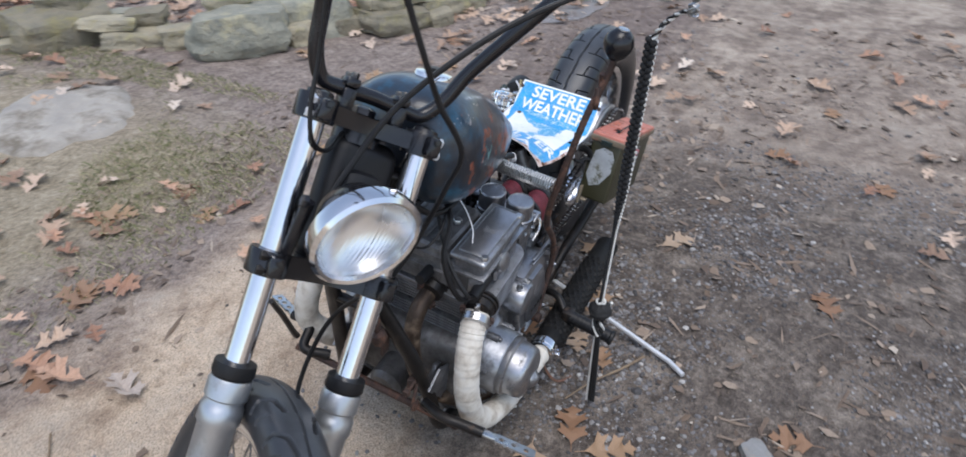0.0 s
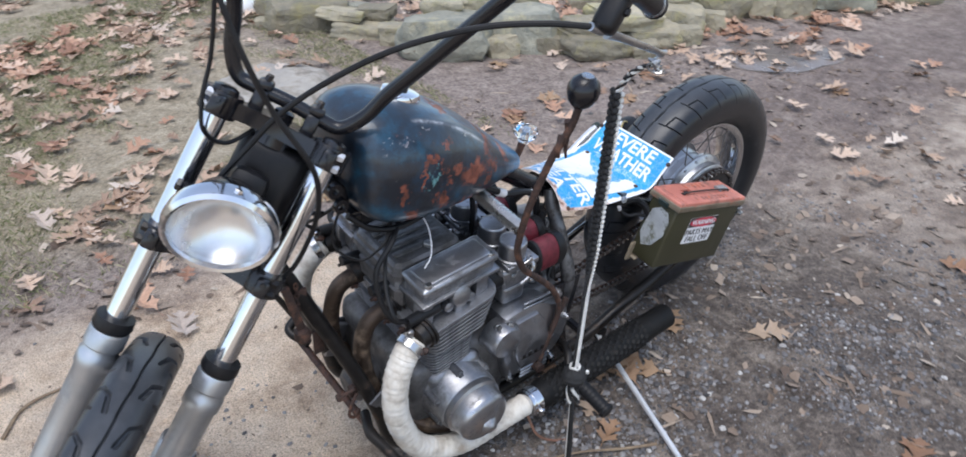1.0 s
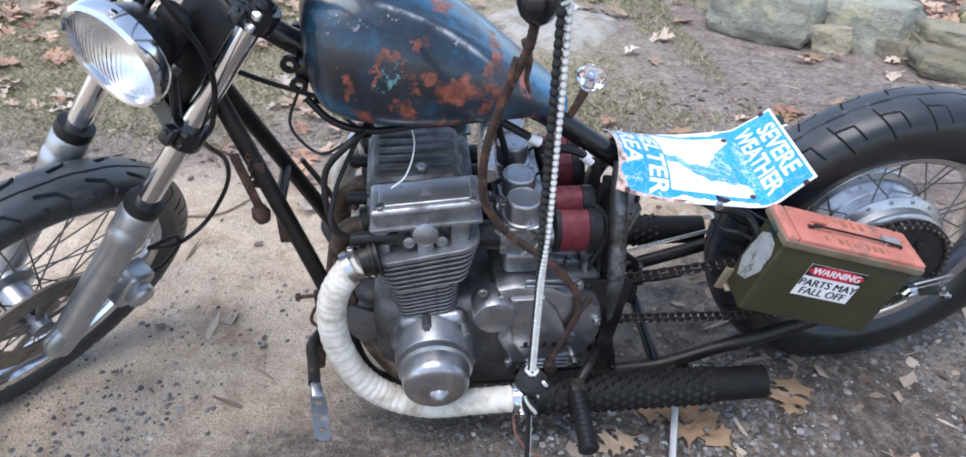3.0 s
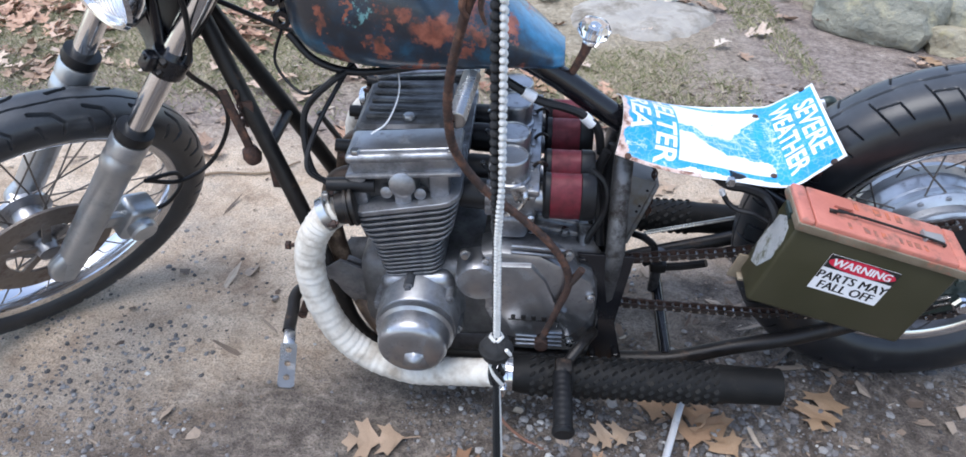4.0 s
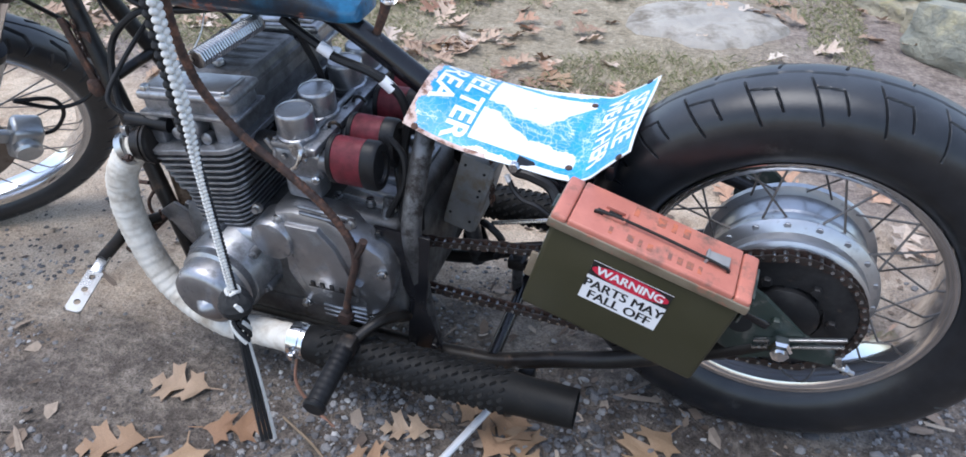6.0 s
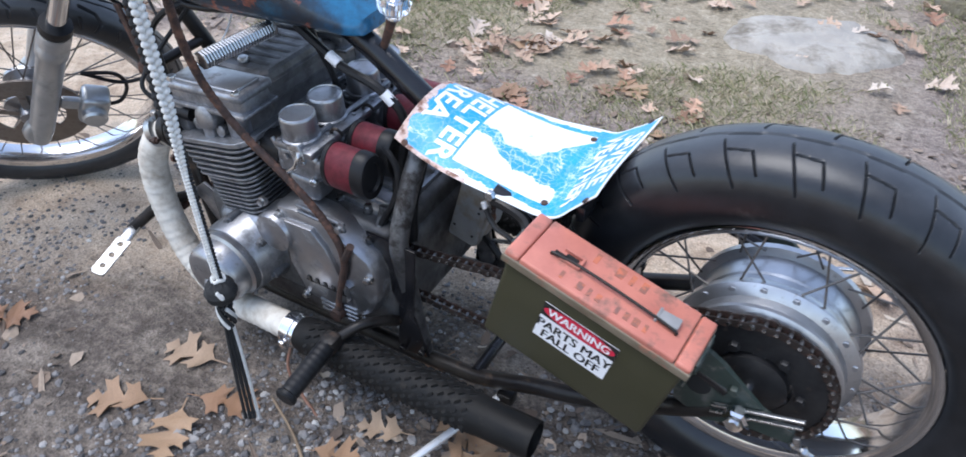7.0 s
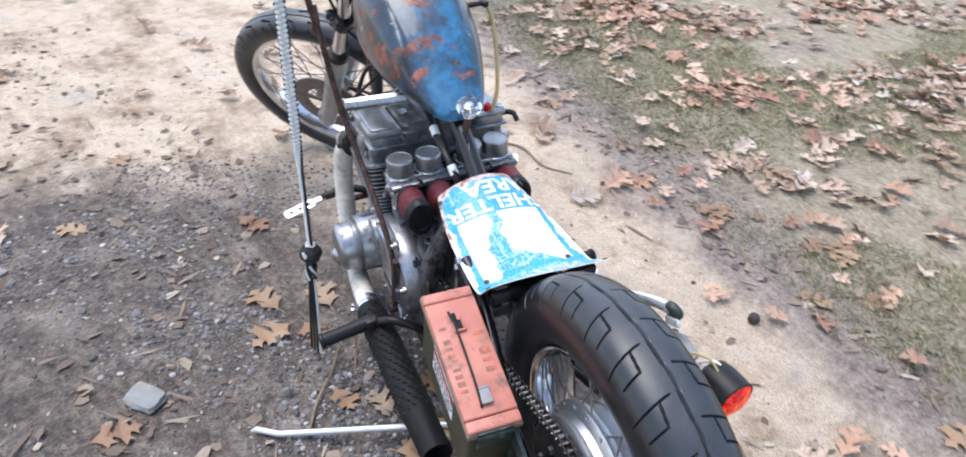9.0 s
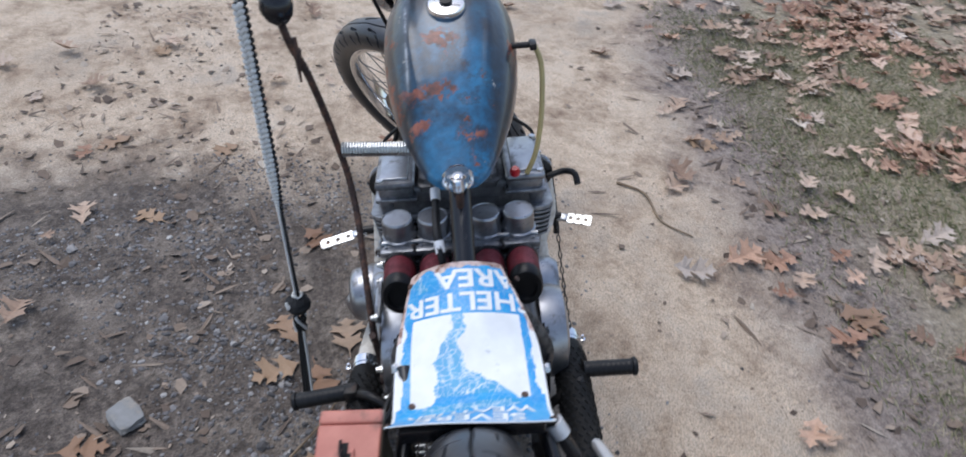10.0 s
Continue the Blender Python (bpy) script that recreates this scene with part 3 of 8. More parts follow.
# ---------------------------------------------------------------- mesh helpers
def part(name, bm, material, parent=None, label="", angle=38):
    """Links a bmesh as one mesh object under a thing or a part."""
    bmesh.ops.recalc_face_normals(bm, faces=bm.faces)
    me = bpy.data.meshes.new(name)
    bm.to_mesh(me)
    bm.free()
    for m in material if isinstance(material, (list, tuple)) else [material]:
        me.materials.append(m)
    me.shade_smooth()
    me.set_sharp_from_angle(angle=radians(angle))
    ob = new(name, me)
    ob.parent = parent
    if label:
        ob["label"] = label
    return ob


def piece(name, me, m, parent):
    """One more object on a shared mesh."""
    ob = new(name, me)
    ob.parent = parent
    ob.matrix_basis = m
    return ob


def basis(origin, z, x=(1, 0, 0)):
    """A matrix at origin whose z axis points along z and whose x axis leans to x."""
    z = Vector(z).normalized()
    x = Vector(x)
    x = x - x.dot(z) * z
    if x.length < 1e-4:
        x = z.orthogonal()
    x.normalize()
    y = z.cross(x)
    m = Matrix((x, y, z)).transposed().to_4x4()
    m.translation = origin
    return m


def spline(pts, n=8):
    """A smooth curve through the points."""
    p = [Vector(q) for q in pts]
    if len(p) < 3:
        return p
    p = [2 * p[0] - p[1], *p, 2 * p[-1] - p[-2]]
    out = []
    for i in range(1, len(p) - 2):
        a, b, c, d = p[i - 1: i + 3]
        for k in range(n):
            t = k / n
            out.append(0.5 * ((2 * b) + (c - a) * t + (2 * a - 5 * b + 4 * c - d) * t * t + (3 * b - a - 3 * c + d) * t ** 3))
    return out + [p[-2]]


def tube(bm, pts, r, seg=12, n=8, smooth=True, hollow=0.0, flat=1.0):
    """A pipe along a smooth curve; r: a radius, or one for each end, or a function of the share of the way."""
    path = spline(pts, n) if smooth else [Vector(q) for q in pts]
    total = len(path) - 1
    rad = r if callable(r) else (lambda s: r) if not isinstance(r, tuple) else (lambda s: r[0] + (r[1] - r[0]) * s)
    side = None
    rings = []
    for i, p in enumerate(path):
        d = (path[min(i + 1, total)] - path[max(i - 1, 0)]).normalized()
        side = d.orthogonal().normalized() if side is None else (side - side.dot(d) * d).normalized()
        up = d.cross(side)
        k = rad(i / total)
        rings.append([bm.verts.new(p + k * (math.cos(a) * side + flat * math.sin(a) * up)) for a in (2 * math.pi * j / seg for j in range(seg))])
    for a, b in zip(rings, rings[1:]):
        for j in range(seg):
            bm.faces.new((a[j], a[(j + 1) % seg], b[(j + 1) % seg], b[j]))
    if hollow:
        for ring, p in ((rings[0], path[0]), (rings[-1], path[-1])):
            inner = [bm.verts.new(p + (v.co - p) * hollow) for v in ring]
            deep = [bm.verts.new(v.co + (path[total // 2] - p).normalized() * 0.04) for v in inner]
            for j in range(seg):
                k = (j + 1) % seg
                bm.faces.new((ring[j], ring[k], inner[k], inner[j]))
                bm.faces.new((inner[j], inner[k], deep[k], deep[j]))
            bm.faces.new(deep)
    else:
        bm.faces.new(rings[0][::-1])
        bm.faces.new(rings[-1])
    return bm


def lathe(bm, prof, m, seg=32, sy=1.0, capped=True):
    """Turns a profile of (radius, height) about the z axis of m."""
    rings = []
    for r, h in prof:
        if r < 1e-6:
            rings.append([bm.verts.new(m @ Vector((0, 0, h)))])
        else:
            rings.append([bm.verts.new(m @ Vector((r * math.cos(a), sy * r * math.sin(a), h))) for a in (2 * math.pi * j / seg for j in range(seg))])
    for a, b in zip(rings, rings[1:]):
        for j in range(seg):
            k = (j + 1) % seg
            if len(a) == 1 and len(b) > 1:
                bm.faces.new((a[0], b[k], b[j]))
            elif len(b) == 1 and len(a) > 1:
                bm.faces.new((a[j], a[k], b[0]))
            elif len(a) > 1:
                bm.faces.new((a[j], a[k], b[k], b[j]))
    for ring in (rings[0], rings[-1]):
        if capped and len(ring) > 1 and (prof[0] != prof[-1]):
            bm.faces.new(ring)
    return bm


def block(bm, size, m, bevel=0.004, seg=2):
    """A box with rounded edges, centred on m."""
    r = bmesh.ops.create_cube(bm, size=1.0)
    vs = r["verts"]
    for v in vs:
        v.co = Vector((v.co.x * size[0], v.co.y * size[1], v.co.z * size[2]))
    if bevel:
        es = list({e for v in vs for e in v.link_edges})
        out = bmesh.ops.bevel(bm, geom=es, offset=bevel, segments=seg, affect="EDGES", profile=0.5)
        vs = list({v for f in out["faces"] for v in f.verts} | {v for v in vs if v.is_valid})
    for v in vs:
        v.co = m @ v.co
    return bm


def prism(bm, poly, thick, m, bevel=0.0):
    """A flat polygon in the x, y plane of m, made thick along z (centred)."""
    a = [bm.verts.new(m @ Vector((x, y, -thick / 2))) for x, y in poly]
    b = [bm.verts.new(m @ Vector((x, y, thick / 2))) for x, y in poly]
    bm.faces.new(a[::-1])
    top = bm.faces.new(b)
    k = len(poly)
    for j in range(k):
        bm.faces.new((a[j], a[(j + 1) % k], b[(j + 1) % k], b[j]))
    if bevel:
        bmesh.ops.bevel(bm, geom=list(top.edges), offset=bevel, segments=2, affect="EDGES", profile=0.5)
    return bm


def loft(bm, rings):
    """Skins closed rings of points, with both ends closed."""
    vs = [[bm.verts.new(p) for p in ring] for ring in rings]
    for a, b in zip(vs, vs[1:]):
        for j in range(len(a)):
            k = (j + 1) % len(a)
            bm.faces.new((a[j], a[k], b[k], b[j]))
    bm.faces.new(vs[0][::-1])
    bm.faces.new(vs[-1])
    return bm


def rod(bm, a, b, r, seg=10):
    return tube(bm, [a, b], r, seg, smooth=False)


def bolt(bm, p, d, r=0.006, h=0.006):
    """A hexagon head that stands on p and points along d."""
    return lathe(bm, [(r, 0), (r, h * 0.75), (r * 0.85, h), (0, h)], basis(p, d), 6)


def nb():
    return bmesh.new()


def lettering(text, size, m, surface_at, name, material, parent, squeeze=1.0, bold=0.0, cuts=0, inside=None):
    """Built-in font letters as a thin mesh, each point carried onto a surface by surface_at(x, y)."""
    cu = bpy.data.curves.new(name, "FONT")
    cu.body, cu.size, cu.align_x, cu.align_y, cu.offset = text, size, "CENTER", "CENTER", bold
    cu.resolution_u = 3
    tmp = bpy.data.objects.new(name, cu)
    scene.collection.objects.link(tmp)
    dg = bpy.context.evaluated_depsgraph_get()
    me = bpy.data.meshes.new_from_object(tmp.evaluated_get(dg))
    bpy.data.objects.remove(tmp)
    bm = nb()
    bm.from_mesh(me)
    bpy.data.meshes.remove(me)
    for v in bm.verts:
        v.co.x *= squeeze
    for i in range(cuts):
        x = -0.13 + 0.26 * (i + 0.5) / cuts
        bmesh.ops.bisect_plane(bm, geom=bm.verts[:] + bm.edges[:] + bm.faces[:], plane_co=(x, 0, 0), plane_no=(1, 0, 0))
    if inside:
        gone = [f for f in bm.faces if not inside(*(m @ f.calc_center_median())[:2])]
        bmesh.ops.delete(bm, geom=gone, context="FACES")
    for v in bm.verts:
        v.co = surface_at(*(m @ Vector((v.co.x, v.co.y, 0)))[:2])
    ob = part(name, bm, material, parent)
    return ob


# ---------------------------------------------------------------- ground
def swell(x, y):
    """The lie of the ground: almost level by the motorcycle, uneven further off."""
    far = min(1.0, max(0.0, (math.hypot(x - 0.6, y) - 1.3) / 3))
    lumps = 0.0035 * noise.noise((x * 14, y * 14, 5)) + 0.0022 * noise.noise((x * 33, y * 33, 6))
    pool = max(0.0, min(1.0, 1.6 * (1 - ((x + 2.08) / 0.46) ** 2 - ((y + 0.93) / 0.36) ** 2)))
    return -0.010 * pool + (1 - pool) * (0.05 * far * noise.noise((x * 0.6, y * 0.6, 3)) + 0.006 * noise.noise((x * 4, y * 4, 0)) + lumps - 0.003)


def ground_sheet():
    def steps(lo, hi, a, b, fine):
        out = list(np.arange(a, b + 1e-6, fine))
        s, v = fine, a
        while v > lo:
            s *= 1.35
            v -= s
            out.insert(0, max(v, lo))
        s, v = fine, b
        while v < hi:
            s *= 1.35
            v += s
            out.append(min(v, hi))
        return out
    xs, ys = steps(-400, 400, -2.6, 3.6, 0.018), steps(-400, 400, -2.6, 1.8, 0.018)
    verts = [(x, y, swell(x, y)) for y in ys for x in xs]
    w = len(xs)
    faces = [(j * w + i, j * w + i + 1, (j + 1) * w + i + 1, (j + 1) * w + i) for j in range(len(ys) - 1) for i in range(w - 1)]
    me = bpy.data.meshes.new("ground")
    me.from_pydata(verts, [], faces)
    me.materials.append(DIRT)
    me.shade_smooth()
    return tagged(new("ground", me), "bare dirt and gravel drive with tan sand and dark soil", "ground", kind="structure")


ground = ground_sheet()


def pebble_shape(rng, r):
    """Points and faces of a small uneven stone."""
    t = (1 + 5 ** 0.5) / 2
    base = [(-1, t, 0), (1, t, 0), (-1, -t, 0), (1, -t, 0), (0, -1, t), (0, 1, t), (0, -1, -t), (0, 1, -t), (t, 0, -1), (t, 0, 1), (-t, 0, -1), (-t, 0, 1)]
    sx, sy, sz = r * rng.uniform(0.7, 1.2), r * rng.uniform(0.6, 1.0), r * rng.uniform(0.35, 0.7)
    a = rng.uniform(0, 6.28)
    out = []
    for x, y, z in base:
        k = rng.uniform(0.8, 1.15) / 1.9
        x, y, z = x * k * sx, y * k * sy, z * k * sz
        out.append((x * math.cos(a) - y * math.sin(a), x * math.sin(a) + y * math.cos(a), z))
    return out


PEBBLE_FACES = [(0, 11, 5), (0, 5, 1), (0, 1, 7), (0, 7, 10), (0, 10, 11), (1, 5, 9), (5, 11, 4), (11, 10, 2), (10, 7, 6), (7, 1, 8),
                (3, 9, 4), (3, 4, 2), (3, 2, 6), (3, 6, 8), (3, 8, 9), (4, 9, 5), (2, 4, 11), (6, 2, 10), (8, 6, 7), (9, 8, 1)]


def scatter_pebbles():
    rng = random.Random(5)
    verts, faces = [], []

    def drop(n, box, lo, hi, keep):
        for _ in range(n):
            x, y = rng.uniform(box[0], box[1]), rng.uniform(box[2], box[3])
            if rng.random() > keep(x, y):
                continue
            r = lo + (hi - lo) * rng.random() ** 3.2
            z = swell(x, y) + r * 0.12
            k = len(verts)
            verts.extend((x + a, y + b, z + c) for a, b, c in pebble_shape(rng, r))
            faces.extend((a + k, b + k, c + k) for a, b, c in PEBBLE_FACES)

    def gravel(x, y):
        heap = 0.30 + 2.4 * noise.noise((x * 2.2, y * 2.2, 9)) + 0.9 * noise.noise((x * 7, y * 7, 4))
        return 0.05 + 0.95 * max(0.0, min(1.0, heap)) ** 1.3 * max(0.12, min(1.0, (y + 0.05 + 0.35 * max(0.0, min(1.0, (1.0 - x) / 0.6))) / 0.25))
    bank = lambda cx, cy, r: lambda x, y: max(0.0, 1 - math.hypot((x - cx) / r, (y - cy) / r) + 0.5 * noise.noise((x * 9, y * 9, 2)))
    drop(52000, (-0.8, 1.85, -0.35, 1.5), 0.0014, 0.0078, gravel)
    drop(2500, (-2.6, 0.2, -1.4, 1.4), 0.004, 0.014, gravel)
    drop(2600, (0.2, 3.5, -1.0, 1.6), 0.002, 0.007, gravel)
    drop(220, (-0.6, 1.5, 0.1, 1.2), 0.009, 0.018, gravel)
    for cx, cy, r in ((0.92, 0.62, 0.26), (0.60, 0.34, 0.28), (0.35, 0.42, 0.3), (0.25, 0.2, 0.24), (1.35, 0.75, 0.3), (-0.1, 0.6, 0.3)):
        drop(2400, (cx - r, cx + r, cy - r, cy + r), 0.003, 0.0115, bank(cx, cy, r))
    me = bpy.data.meshes.new("gravel")
    me.from_pydata(verts, [], faces)
    me.materials.append(PEBBLE)
    return tagged(new("gravel", me), "loose grey and pale gravel pebbles strewn over dark soil", "gravel", kind="stuff")


scatter_pebbles()


def leaf_outline(rng, lobes=2):
    """One side of a pin-oak leaf: (foot on the midrib, along, out), the lobes swept ahead with two points each."""
    pts = [(0.0, 0.0, 0.014), (0.05, 0.05, 0.03)]
    step = 0.72 / lobes
    for i in range(lobes):
        a = 0.08 + step * i
        w = (0.34, 0.42)[i % 2] * rng.uniform(0.8, 1.15)
        d = rng.uniform(0.04, 0.10)
        pts += [(a, a, 0.05), (a + step * 0.2, a + step * 0.28 + d * 0.3, w * 0.5), (a + step * 0.35, a + step * 0.45 + d * 0.6, w), (a + step * 0.45, a + step * 0.68 + d * 0.5, w * 0.74),
                (a + step * 0.55, a + step * 0.95 + d, w * 0.86), (a + step * 0.75, a + step * 0.82 + d * 0.3, w * 0.42), (a + step * 0.95, a + step * 0.95, 0.06)]
    return pts + [(0.84, 0.86, 0.13), (0.88, 0.93, 0.21), (0.94, 0.93, 0.10), (1.0, 1.04, 0.0)]


def leaf_points(rng, size, curl):
    """Points and faces of one curled leaf with a stalk, lying along x."""
    l_out, r_out = leaf_outline(rng), leaf_outline(rng)
    bend, twist = rng.uniform(-curl, curl), rng.uniform(-curl, curl)
    pts, faces = [], []

    def put(a, o):
        lift = bend * (a - 0.5) ** 2 + abs(o) * (curl * 0.9 + twist * (a - 0.5)) + 0.03 * math.sin(9 * a + 13 * o)
        pts.append(((a - 0.5) * size, o * size, lift * size))
        return len(pts) - 1
    mids = [put(a, 0.0) for a, _, _ in l_out]
    for out, s in ((l_out, 1), (r_out, -1)):
        edge = [put(b, s * o) for _, b, o in out]
        for i in range(len(out) - 1):
            q = (mids[i], mids[i + 1], edge[i + 1], edge[i])
            faces.append(q if s < 0 else q[::-1])
    k = len(pts)
    for dx, o in ((0.0, 0.012), (0.0, -0.012), (-0.22, -0.008), (-0.22, 0.008)):
        pts.append(((dx - 0.5) * size, o * size, 0.012 * size))
    faces.append((k, k + 1, k + 2, k + 3))
    return pts, faces


def leaf_mesh(seed, curl):
    rng = random.Random(seed)
    pts, faces = leaf_points(rng, 1.0, curl)
    low = [(x, y, z - 0.006) for x, y, z in pts]
    k = len(pts)
    me = bpy.data.meshes.new("leaf")
    me.from_pydata(pts + low, [], faces + [tuple(i + k for i in f[::-1]) for f in faces])
    me.materials.append(OAK_LEAF)
    me.shade_smooth()
    return me


LEAVES = [leaf_mesh(s, c) for s, c in enumerate((0.10, 0.2, 0.32, 0.14, 0.26, 0.4, 0.2, 0.08))]
LABELS = ("flat lobed brown oak leaf lying on the gravel", "curled dry tan oak leaf lying on dirt", "fallen russet oak leaf with pointed lobes on soil")


def put_leaf(x, y, size, turn, k, up=0.004, tilt=0.0, label=None):
    ob = new("oak_leaf", LEAVES[k % len(LEAVES)])
    ob.matrix_basis = pose(x, y, swell(x, y) + up + 0.02 * size, tilt, tilt * 0.6, turn) @ Matrix.Diagonal((size, size, size, 1))
    return tagged(ob, label or LABELS[k % 3], "leaf", "fallen oak leaves")


# the leaves that lie singly round the motorcycle: place on the ground and turn
NEAR_A = [(0.982, 0.32, 10), (1.006, 0.47, 30), (0.86, 0.476, 120), (0.83, 0.37, 200), (1.385, 0.445, 220), (0.57, 0.12, 75), (0.39, 0.23, 250), (0.44, 0.19, 170), (0.355, 0.25, 300), (-0.028, 0.386, 140),
          (0.15, 0.175, 60), (0.08, 0.85, 200), (-1.28, 0.71, 20), (-0.77, 0.57, 110), (-0.69, 0.95, 40), (1.48, 0.945, 60), (0.64, 0.84, 280), (1.88, 0.81, 140), (2.65, 1.24, 45), (0.36, -0.64, 20)]
NEAR_B = [(1.91, 1.19, 130), (-1.86, -0.44, 80), (-0.69, -1.23, 160), (-0.42, -1.15, 210), (-0.82, -1.74, 260), (-1.0, -1.01, 30),
          (-1.3, -1.15, 70), (0.69, -1.32, 120), (0.55, -1.07, 10), (0.78, -1.27, 300), (1.04, -1.05, 190), (0.47, -1.24, 220), (1.32, -0.88, 75), (0.73, -1.35, 140),
          (1.04, -1.07, 20), (0.01, -1.03, 90), (0.48, -1.25, 60), (1.04, -1.09, 150), (1.18, -1.46, 200), (-0.47, -1.21, 330), (-0.72, -1.26, 15), (2.0, -0.9, 250)]
for i, (x, y, turn) in enumerate(NEAR_A):
    put_leaf(x, y, 0.115 if i < 12 else 0.10, turn, i)
for i, (x, y, turn) in enumerate(NEAR_B):
    put_leaf(x, y, 0.12, turn, i + 3, tilt=6)
put_leaf(0.588, 0.357, 0.08, 200, 5, label="small red-orange leaf lying on the gravel")
put_leaf(0.554, 0.275, 0.085, 20, 2, label="pale bleached leaf lying on the gravel")


def on_rock(x, y):
    """True where the flat rock lies bare."""
    return math.hypot((x - 0.27) / 0.40, (y + 2.17) / 0.40) < 1


def litter():
    """Thick leaves on the grass beside the drive and beyond the stones; here and there fresher russet drifts."""
    rng = random.Random(11)
    pale, russet = ([], []), ([], [])
    shapes = [leaf_points(rng, 1.0, 0.45) for _ in range(24)]

    def lay(x, y, lo=0.06, hi=0.13):
        if on_rock(x, y) and rng.random() < 0.88:
            return
        verts, faces = russet if noise.noise((x * 1.3, y * 1.3, 77)) + rng.uniform(-0.22, 0.22) > 0.12 else pale
        size = rng.uniform(lo, hi)
        pts, fs = rng.choice(shapes)
        m = pose(x, y, swell(x, y) + rng.uniform(0.004, 0.028), rng.uniform(-20, 20), rng.uniform(-20, 20), rng.uniform(0, 360)) @ Matrix.Diagonal((size, size, size, 1))
        k = len(verts)
        verts.extend((m @ Vector(p))[:] for p in pts)
        faces.extend(tuple(i + k for i in f) for f in fs)
    n = 0
    while n < 2700:
        x, y = rng.uniform(-0.2, 5.4), -0.9 - 4.0 * rng.random() ** 1.15
        dense = 0.5 + 1.5 * noise.noise((x * 1.1, y * 1.1, 20)) + 0.6 * noise.noise((x * 3.4, y * 3.4, 21))
        edge = min(1.0, max(0.0, (-0.98 - y) / 0.85)) * (0.42 if x < 1.1 and y > -2.3 else 1.0)
        if rng.random() < dense * edge * (min(1.0, max(0.25, 0.2 + 0.6 * x)) if x > 0.4 or y < -2.3 else 0.30):
            lay(x, y)
            n += 1
    n = 0
    while n < 2400:
        x, y = rng.uniform(-4.6, 0.6), rng.uniform(-4.6, -0.9)
        behind = (-x) * 0.77 - y * 0.64 - 1.98
        if behind > 0 and rng.random() < 0.3 + behind:
            lay(x, y)
            n += 1
        elif -0.35 < behind <= 0 and rng.random() < 0.10:
            lay(x, y)
            n += 1
    n = 0
    while n < 240:
        x, y = rng.uniform(-2.6, 4.5), rng.uniform(-1.2, 2.4)
        if -0.6 < y < 1.1 and -0.6 < x < 1.9:
            continue
        if rng.random() < (0.35 if y < -0.7 else 0.14):
            lay(x, y, 0.05, 0.13)
            n += 1
    for (verts, faces), mat, name, label in ((pale, LITTER, "pale_leaf_litter", "thick layer of faded tan oak leaves on thin grass"), (russet, RUSSET, "russet_leaf_litter", "drifts of russet brown oak leaves beside the drive")):
        me = bpy.data.meshes.new(name)
        me.from_pydata(verts, [], faces)
        me.materials.append(mat)
        tagged(new(name, me), label, "leaves", kind="stuff")


litter()


def crumbs():
    """Broken bits of leaf and bark trodden into the dirt."""
    rng = random.Random(21)
    verts, faces = [], []
    for _ in range(14000):
        x, y = rng.uniform(-2.4, 3.2), rng.uniform(-1.5, 1.6)
        if noise.noise((x * 1.7, y * 1.7, 60)) < rng.uniform(-0.5, 0.35):
            continue
        if -0.9 < y < 0.06 - 0.42 + (x - 0.2) / 1.3 * 0.64 and x > 0.2 and rng.random() < 0.8:
            continue
        r = 0.003 + 0.016 * rng.random() ** 3
        long = rng.choice((1.5, 1.5, 1.5, 4.0))
        m = pose(x, y, swell(x, y) + 0.002 + r * 0.15, rng.uniform(-25, 25), rng.uniform(-25, 25), rng.uniform(0, 360))
        k, n = len(verts), rng.randint(4, 6)
        for i in range(n):
            a = 2 * math.pi * i / n
            q = r * rng.uniform(0.45, 1.2)
            verts.append((m @ Vector((q * math.cos(a) * long, q * math.sin(a) / (long - 0.5) ** 0.6, rng.uniform(-0.1, 0.25) * r)))[:])
        faces += [(k, k + i, k + i + 1) for i in range(1, n - 1)]
    me = bpy.data.meshes.new("leaf_crumbs")
    me.from_pydata(verts, [], faces)
    me.materials.append(CRUMB)
    return tagged(new("leaf_crumbs", me), "small crumbs of broken brown leaf in the dirt", "leaf bits", kind="stuff")


crumbs()


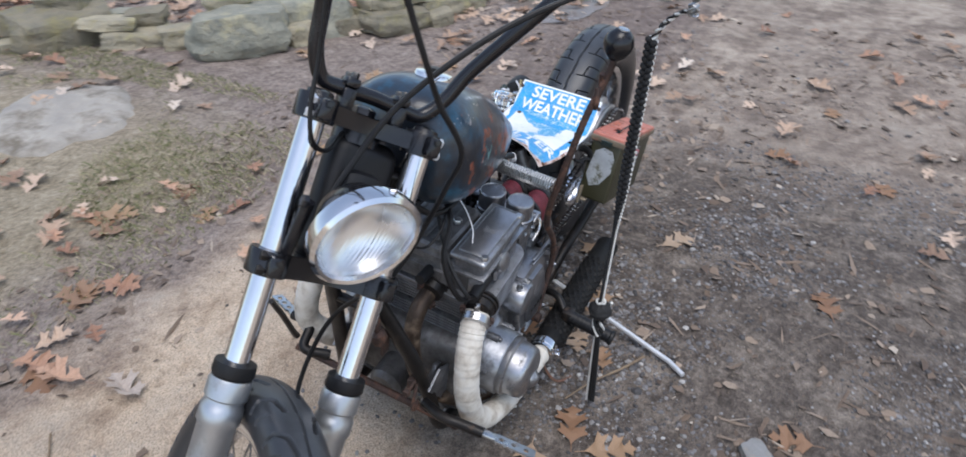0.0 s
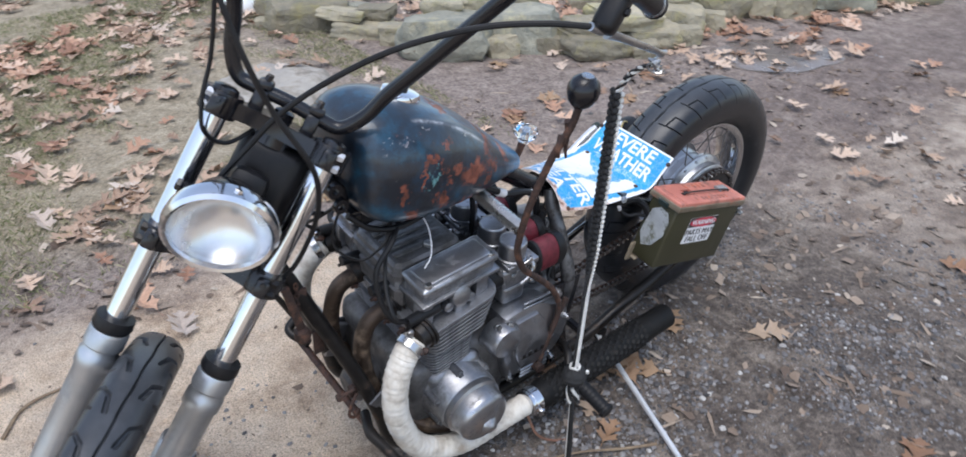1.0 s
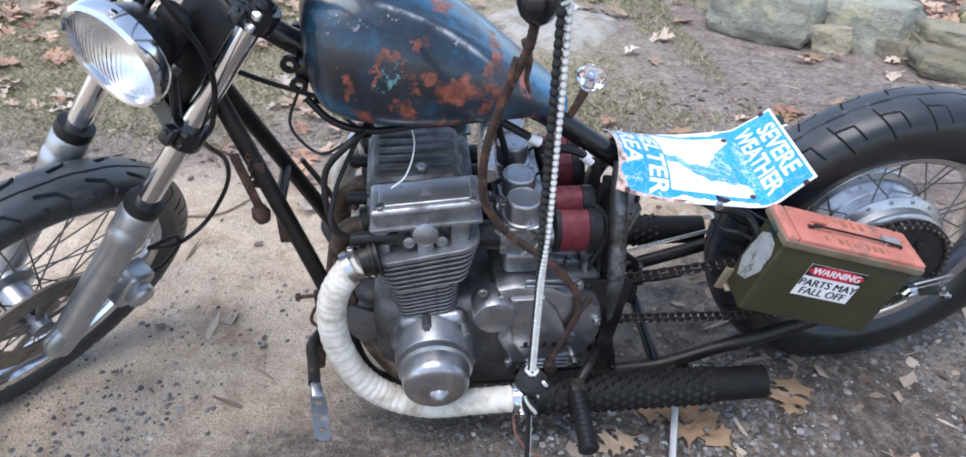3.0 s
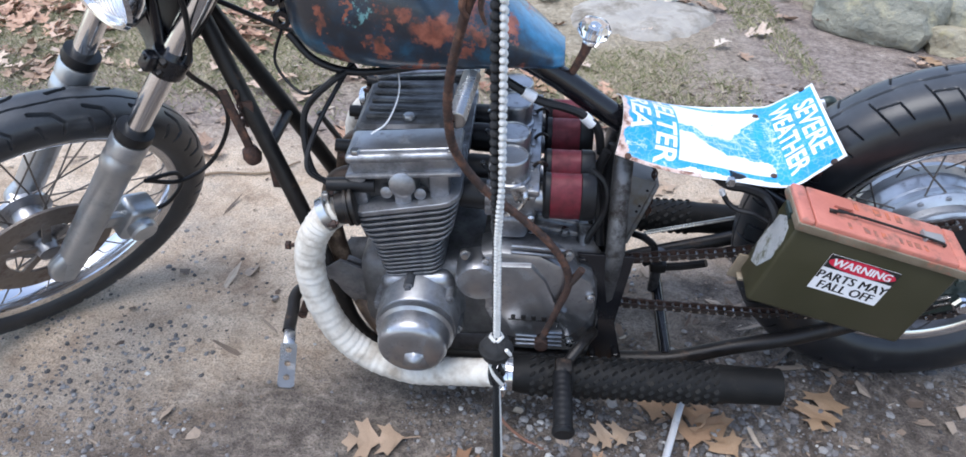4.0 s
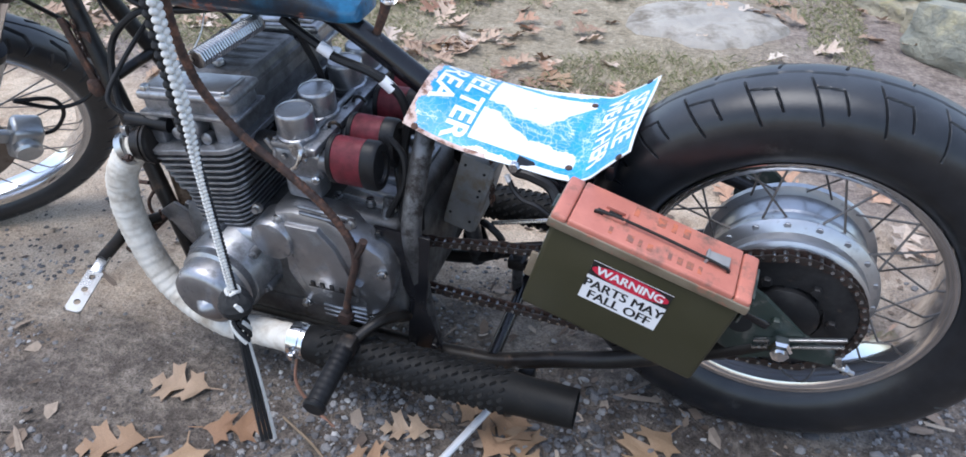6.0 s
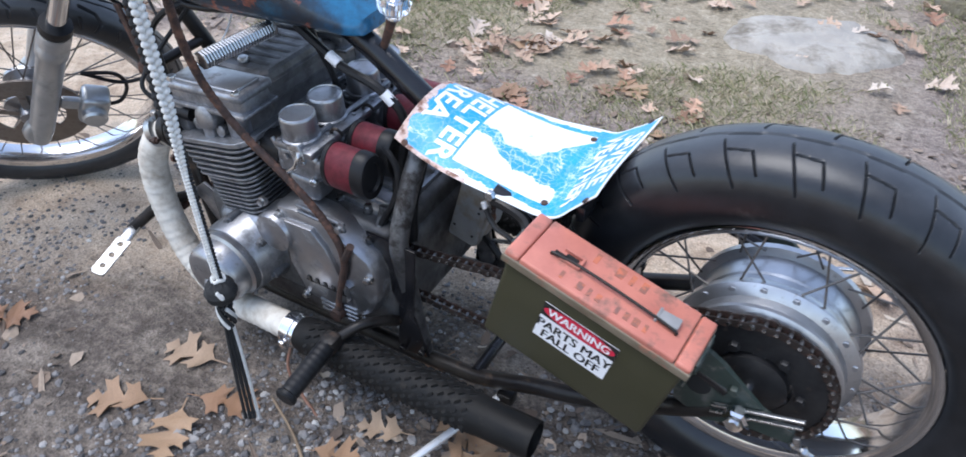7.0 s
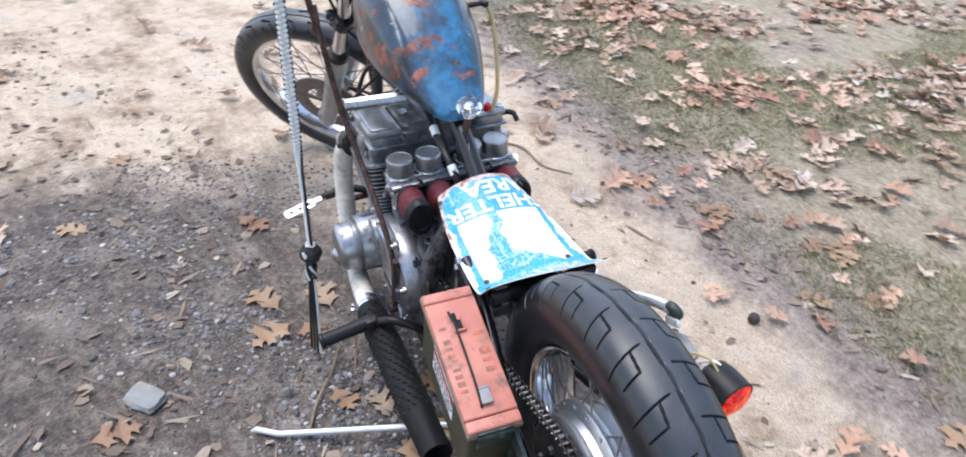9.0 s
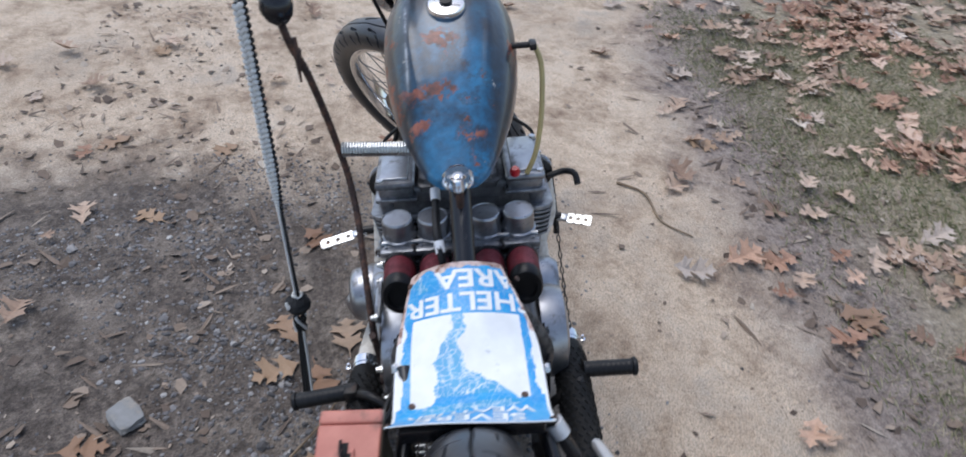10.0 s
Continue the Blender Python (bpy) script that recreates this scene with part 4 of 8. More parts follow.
def grass_strip():
    rng = random.Random(3)
    verts, faces, n = [], [], 0
    while n < 95000:
        x, y = rng.uniform(-0.35, 4.8), -0.98 - 3.2 * rng.random()
        if on_rock(x, y):
            continue
        grown = noise.noise((x * 0.9, y * 0.9, 40)) + 0.35 * noise.noise((x * 4, y * 4, 41)) + 0.15 + 0.5 * max(0.0, 1 - math.hypot(x - 0.50, y + 1.48) / 0.55)
        if grown * min(1.0, (-0.98 - y) / 0.3) < rng.uniform(-0.02, 0.22):
            continue
        h, a, w = rng.uniform(0.006, 0.024), rng.uniform(0, 6.28), rng.uniform(0.0007, 0.0017)
        lean = rng.uniform(0.4, 1.6) * h
        z, k = swell(x, y), len(verts)
        c, s = math.cos(a), math.sin(a)
        verts += [(x - w * s, y + w * c, z), (x + w * s, y - w * c, z), (x + c * lean * 0.5 + w * 0.7 * s, y + s * lean * 0.5 - w * 0.7 * c, z + h * 0.75), (x + c * lean, y + s * lean, z + h * 0.9)]
        faces += [(k, k + 1, k + 2), (k, k + 2, k + 3)]
        n += 1
    me = bpy.data.meshes.new("grass")
    me.from_pydata(verts, [], faces)
    me.materials.append(GRASS)
    return tagged(new("grass", me), "thin short green grass under fallen leaves", "grass", kind="stuff")


grass_strip()


def stone(rng, x, y, z, sx, sy, sz, turn, label, sharp=0.14, mat=None):
    """A weathered block: a cube's grid pulled to uneven faces, with split ledges and rounded corners."""
    bm = nb()
    bmesh.ops.create_cube(bm, size=2.0)
    bmesh.ops.subdivide_edges(bm, edges=bm.edges[:], cuts=9, use_grid_fill=True)
    o = Vector((rng.uniform(0, 50), rng.uniform(0, 50), rng.uniform(0, 50)))
    skew = (rng.uniform(-0.3, 0.3), rng.uniform(-0.25, 0.25))
    for v in bm.verts:
        d = v.co.normalized()
        q = v.co * (1 - sharp) + d * 1.25 * sharp
        q *= 1 + 0.20 * noise.noise(d * 1.1 + o) + 0.09 * noise.noise(d * 3.1 + o)
        q += Vector((1, 1, 0.6)) * 0.05 * noise.noise(Vector((d.x * 2, d.y * 2, v.co.z * 5)) + o)
        v.co = Vector((q.x * sx + skew[0] * q.y * sy, q.y * sy + skew[1] * q.x * sx * 0.4, q.z * sz * (1 + 0.2 * skew[1] * q.x)))
    ob = part("stone", bm, mat or BOULDER, None, angle=60)
    ob.matrix_basis = pose(x, y, z, rng.uniform(-7, 7), rng.uniform(-7, 7), turn)
    return tagged(ob, label, "stone", "low dry stone edging")


FIELD_STONES = [  # place, height of the underside, width and height of each
    (-0.36, -2.95, 0.0, 0.44, 0.17), (-0.52, -2.60, 0.0, 0.30, 0.08), (-0.44, -2.72, 0.09, 0.26, 0.05), (-0.72, -2.07, 0.0, 0.46, 0.20), (-0.60, -2.36, 0.0, 0.20, 0.10),
    (-1.13, -1.93, 0.0, 0.40, 0.20), (-1.34, -1.57, 0.0, 0.36, 0.10), (-1.33, -1.63, 0.10, 0.21, 0.07), (-1.70, -1.48, 0.0, 0.29, 0.10), (-1.60, -1.58, 0.10, 0.34, 0.08),
    (-2.00, -1.52, 0.0, 0.26, 0.15), (-2.42, -1.57, 0.0, 0.37, 0.22), (-2.85, -1.36, 0.0, 0.34, 0.20), (-3.25, -1.2, 0.0, 0.40, 0.18), (-3.75, -1.05, 0.0, 0.42, 0.22),
    (-0.80, -2.21, 0.17, 0.22, 0.08), (-0.98, -2.13, 0.17, 0.20, 0.08), (-0.42, -2.98, 0.15, 0.24, 0.08), (-0.60, -2.80, 0.0, 0.18, 0.12), (-0.62, -2.62, 0.07, 0.20, 0.07), (-0.92, -1.86, 0.0, 0.16, 0.10),
    (-1.18, -1.72, 0.0, 0.15, 0.08), (-1.20, -2.02, 0.18, 0.18, 0.07), (-1.52, -1.36, 0.0, 0.13, 0.07), (-1.86, -1.36, 0.0, 0.16, 0.09), (-2.18, -1.44, 0.0, 0.17, 0.10), (-2.02, -1.60, 0.14, 0.19, 0.07), (-2.64, -1.42, 0.0, 0.16, 0.12), (-0.30, -3.22, 0.0, 0.24, 0.12), (-0.14, -3.05, 0.0, 0.13, 0.06), (-1.36, -2.32, 0.0, 0.22, 0.17), (-1.95, -2.22, 0.0, 0.24, 0.14)]


def stone_wall():
    """A broken row of field stones at the drive's edge, some with flat slabs laid on them."""
    rng = random.Random(8)
    for x, y, z, w, h in FIELD_STONES:
        slab = h < 0.11
        mat = BOULDER if slab or rng.random() < 0.5 else PALE_BOULDER
        label = "flat yellow-beige slab laid in the stone edging" if slab else "broad grey-green field stone at the edge of the drive" if mat is PALE_BOULDER else "rounded yellow-grey field stone at the edge of the drive"
        stone(rng, x, y, z + h * 0.42, w * 0.50, min(0.17, w * 0.36), h * 0.56, -38 + rng.uniform(-16, 16), label, 0.20 if slab else 0.42, mat)


stone_wall()
for x, y, s, h in ((0.726, 0.779, 0.042, 0.25),):
    stone(random.Random(int(x * 100)), x, y, s * 0.12, s, s * 0.7, s * h, 40, "smooth slate grey stone half sunk in the dirt", 0.45, SLATE)


def flat_rock(x, y, a, b, turn):
    """A broad weathered rock that just breaks the surface, lower towards its ragged rim."""
    bm = nb()
    rings, n = [], 72
    for i in range(1, 15):
        q = i / 14
        row = []
        for j in range(n):
            t = 2 * math.pi * j / n
            k = 1 + 0.22 * noise.noise((math.cos(t) * 1.6, math.sin(t) * 1.6, 4)) + 0.08 * noise.noise((math.cos(t) * 5, math.sin(t) * 5, 8))
            px, py = a * k * q * math.cos(t), b * k * q * math.sin(t)
            z = 0.030 * (1 - q ** 4) + 0.016 * noise.noise((px * 5, py * 9, 2)) + 0.008 * noise.noise((px * 16, py * 22, 3)) - 0.05 * max(0.0, q - 0.85) / 0.15
            row.append(bm.verts.new((px, py, z)))
        rings.append(row)
    bm.faces.new(rings[0])
    for p, q in zip(rings, rings[1:]):
        for j in range(n):
            bm.faces.new((p[j], p[(j + 1) % n], q[(j + 1) % n], q[j]))
    bm.faces.new(rings[-1][::-1])
    ob = part("flat_rock", bm, FLAT_ROCK, None, angle=60)
    ob.matrix_basis = pose(x, y, 0.004, 0, 0, turn)
    return tagged(ob, "broad flat grey rock worn level with the soil", "rock")


flat_rock(0.27, -2.17, 0.36, 0.34, 30)


def dome(x, y, r):
    bm = nb()
    lathe(bm, [(r, 0.0), (r * 1.02, 0.006), (r * 0.97, 0.05 * r / 0.13), (r * 0.80, 0.085 * r / 0.13), (r * 0.5, 0.115 * r / 0.13), (r * 0.3, 0.122 * r / 0.13), (r * 0.3, 0.130 * r / 0.13), (0.0, 0.130 * r / 0.13)], Matrix(), 36)
    ob = part("bowl", bm, WHITE_PAINT, None)
    ob.matrix_basis = pose(x, y, swell(x, y) + 0.004, 5, -4, 0)
    return tagged(ob, "overturned white enamel bowl among dry leaves", "bowl")


dome(-0.17, -3.5, 0.13)


def puddle(x, y, a, b, turn, label):
    bm = nb()
    ring = []
    for i in range(48):
        t = 2 * math.pi * i / 48
        k = 1 + 0.25 * noise.noise((math.cos(t) * 1.5, math.sin(t) * 1.5, x))
        ring.append((a * k * math.cos(t), b * k * math.sin(t)))
    prism(bm, ring, 0.012, Matrix(), 0.002)
    ob = part("puddle", bm, WATER, None)
    ob.matrix_basis = pose(x, y, swell(x, y) + 0.001, 0, 0, turn)
    return tagged(ob, label, "puddle", kind="structure")


puddle(-2.08, -0.93, 0.36, 0.24, -30, "shallow muddy rain puddle on the drive")


def twig(pts, r, label):
    bm = nb()
    tube(bm, [(x, y, swell(x, y) + z) for x, y, z in pts], (r, r * 0.5), 6)
    return tagged(part("twig", bm, TWIG), label, "twig", "twigs")


twig([(0.525, 0.45, 0.004), (0.60, 0.415, 0.012), (0.68, 0.365, 0.012), (0.765, 0.325, 0.010)], 0.004, "thin dry forked twig on the gravel")
twig([(1.72, -0.52, 0.006), (1.65, -0.60, 0.008), (1.50, -0.62, 0.006), (1.42, -0.70, 0.004)], 0.005, "bent dark twig on sandy dirt")
twig([(2.1, -1.9, 0.03), (1.9, -1.75, 0.05), (1.7, -1.9, 0.04), (1.5, -1.85, 0.03)], 0.006, "long dry stick among fallen leaves")


def seed_ball(x, y, r):
    bm = nb()
    bmesh.ops.create_icosphere(bm, subdivisions=3, radius=r)
    for v in bm.verts:
        d = v.co.normalized()
        v.co *= 0.9 + 0.2 * abs(noise.noise(d * 9))
    ob = part("seed_ball", bm, TWIG_DARK)
    ob.matrix_basis = pose(x, y, swell(x, y) + r * 0.75)
    return tagged(ob, "dark round seed ball lying on tan dirt", "seed ball", "seed balls")


seed_ball(0.55, -0.55, 0.013)
seed_ball(0.53, -0.81, 0.018)


# ---------------------------------------------------------------- motorcycle
# Built upright with x ahead, y to its left and the rear axle over x = 0; the empty leans it on its side stand.
LEAN = -6.5
bike = tagged(new("motorcycle"), "home-built bobber motorcycle with worn blue tank leaning on its side stand", "motorcycle")
bike.matrix_basis = pose(0, 0, 0, LEAN, 0, 0)


def sub(name, parent=bike, label=""):
    ob = new(name)
    ob.parent = parent
    if label:
        ob["label"] = label
    return ob


def V(x, y, z):
    return Vector((x, y, z))


def along_y(x, y, z, s=1):
    """Stands on a point and points to the motorcycle's left (s = 1) or right."""
    return basis((x, y, z), (0, s, 0), (1, 0, 0))


# ---- wheels
def tyre_mesh(outer, width, rim, marks, pitch, n_round, groove=0.014, deep=0.0045):
    """A tyre round the y axis with its grooves sunk into the tread; marks: groove lines (c0, s0, c1, s1) in shares of a pitch and of the half tread."""
    h, mid = (outer - rim) / 2, (outer + rim) / 2
    arc = np.radians(np.concatenate([np.linspace(-142, -96, 7), np.linspace(-92, 92, 151), np.linspace(96, 142, 7)]))
    c, s = np.cos(arc), np.sin(arc)
    rr = mid + h * np.sign(c) * np.abs(c) ** 0.8
    yy = width / 2 * np.sign(s) * np.abs(s) ** 0.85
    shares = arc / np.radians(88)
    count = round(2 * math.pi * outer / pitch)
    theta = np.linspace(0, 2 * math.pi, n_round, endpoint=False)
    cell = theta / (2 * math.pi) * count
    C, S = np.meshgrid(cell, shares, indexing="ij")
    depth = np.zeros_like(C)
    lat = width * 0.62 / pitch

    def cut(cc, ss, a, w):
        px, py, qx, qy = a[0], a[1] * lat, a[2], a[3] * lat
        ux, uy = qx - px, qy - py
        t = np.clip(((cc - px) * ux + (ss * lat - py) * uy) / (ux * ux + uy * uy), 0, 1)
        return np.clip((w - np.hypot(cc - px - t * ux, ss * lat - py - t * uy)) / 0.016 + 0.5, 0, 1)

    for side, shift in ((1, 0.0), (-1, 0.5)):
        frac = np.mod(C + shift, 1.0)
        for m in marks:
            for k in (-1, 0, 1):
                depth = np.maximum(depth, deep * cut(frac + k, S * side, m, groove) * (S * side > 0.03))
    depth = np.maximum(depth, 0.005 * np.clip((0.010 - np.abs(S - 0.005 * np.sin(2 * np.pi * C))) / 0.012 + 0.5, 0, 1))
    R = rr[None, :] - depth * np.abs(np.cos(arc))[None, :] - depth * 0.3
    Y = yy[None, :] * (1 - 0.6 * depth / 0.1)
    X, Z = R * np.cos(theta)[:, None], R * np.sin(theta)[:, None]
    verts = np.stack([X, np.broadcast_to(Y, X.shape), Z], -1).reshape(-1, 3)
    w = len(arc)
    i, j = np.meshgrid(np.arange(n_round), np.arange(w), indexing="ij")
    i2 = (i + 1) % n_round
    j2 = (j + 1) % w
    faces = np.stack([i * w + j, i2 * w + j, i2 * w + j2, i * w + j2], -1).reshape(-1, 4)
    me = bpy.data.meshes.new("tyre")
    me.from_pydata(verts.tolist(), [], faces.tolist())
    me.materials.append(RUBBER)
    me.shade_smooth()
    me.set_sharp_from_angle(angle=radians(30))
    return me


def spoke_mesh():
    bm = nb()
    rod(bm, (0, 0, 0), (0, 0, 1), 1.0, 6)
    me = bpy.data.meshes.new("spoke")
    bm.to_mesh(me)
    bm.free()
    me.materials.append(SPOKE_STEEL)
    return me


SPOKE = spoke_mesh()


def lace(parent, m, hub_r, hub_y, rim_r, n, cross, r=0.0017):
    for i in range(n):
        side = 1 if i % 2 else -1
        lean = cross if (i // 2) % 2 else -cross
        a = 2 * math.pi * i / n
        p = m @ V(hub_r * math.cos(a + lean), side * hub_y, hub_r * math.sin(a + lean))
        q = m @ V(rim_r * math.cos(a), side * 0.006, rim_r * math.sin(a))
        b = basis(p, q - p)
        piece("spoke", SPOKE, b @ Matrix.Diagonal((r, r, (q - p).length, 1)), parent)


def rim_profile(r, w):
    return [(r - 0.016, -w * 0.25), (r - 0.012, -w * 0.42), (r, -w * 0.5), (r + 0.004, -w * 0.5), (r + 0.004, -w * 0.46), (r - 0.004, -w * 0.4),
            (r - 0.004, w * 0.4), (r + 0.004, w * 0.46), (r + 0.004, w * 0.5), (r, w * 0.5), (r - 0.012, w * 0.42), (r - 0.016, w * 0.25), (r - 0.02, 0), (r - 0.016, -w * 0.25)]


REAR = Matrix.Translation((0.009, 0.003, 0.328))
rear_wheel = sub("rear_wheel", bike, "wide spoked rear wheel with black road tyre")
REAR_MARKS = [(0.0, 0.11, 0.24, 0.84), (0.07, 0.27, 0.48, 0.30), (0.48, 0.30, 0.60, 0.66)]
piece("tyre", tyre_mesh(0.335, 0.135, 0.216, REAR_MARKS, 0.081, 2000), REAR, rear_wheel)
bm = nb()
lathe(bm, rim_profile(0.221, 0.092), REAR @ along_y(0, 0, 0), 72)
part("rim", bm, CHROME, rear_wheel)
bm = nb()
lathe(bm, [(0.03, -0.07), (0.085, -0.068), (0.128, -0.06), (0.140, -0.052), (0.140, -0.042), (0.126, -0.038), (0.124, -0.005), (0.121, -0.002), (0.121, 0.020), (0.138, 0.026), (0.141, 0.030), (0.141, 0.040), (0.136, 0.044), (0.124, 0.050), (0.120, 0.062), (0.125, 0.066), (0.125, 0.072),
           (0.112, 0.080), (0.03, 0.084), (0.0, 0.084)], REAR @ along_y(0, 0, 0) @ Matrix.Diagonal((0.92, 0.92, 1, 1)), 56)
for i in range(18):
    a = 2 * math.pi * i / 18
    bolt(bm, REAR @ V(0.122 * math.cos(a), 0.044, 0.122 * math.sin(a)), (0, 1, 0), 0.0055, 0.003)
part("brake_drum", bm, DRUM_ALLOY, rear_wheel, "large ribbed silver drum hub")
lace(rear_wheel, REAR, 0.126, 0.036, 0.213, 40, 0.30)
bm = nb()
lathe(bm, [(0.055, 0.088), (0.100, 0.088), (0.100, 0.096), (0.055, 0.096), (0.055, 0.088)], REAR @ along_y(0, 0, 0), 46)
for i in range(42):
    a = 2 * math.pi * i / 42
    block(bm, (0.008, 0.006, 0.007), REAR @ pose(0, 0, 0, 0, -math.degrees(a), 0) @ pose(0.103, 0.092, 0), 0.001, 1)
part("sprocket", bm, SPROCKET_STEEL, rear_wheel, "dark rear sprocket with teeth")
bm = nb()
lathe(bm, [(0.0, 0.084), (0.05, 0.086), (0.05, 0.102), (0.03, 0.110), (0.0, 0.110)], REAR @ along_y(0, 0, 0), 24)
for i in range(6):
    a = 2 * math.pi * i / 6
    bolt(bm, REAR @ V(0.066 * math.cos(a), 0.096, 0.066 * math.sin(a)), (0, 1, 0), 0.008, 0.008)
    block(bm, (0.05, 0.012, 0.02), REAR @ pose(0, 0, 0, 0, -math.degrees(a) + 30, 0) @ pose(0.07, 0.088, 0), 0.003, 1)
part("sprocket_carrier", bm, SPROCKET_STEEL, rear_wheel)
bm = nb()
rod(bm, (0.009, -0.185, 0.328), (0.009, 0.185, 0.328), 0.009, 12)
for s in (1, -1):
    lathe(bm, [(0.017, 0), (0.017, 0.012), (0.013, 0.016), (0.013, 0.022), (0.0, 0.022)], along_y(0.009, s * 0.160, 0.328, s), 6)
part("axle", bm, CHROME, rear_wheel)

# front end: stem top, axis up the stem, axle line to its left
UPF = Vector((-0.584, -0.05, 0.81)).normalized()
LAT = Vector((-0.69, 0.60, -0.40))
LAT = (LAT - LAT.dot(UPF) * UPF).normalized()
FWD = LAT.cross(UPF)
FM = Matrix((FWD, LAT, UPF)).transposed().to_4x4()
FM.translation = (1.183, 0.0065, 0.885)


def F(x, y, z):
    return FM @ V(x, y, z)


HUBF = V(1.653, 0.085, 0.314)
hub_in_fork = FM.inverted() @ HUBF
FRONT = FM.copy()
FRONT.translation = HUBF
front_wheel = sub("front_wheel", bike, "tall narrow spoked front wheel turned to the left")
FRONT_MARKS = [(0.05, 0.22, 0.42, 0.34), (0.42, 0.34, 0.60, 0.62), (0.60, 0.62, 0.58, 0.95), (0.10, 0.62, 0.22, 0.96)]
piece("tyre", tyre_mesh(0.340, 0.088, 0.264, FRONT_MARKS, 0.085, 1300, 0.034, 0.0065), FRONT, front_wheel)
AXF = FRONT @ along_y(0, 0, 0)
bm = nb()
lathe(bm, rim_profile(0.268, 0.060), AXF, 96)
part("rim", bm, CHROME, front_wheel)
bm = nb()
lathe(bm, [(0.0, -0.07), (0.02, -0.07), (0.022, -0.045), (0.05, -0.04), (0.05, -0.032), (0.03, -0.025), (0.03, 0.025), (0.05, 0.032), (0.05, 0.04), (0.022, 0.045), (0.02, 0.07), (0.0, 0.07)], AXF, 32)
part("hub", bm, POLISHED, front_wheel)
lace(front_wheel, FRONT, 0.046, 0.036, 0.260, 36, 0.5)
bm = nb()
lathe(bm, [(0.072, 0.052), (0.122, 0.052), (0.122, 0.057), (0.072, 0.057), (0.072, 0.052)], AXF, 56)
for i in range(5):
    a = 2 * math.pi * i / 5
    block(bm, (0.07, 0.005, 0.016), FRONT @ pose(0, 0, 0, 0, -math.degrees(a), 0) @ pose(0.05, 0.055, 0), 0.001, 1)
part("brake_disc", bm, DISC_STEEL, front_wheel, "rust-filmed brake disc")

# ---- fork
for s in (1, -1):
    side = s * 0.087
    bm = nb()
    rod(bm, F(0.042, side, 0.016), F(0.042, side, -0.42), 0.0185, 20)
    ft = part("fork_tube", bm, CHROME, bike, "bright chrome fork tube")
    bm = nb()
    lathe(bm, [(0.0185, -0.372), (0.03, -0.374), (0.031, -0.39), (0.028, -0.395), (0.0185, -0.395)], FM @ Matrix.Translation((0.042, side, 0)), 20)
    part("dust_seal", bm, BLACK_HOSE, ft)
    bm = nb()
    ax_z = hub_in_fork.z
    lathe(bm, [(0.0, -0.396), (0.029, -0.396), (0.031, -0.402), (0.031, -0.425), (0.0285, -0.428), (0.0285, -0.436), (0.031, -0.440), (0.031, -0.462), (0.0275, -0.467),
               (0.0265, -0.60), (0.0255, ax_z + 0.02), (0.021, ax_z - 0.03), (0.0, ax_z - 0.035)], FM @ Matrix.Translation((0.042, side, 0)), 24)
    tube(bm, [F(0.045, side, ax_z + 0.04), F(hub_in_fork.x, side, ax_z), F(0.05, side, ax_z - 0.03)], 0.018, 10)
    leg = part("fork_leg", bm, FORK_ALLOY, bike, "cast grey alloy lower fork leg")
    bm = nb()
    lathe(bm, [(0.0, 0.018), (0.020, 0.018), (0.019, 0.024), (0.012, 0.027), (0.0, 0.027)], FM @ Matrix.Translation((0.042, side, 0)), 20)
    part("fork_cap", bm, BLACK_PAINT, ft)
    for z, nm in ((0.0, "upper_clamp"), (-0.225, "lower_clamp")):
        bm = nb()
        lathe(bm, [(0.0186, -0.018), (0.029, -0.018), (0.030, -0.014), (0.030, 0.014), (0.029, 0.018), (0.0186, 0.018), (0.0186, -0.018)], FM @ Matrix.Translation((0.042, side, z)), 20)
        block(bm, (0.03, 0.022, 0.03), FM @ pose(0.072, side, z), 0.005)
        bolt(bm, F(0.086, side, z + 0.008), FWD, 0.005, 0.005)
        clamp = part(nm, bm, BLACK_PAINT, ft)
        for dz in (-0.010, 0.010):
            bm = nb()
            bolt(bm, F(0.064, side + s * 0.011, z + dz), LAT * s, 0.0075, 0.010)
            part("clamp_bolt", bm, ZINC if z == 0 else WORN_BLACK, clamp)
for z, h, nm in ((0.0, 0.026, "upper_fork_yoke"), (-0.225, 0.034, "lower_fork_yoke")):
    bm = nb()
    poly = [(0.06, 0.07), (0.03, 0.072), (-0.02, 0.03), (-0.028, 0.0), (-0.02, -0.03), (0.03, -0.072), (0.06, -0.07), (0.045, -0.03), (0.04, 0.0), (0.045, 0.03)]
    prism(bm, poly, h, FM @ Matrix.Translation((0, 0, z)), 0.004)
    if z == 0:
        lathe(bm, [(0.0, 0.013), (0.018, 0.013), (0.018, 0.024), (0.012, 0.028), (0.0, 0.028)], FM, 6)
    part(nm, bm, BLACK_PAINT, bike)
bm = nb()
rod(bm, F(0, 0, -0.21), F(0, 0, -0.013), 0.031, 20)
for z in (-0.20, -0.02):
    lathe(bm, [(0.031, -0.012), (0.037, -0.01), (0.037, 0.01), (0.031, 0.012)], FM @ Matrix.Translation((0, 0, z)), 20)
part("steering_head", bm, BLACK_PAINT, bike)
